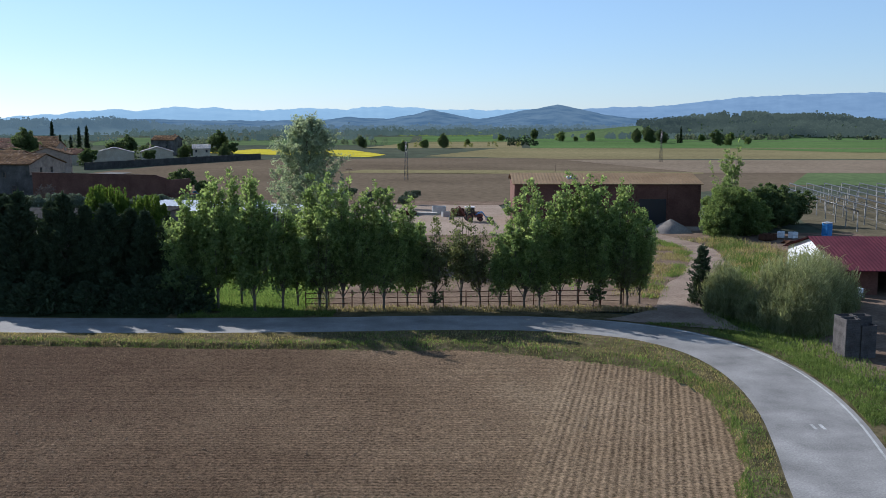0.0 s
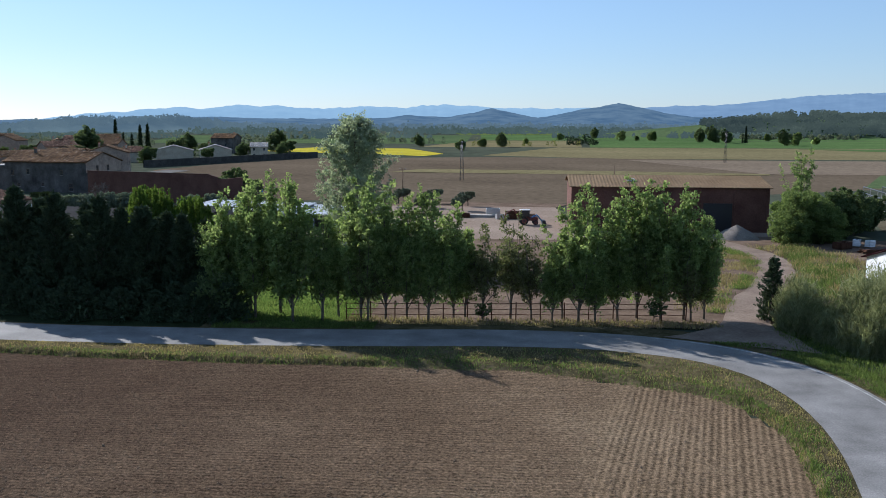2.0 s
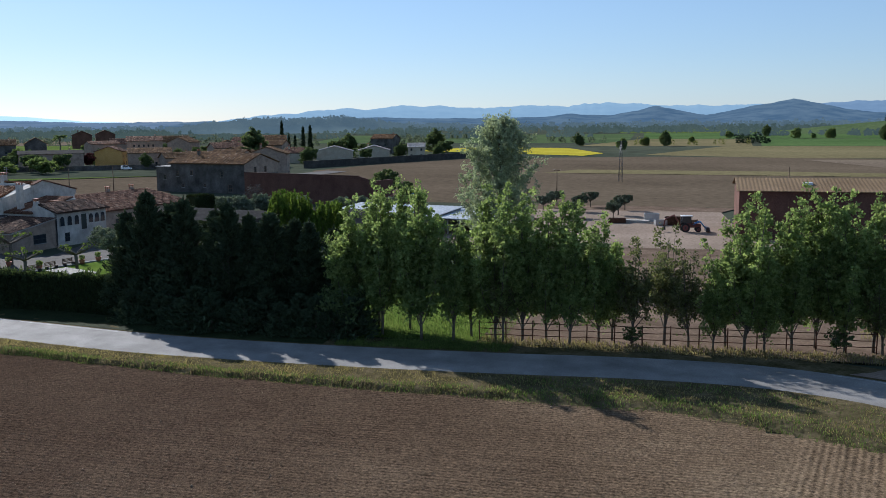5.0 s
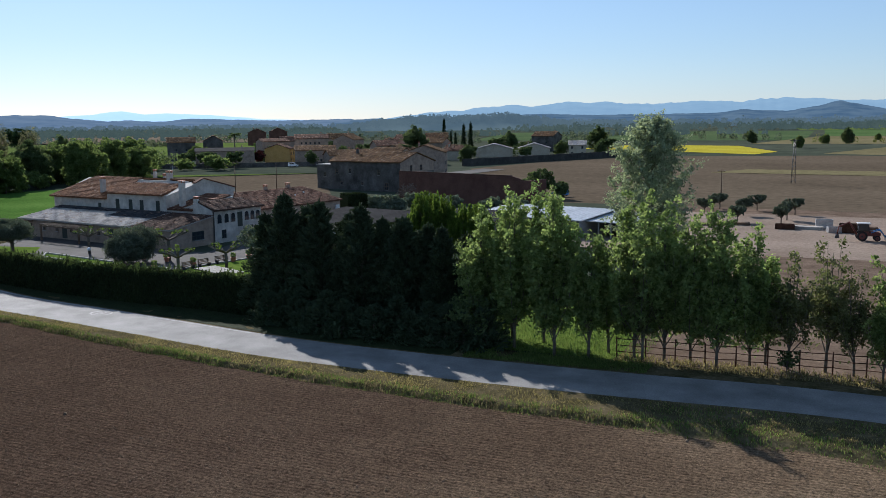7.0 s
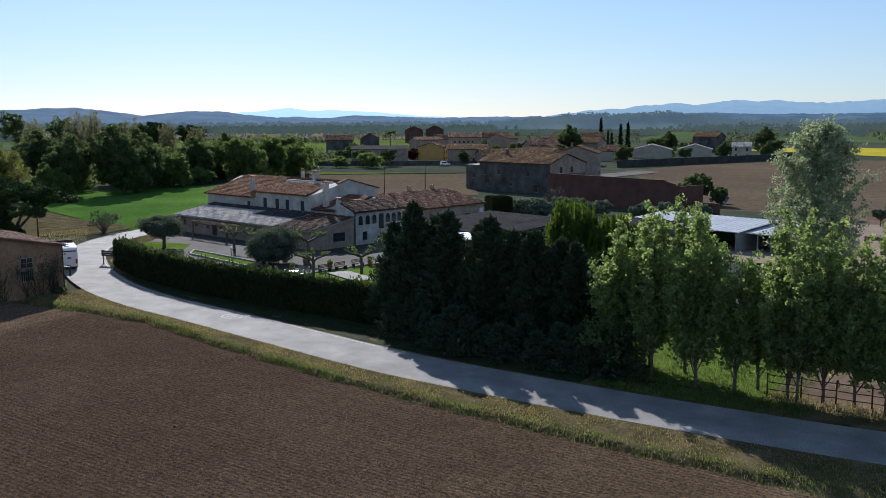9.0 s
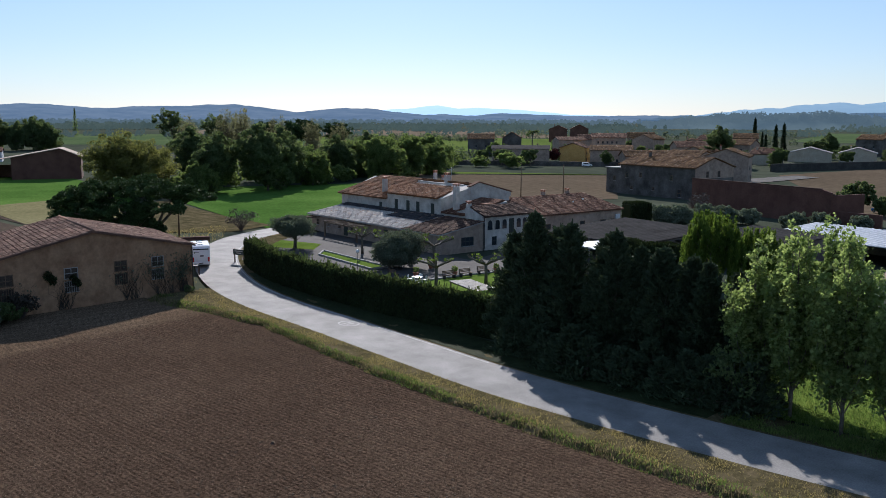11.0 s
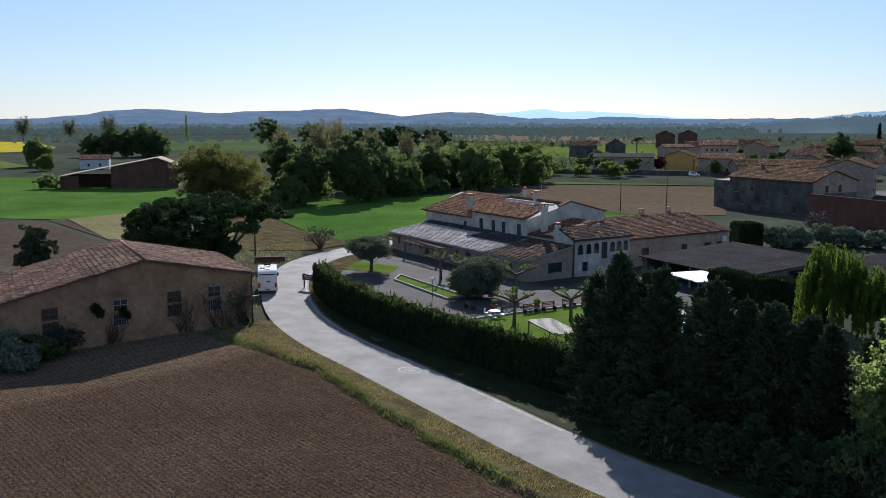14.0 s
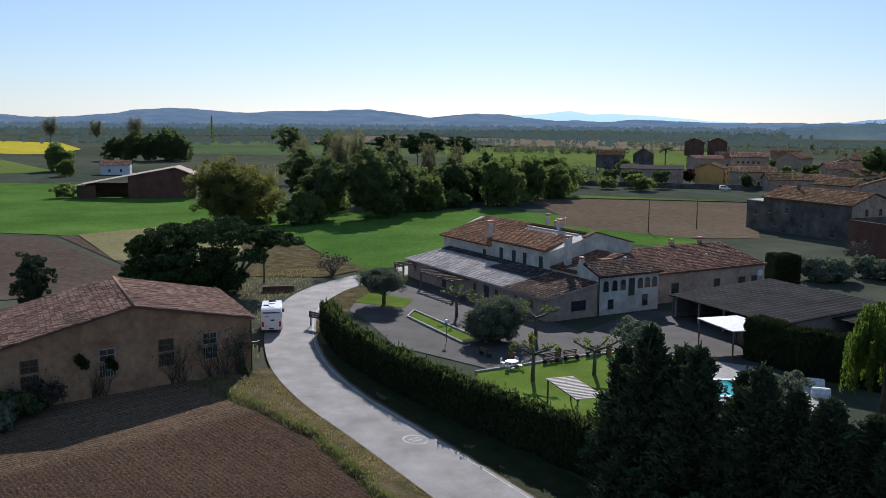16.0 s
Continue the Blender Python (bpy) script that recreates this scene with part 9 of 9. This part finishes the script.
def vineyard():
    for r in range(13):
        x0 = 63.0 + r * 4.2
        y0 = 118.0 + (0 if r else 30)
        t = thing("vine_row", (x0 + (4.7 if r == 0 else 0), y0, -0.2), -9.0, "row of pale posts with dark wires and young vines", "vine row", "vineyard rows")
        n = 9 if r == 0 else 16
        me = None
        for k in range(n):
            if me is None:
                ob = part("post", boxbm(-0.07, 0.07, -0.07, 0.07, -0.3, 3.4), M_CONCRETE, t)
                me = ob.data
            else:
                ob = new("post", me)
                ob.parent = t
            ob.matrix_basis = pose(0, k * 6.8, 0, (k % 3 - 1) * 1.5, 0, 0)
        for z in (1.3, 3.35):
            bm = bmesh.new()
            tube(bm, [(0, 0, z), (0, 6.8 * (n - 1), z)], 0.13 if z > 3 else 0.04, 4)
            part("wire", bm, M_BLACK, t)


vineyard()
patch("vineyard_ground", [(60, 118), (64, 160), (80, 222), (150, 228), (150, 112)], -0.2, M_VINESOIL, "dull dry ground under the vines", "field")


def clods():
    """Loose clods and stones scattered over the tilled soil, as one mass."""
    rng = np.random.default_rng(77)
    edge = sorted(FIELD_EDGE[:10])
    x, y = rng.uniform(-84, 20, 90000), rng.uniform(12, 75, 90000)
    lim = np.interp(x, [p[0] for p in edge], [p[1] for p in edge]) - 0.6
    ok = (y < lim) & ~((x > 13) & (y < 60))
    x, y = x[ok][:46000], y[ok][:46000]
    n = len(x)
    s = 0.024 + 0.05 * rng.uniform(0, 1, n) ** 4
    s[rng.uniform(0, 1, n) < 0.0006] = 0.14
    dirs = np.array([(1, 0, 0), (0, 1, 0), (-1, 0, 0), (0, -1, 0), (0, 0, 0.85), (0, 0, -0.6)])
    co = np.stack([x, y, np.full(n, -0.145)], 1)[:, None, :] + dirs[None] * s[:, None, None] * rng.uniform(0.6, 1.35, (n, 6, 1))
    tri = np.array([(0, 1, 4), (1, 2, 4), (2, 3, 4), (3, 0, 4), (1, 0, 5), (2, 1, 5), (3, 2, 5), (0, 3, 5)])
    idx = (np.arange(n)[:, None, None] * 6 + tri[None]).ravel()
    me = bpy.data.meshes.new("soil_clods")
    me.vertices.add(n * 6)
    me.vertices.foreach_set("co", co.ravel())
    me.loops.add(n * 24)
    me.loops.foreach_set("vertex_index", idx)
    me.polygons.add(n * 8)
    me.polygons.foreach_set("loop_start", np.arange(n * 8) * 3)
    me.polygons.foreach_set("loop_total", np.full(n * 8, 3))
    me.materials.append(M_CLOD)
    me.update(calc_edges=True)
    tagged(new("soil_clods", me), "loose clods of dry brown earth on the field", "clods", kind="stuff")


M_CLOD = mottled("dry_clod", (0.16, 0.115, 0.08), (0.32, 0.245, 0.175), 0.05, 10, 0.95, 0.3, 0.01, spec=0.0)
clods()


def palm(x, y):
    rng = np.random.default_rng(5)
    bm = bmesh.new()
    tube(bm, [(0, 0, -0.3), (0.1, 0, 5), (0, 0, 11.5)], [0.35, 0.28, 0.3], 8)
    pts, dr = [], []
    for k in range(26):
        a = rng.uniform(0, math.tau)
        e = rng.uniform(-0.3, 1.2)
        for f in np.linspace(0.1, 1, 14):
            pts.append((3.2 * f * math.cos(a) * math.cos(e * (1 - f)), 3.2 * f * math.sin(a) * math.cos(e * (1 - f)), 11.8 + 2.0 * f * math.sin(e) - 1.2 * f * f))
            dr.append((math.cos(a), math.sin(a), 0.2))
    t = tree_thing("palm_tree", bm, M_BARK, leaves("crown", np.array(pts), 0.2, M_DARKBROAD, rng, np.array(dr), 1.6), "palm tree with a ragged crown in the village")
    t.matrix_basis = pose(x, y, 0)


palm(-277, 391)
place(round_tree("purple_tree", 111, 6.0, 3.4, 0.8, M_PURPLE, "dark red-leaved tree beside the yellow house", 60, 60, 0.2), [(-230, 346, 0, 1.0)])
place(round_tree("garden_tree", 112, 6.5, 3.6, 0.8, M_DARKBROAD, "dark green garden tree among the village houses", 60, 60, 0.22, group="village trees"),
      [(-232, 312, 0, 1.0), (-222, 318, 60, 1.0), (-246, 318, 90, 0.9), (-243, 334, 10, 1.0), (-192, 388, 70, 1.2), (-210, 402, 40, 1.1), (-176, 372, 0, 1.2), (-188, 414, 80, 1.3), (-160, 402, 0, 1.1), (-145, 452, 60, 1.1), (-131, 474, 0, 1.0), (-166, 466, 0, 1.3),
       (-111, 480, 30, 1.2), (-258, 398, 0, 1.2), (-270, 420, 20, 1.2), (-248, 440, 20, 1.2), (-235, 430, 60, 1.1), (-148, 386, 60, 1.0), (-130, 408, 60, 0.9), (-207, 356, 10, 0.7)])
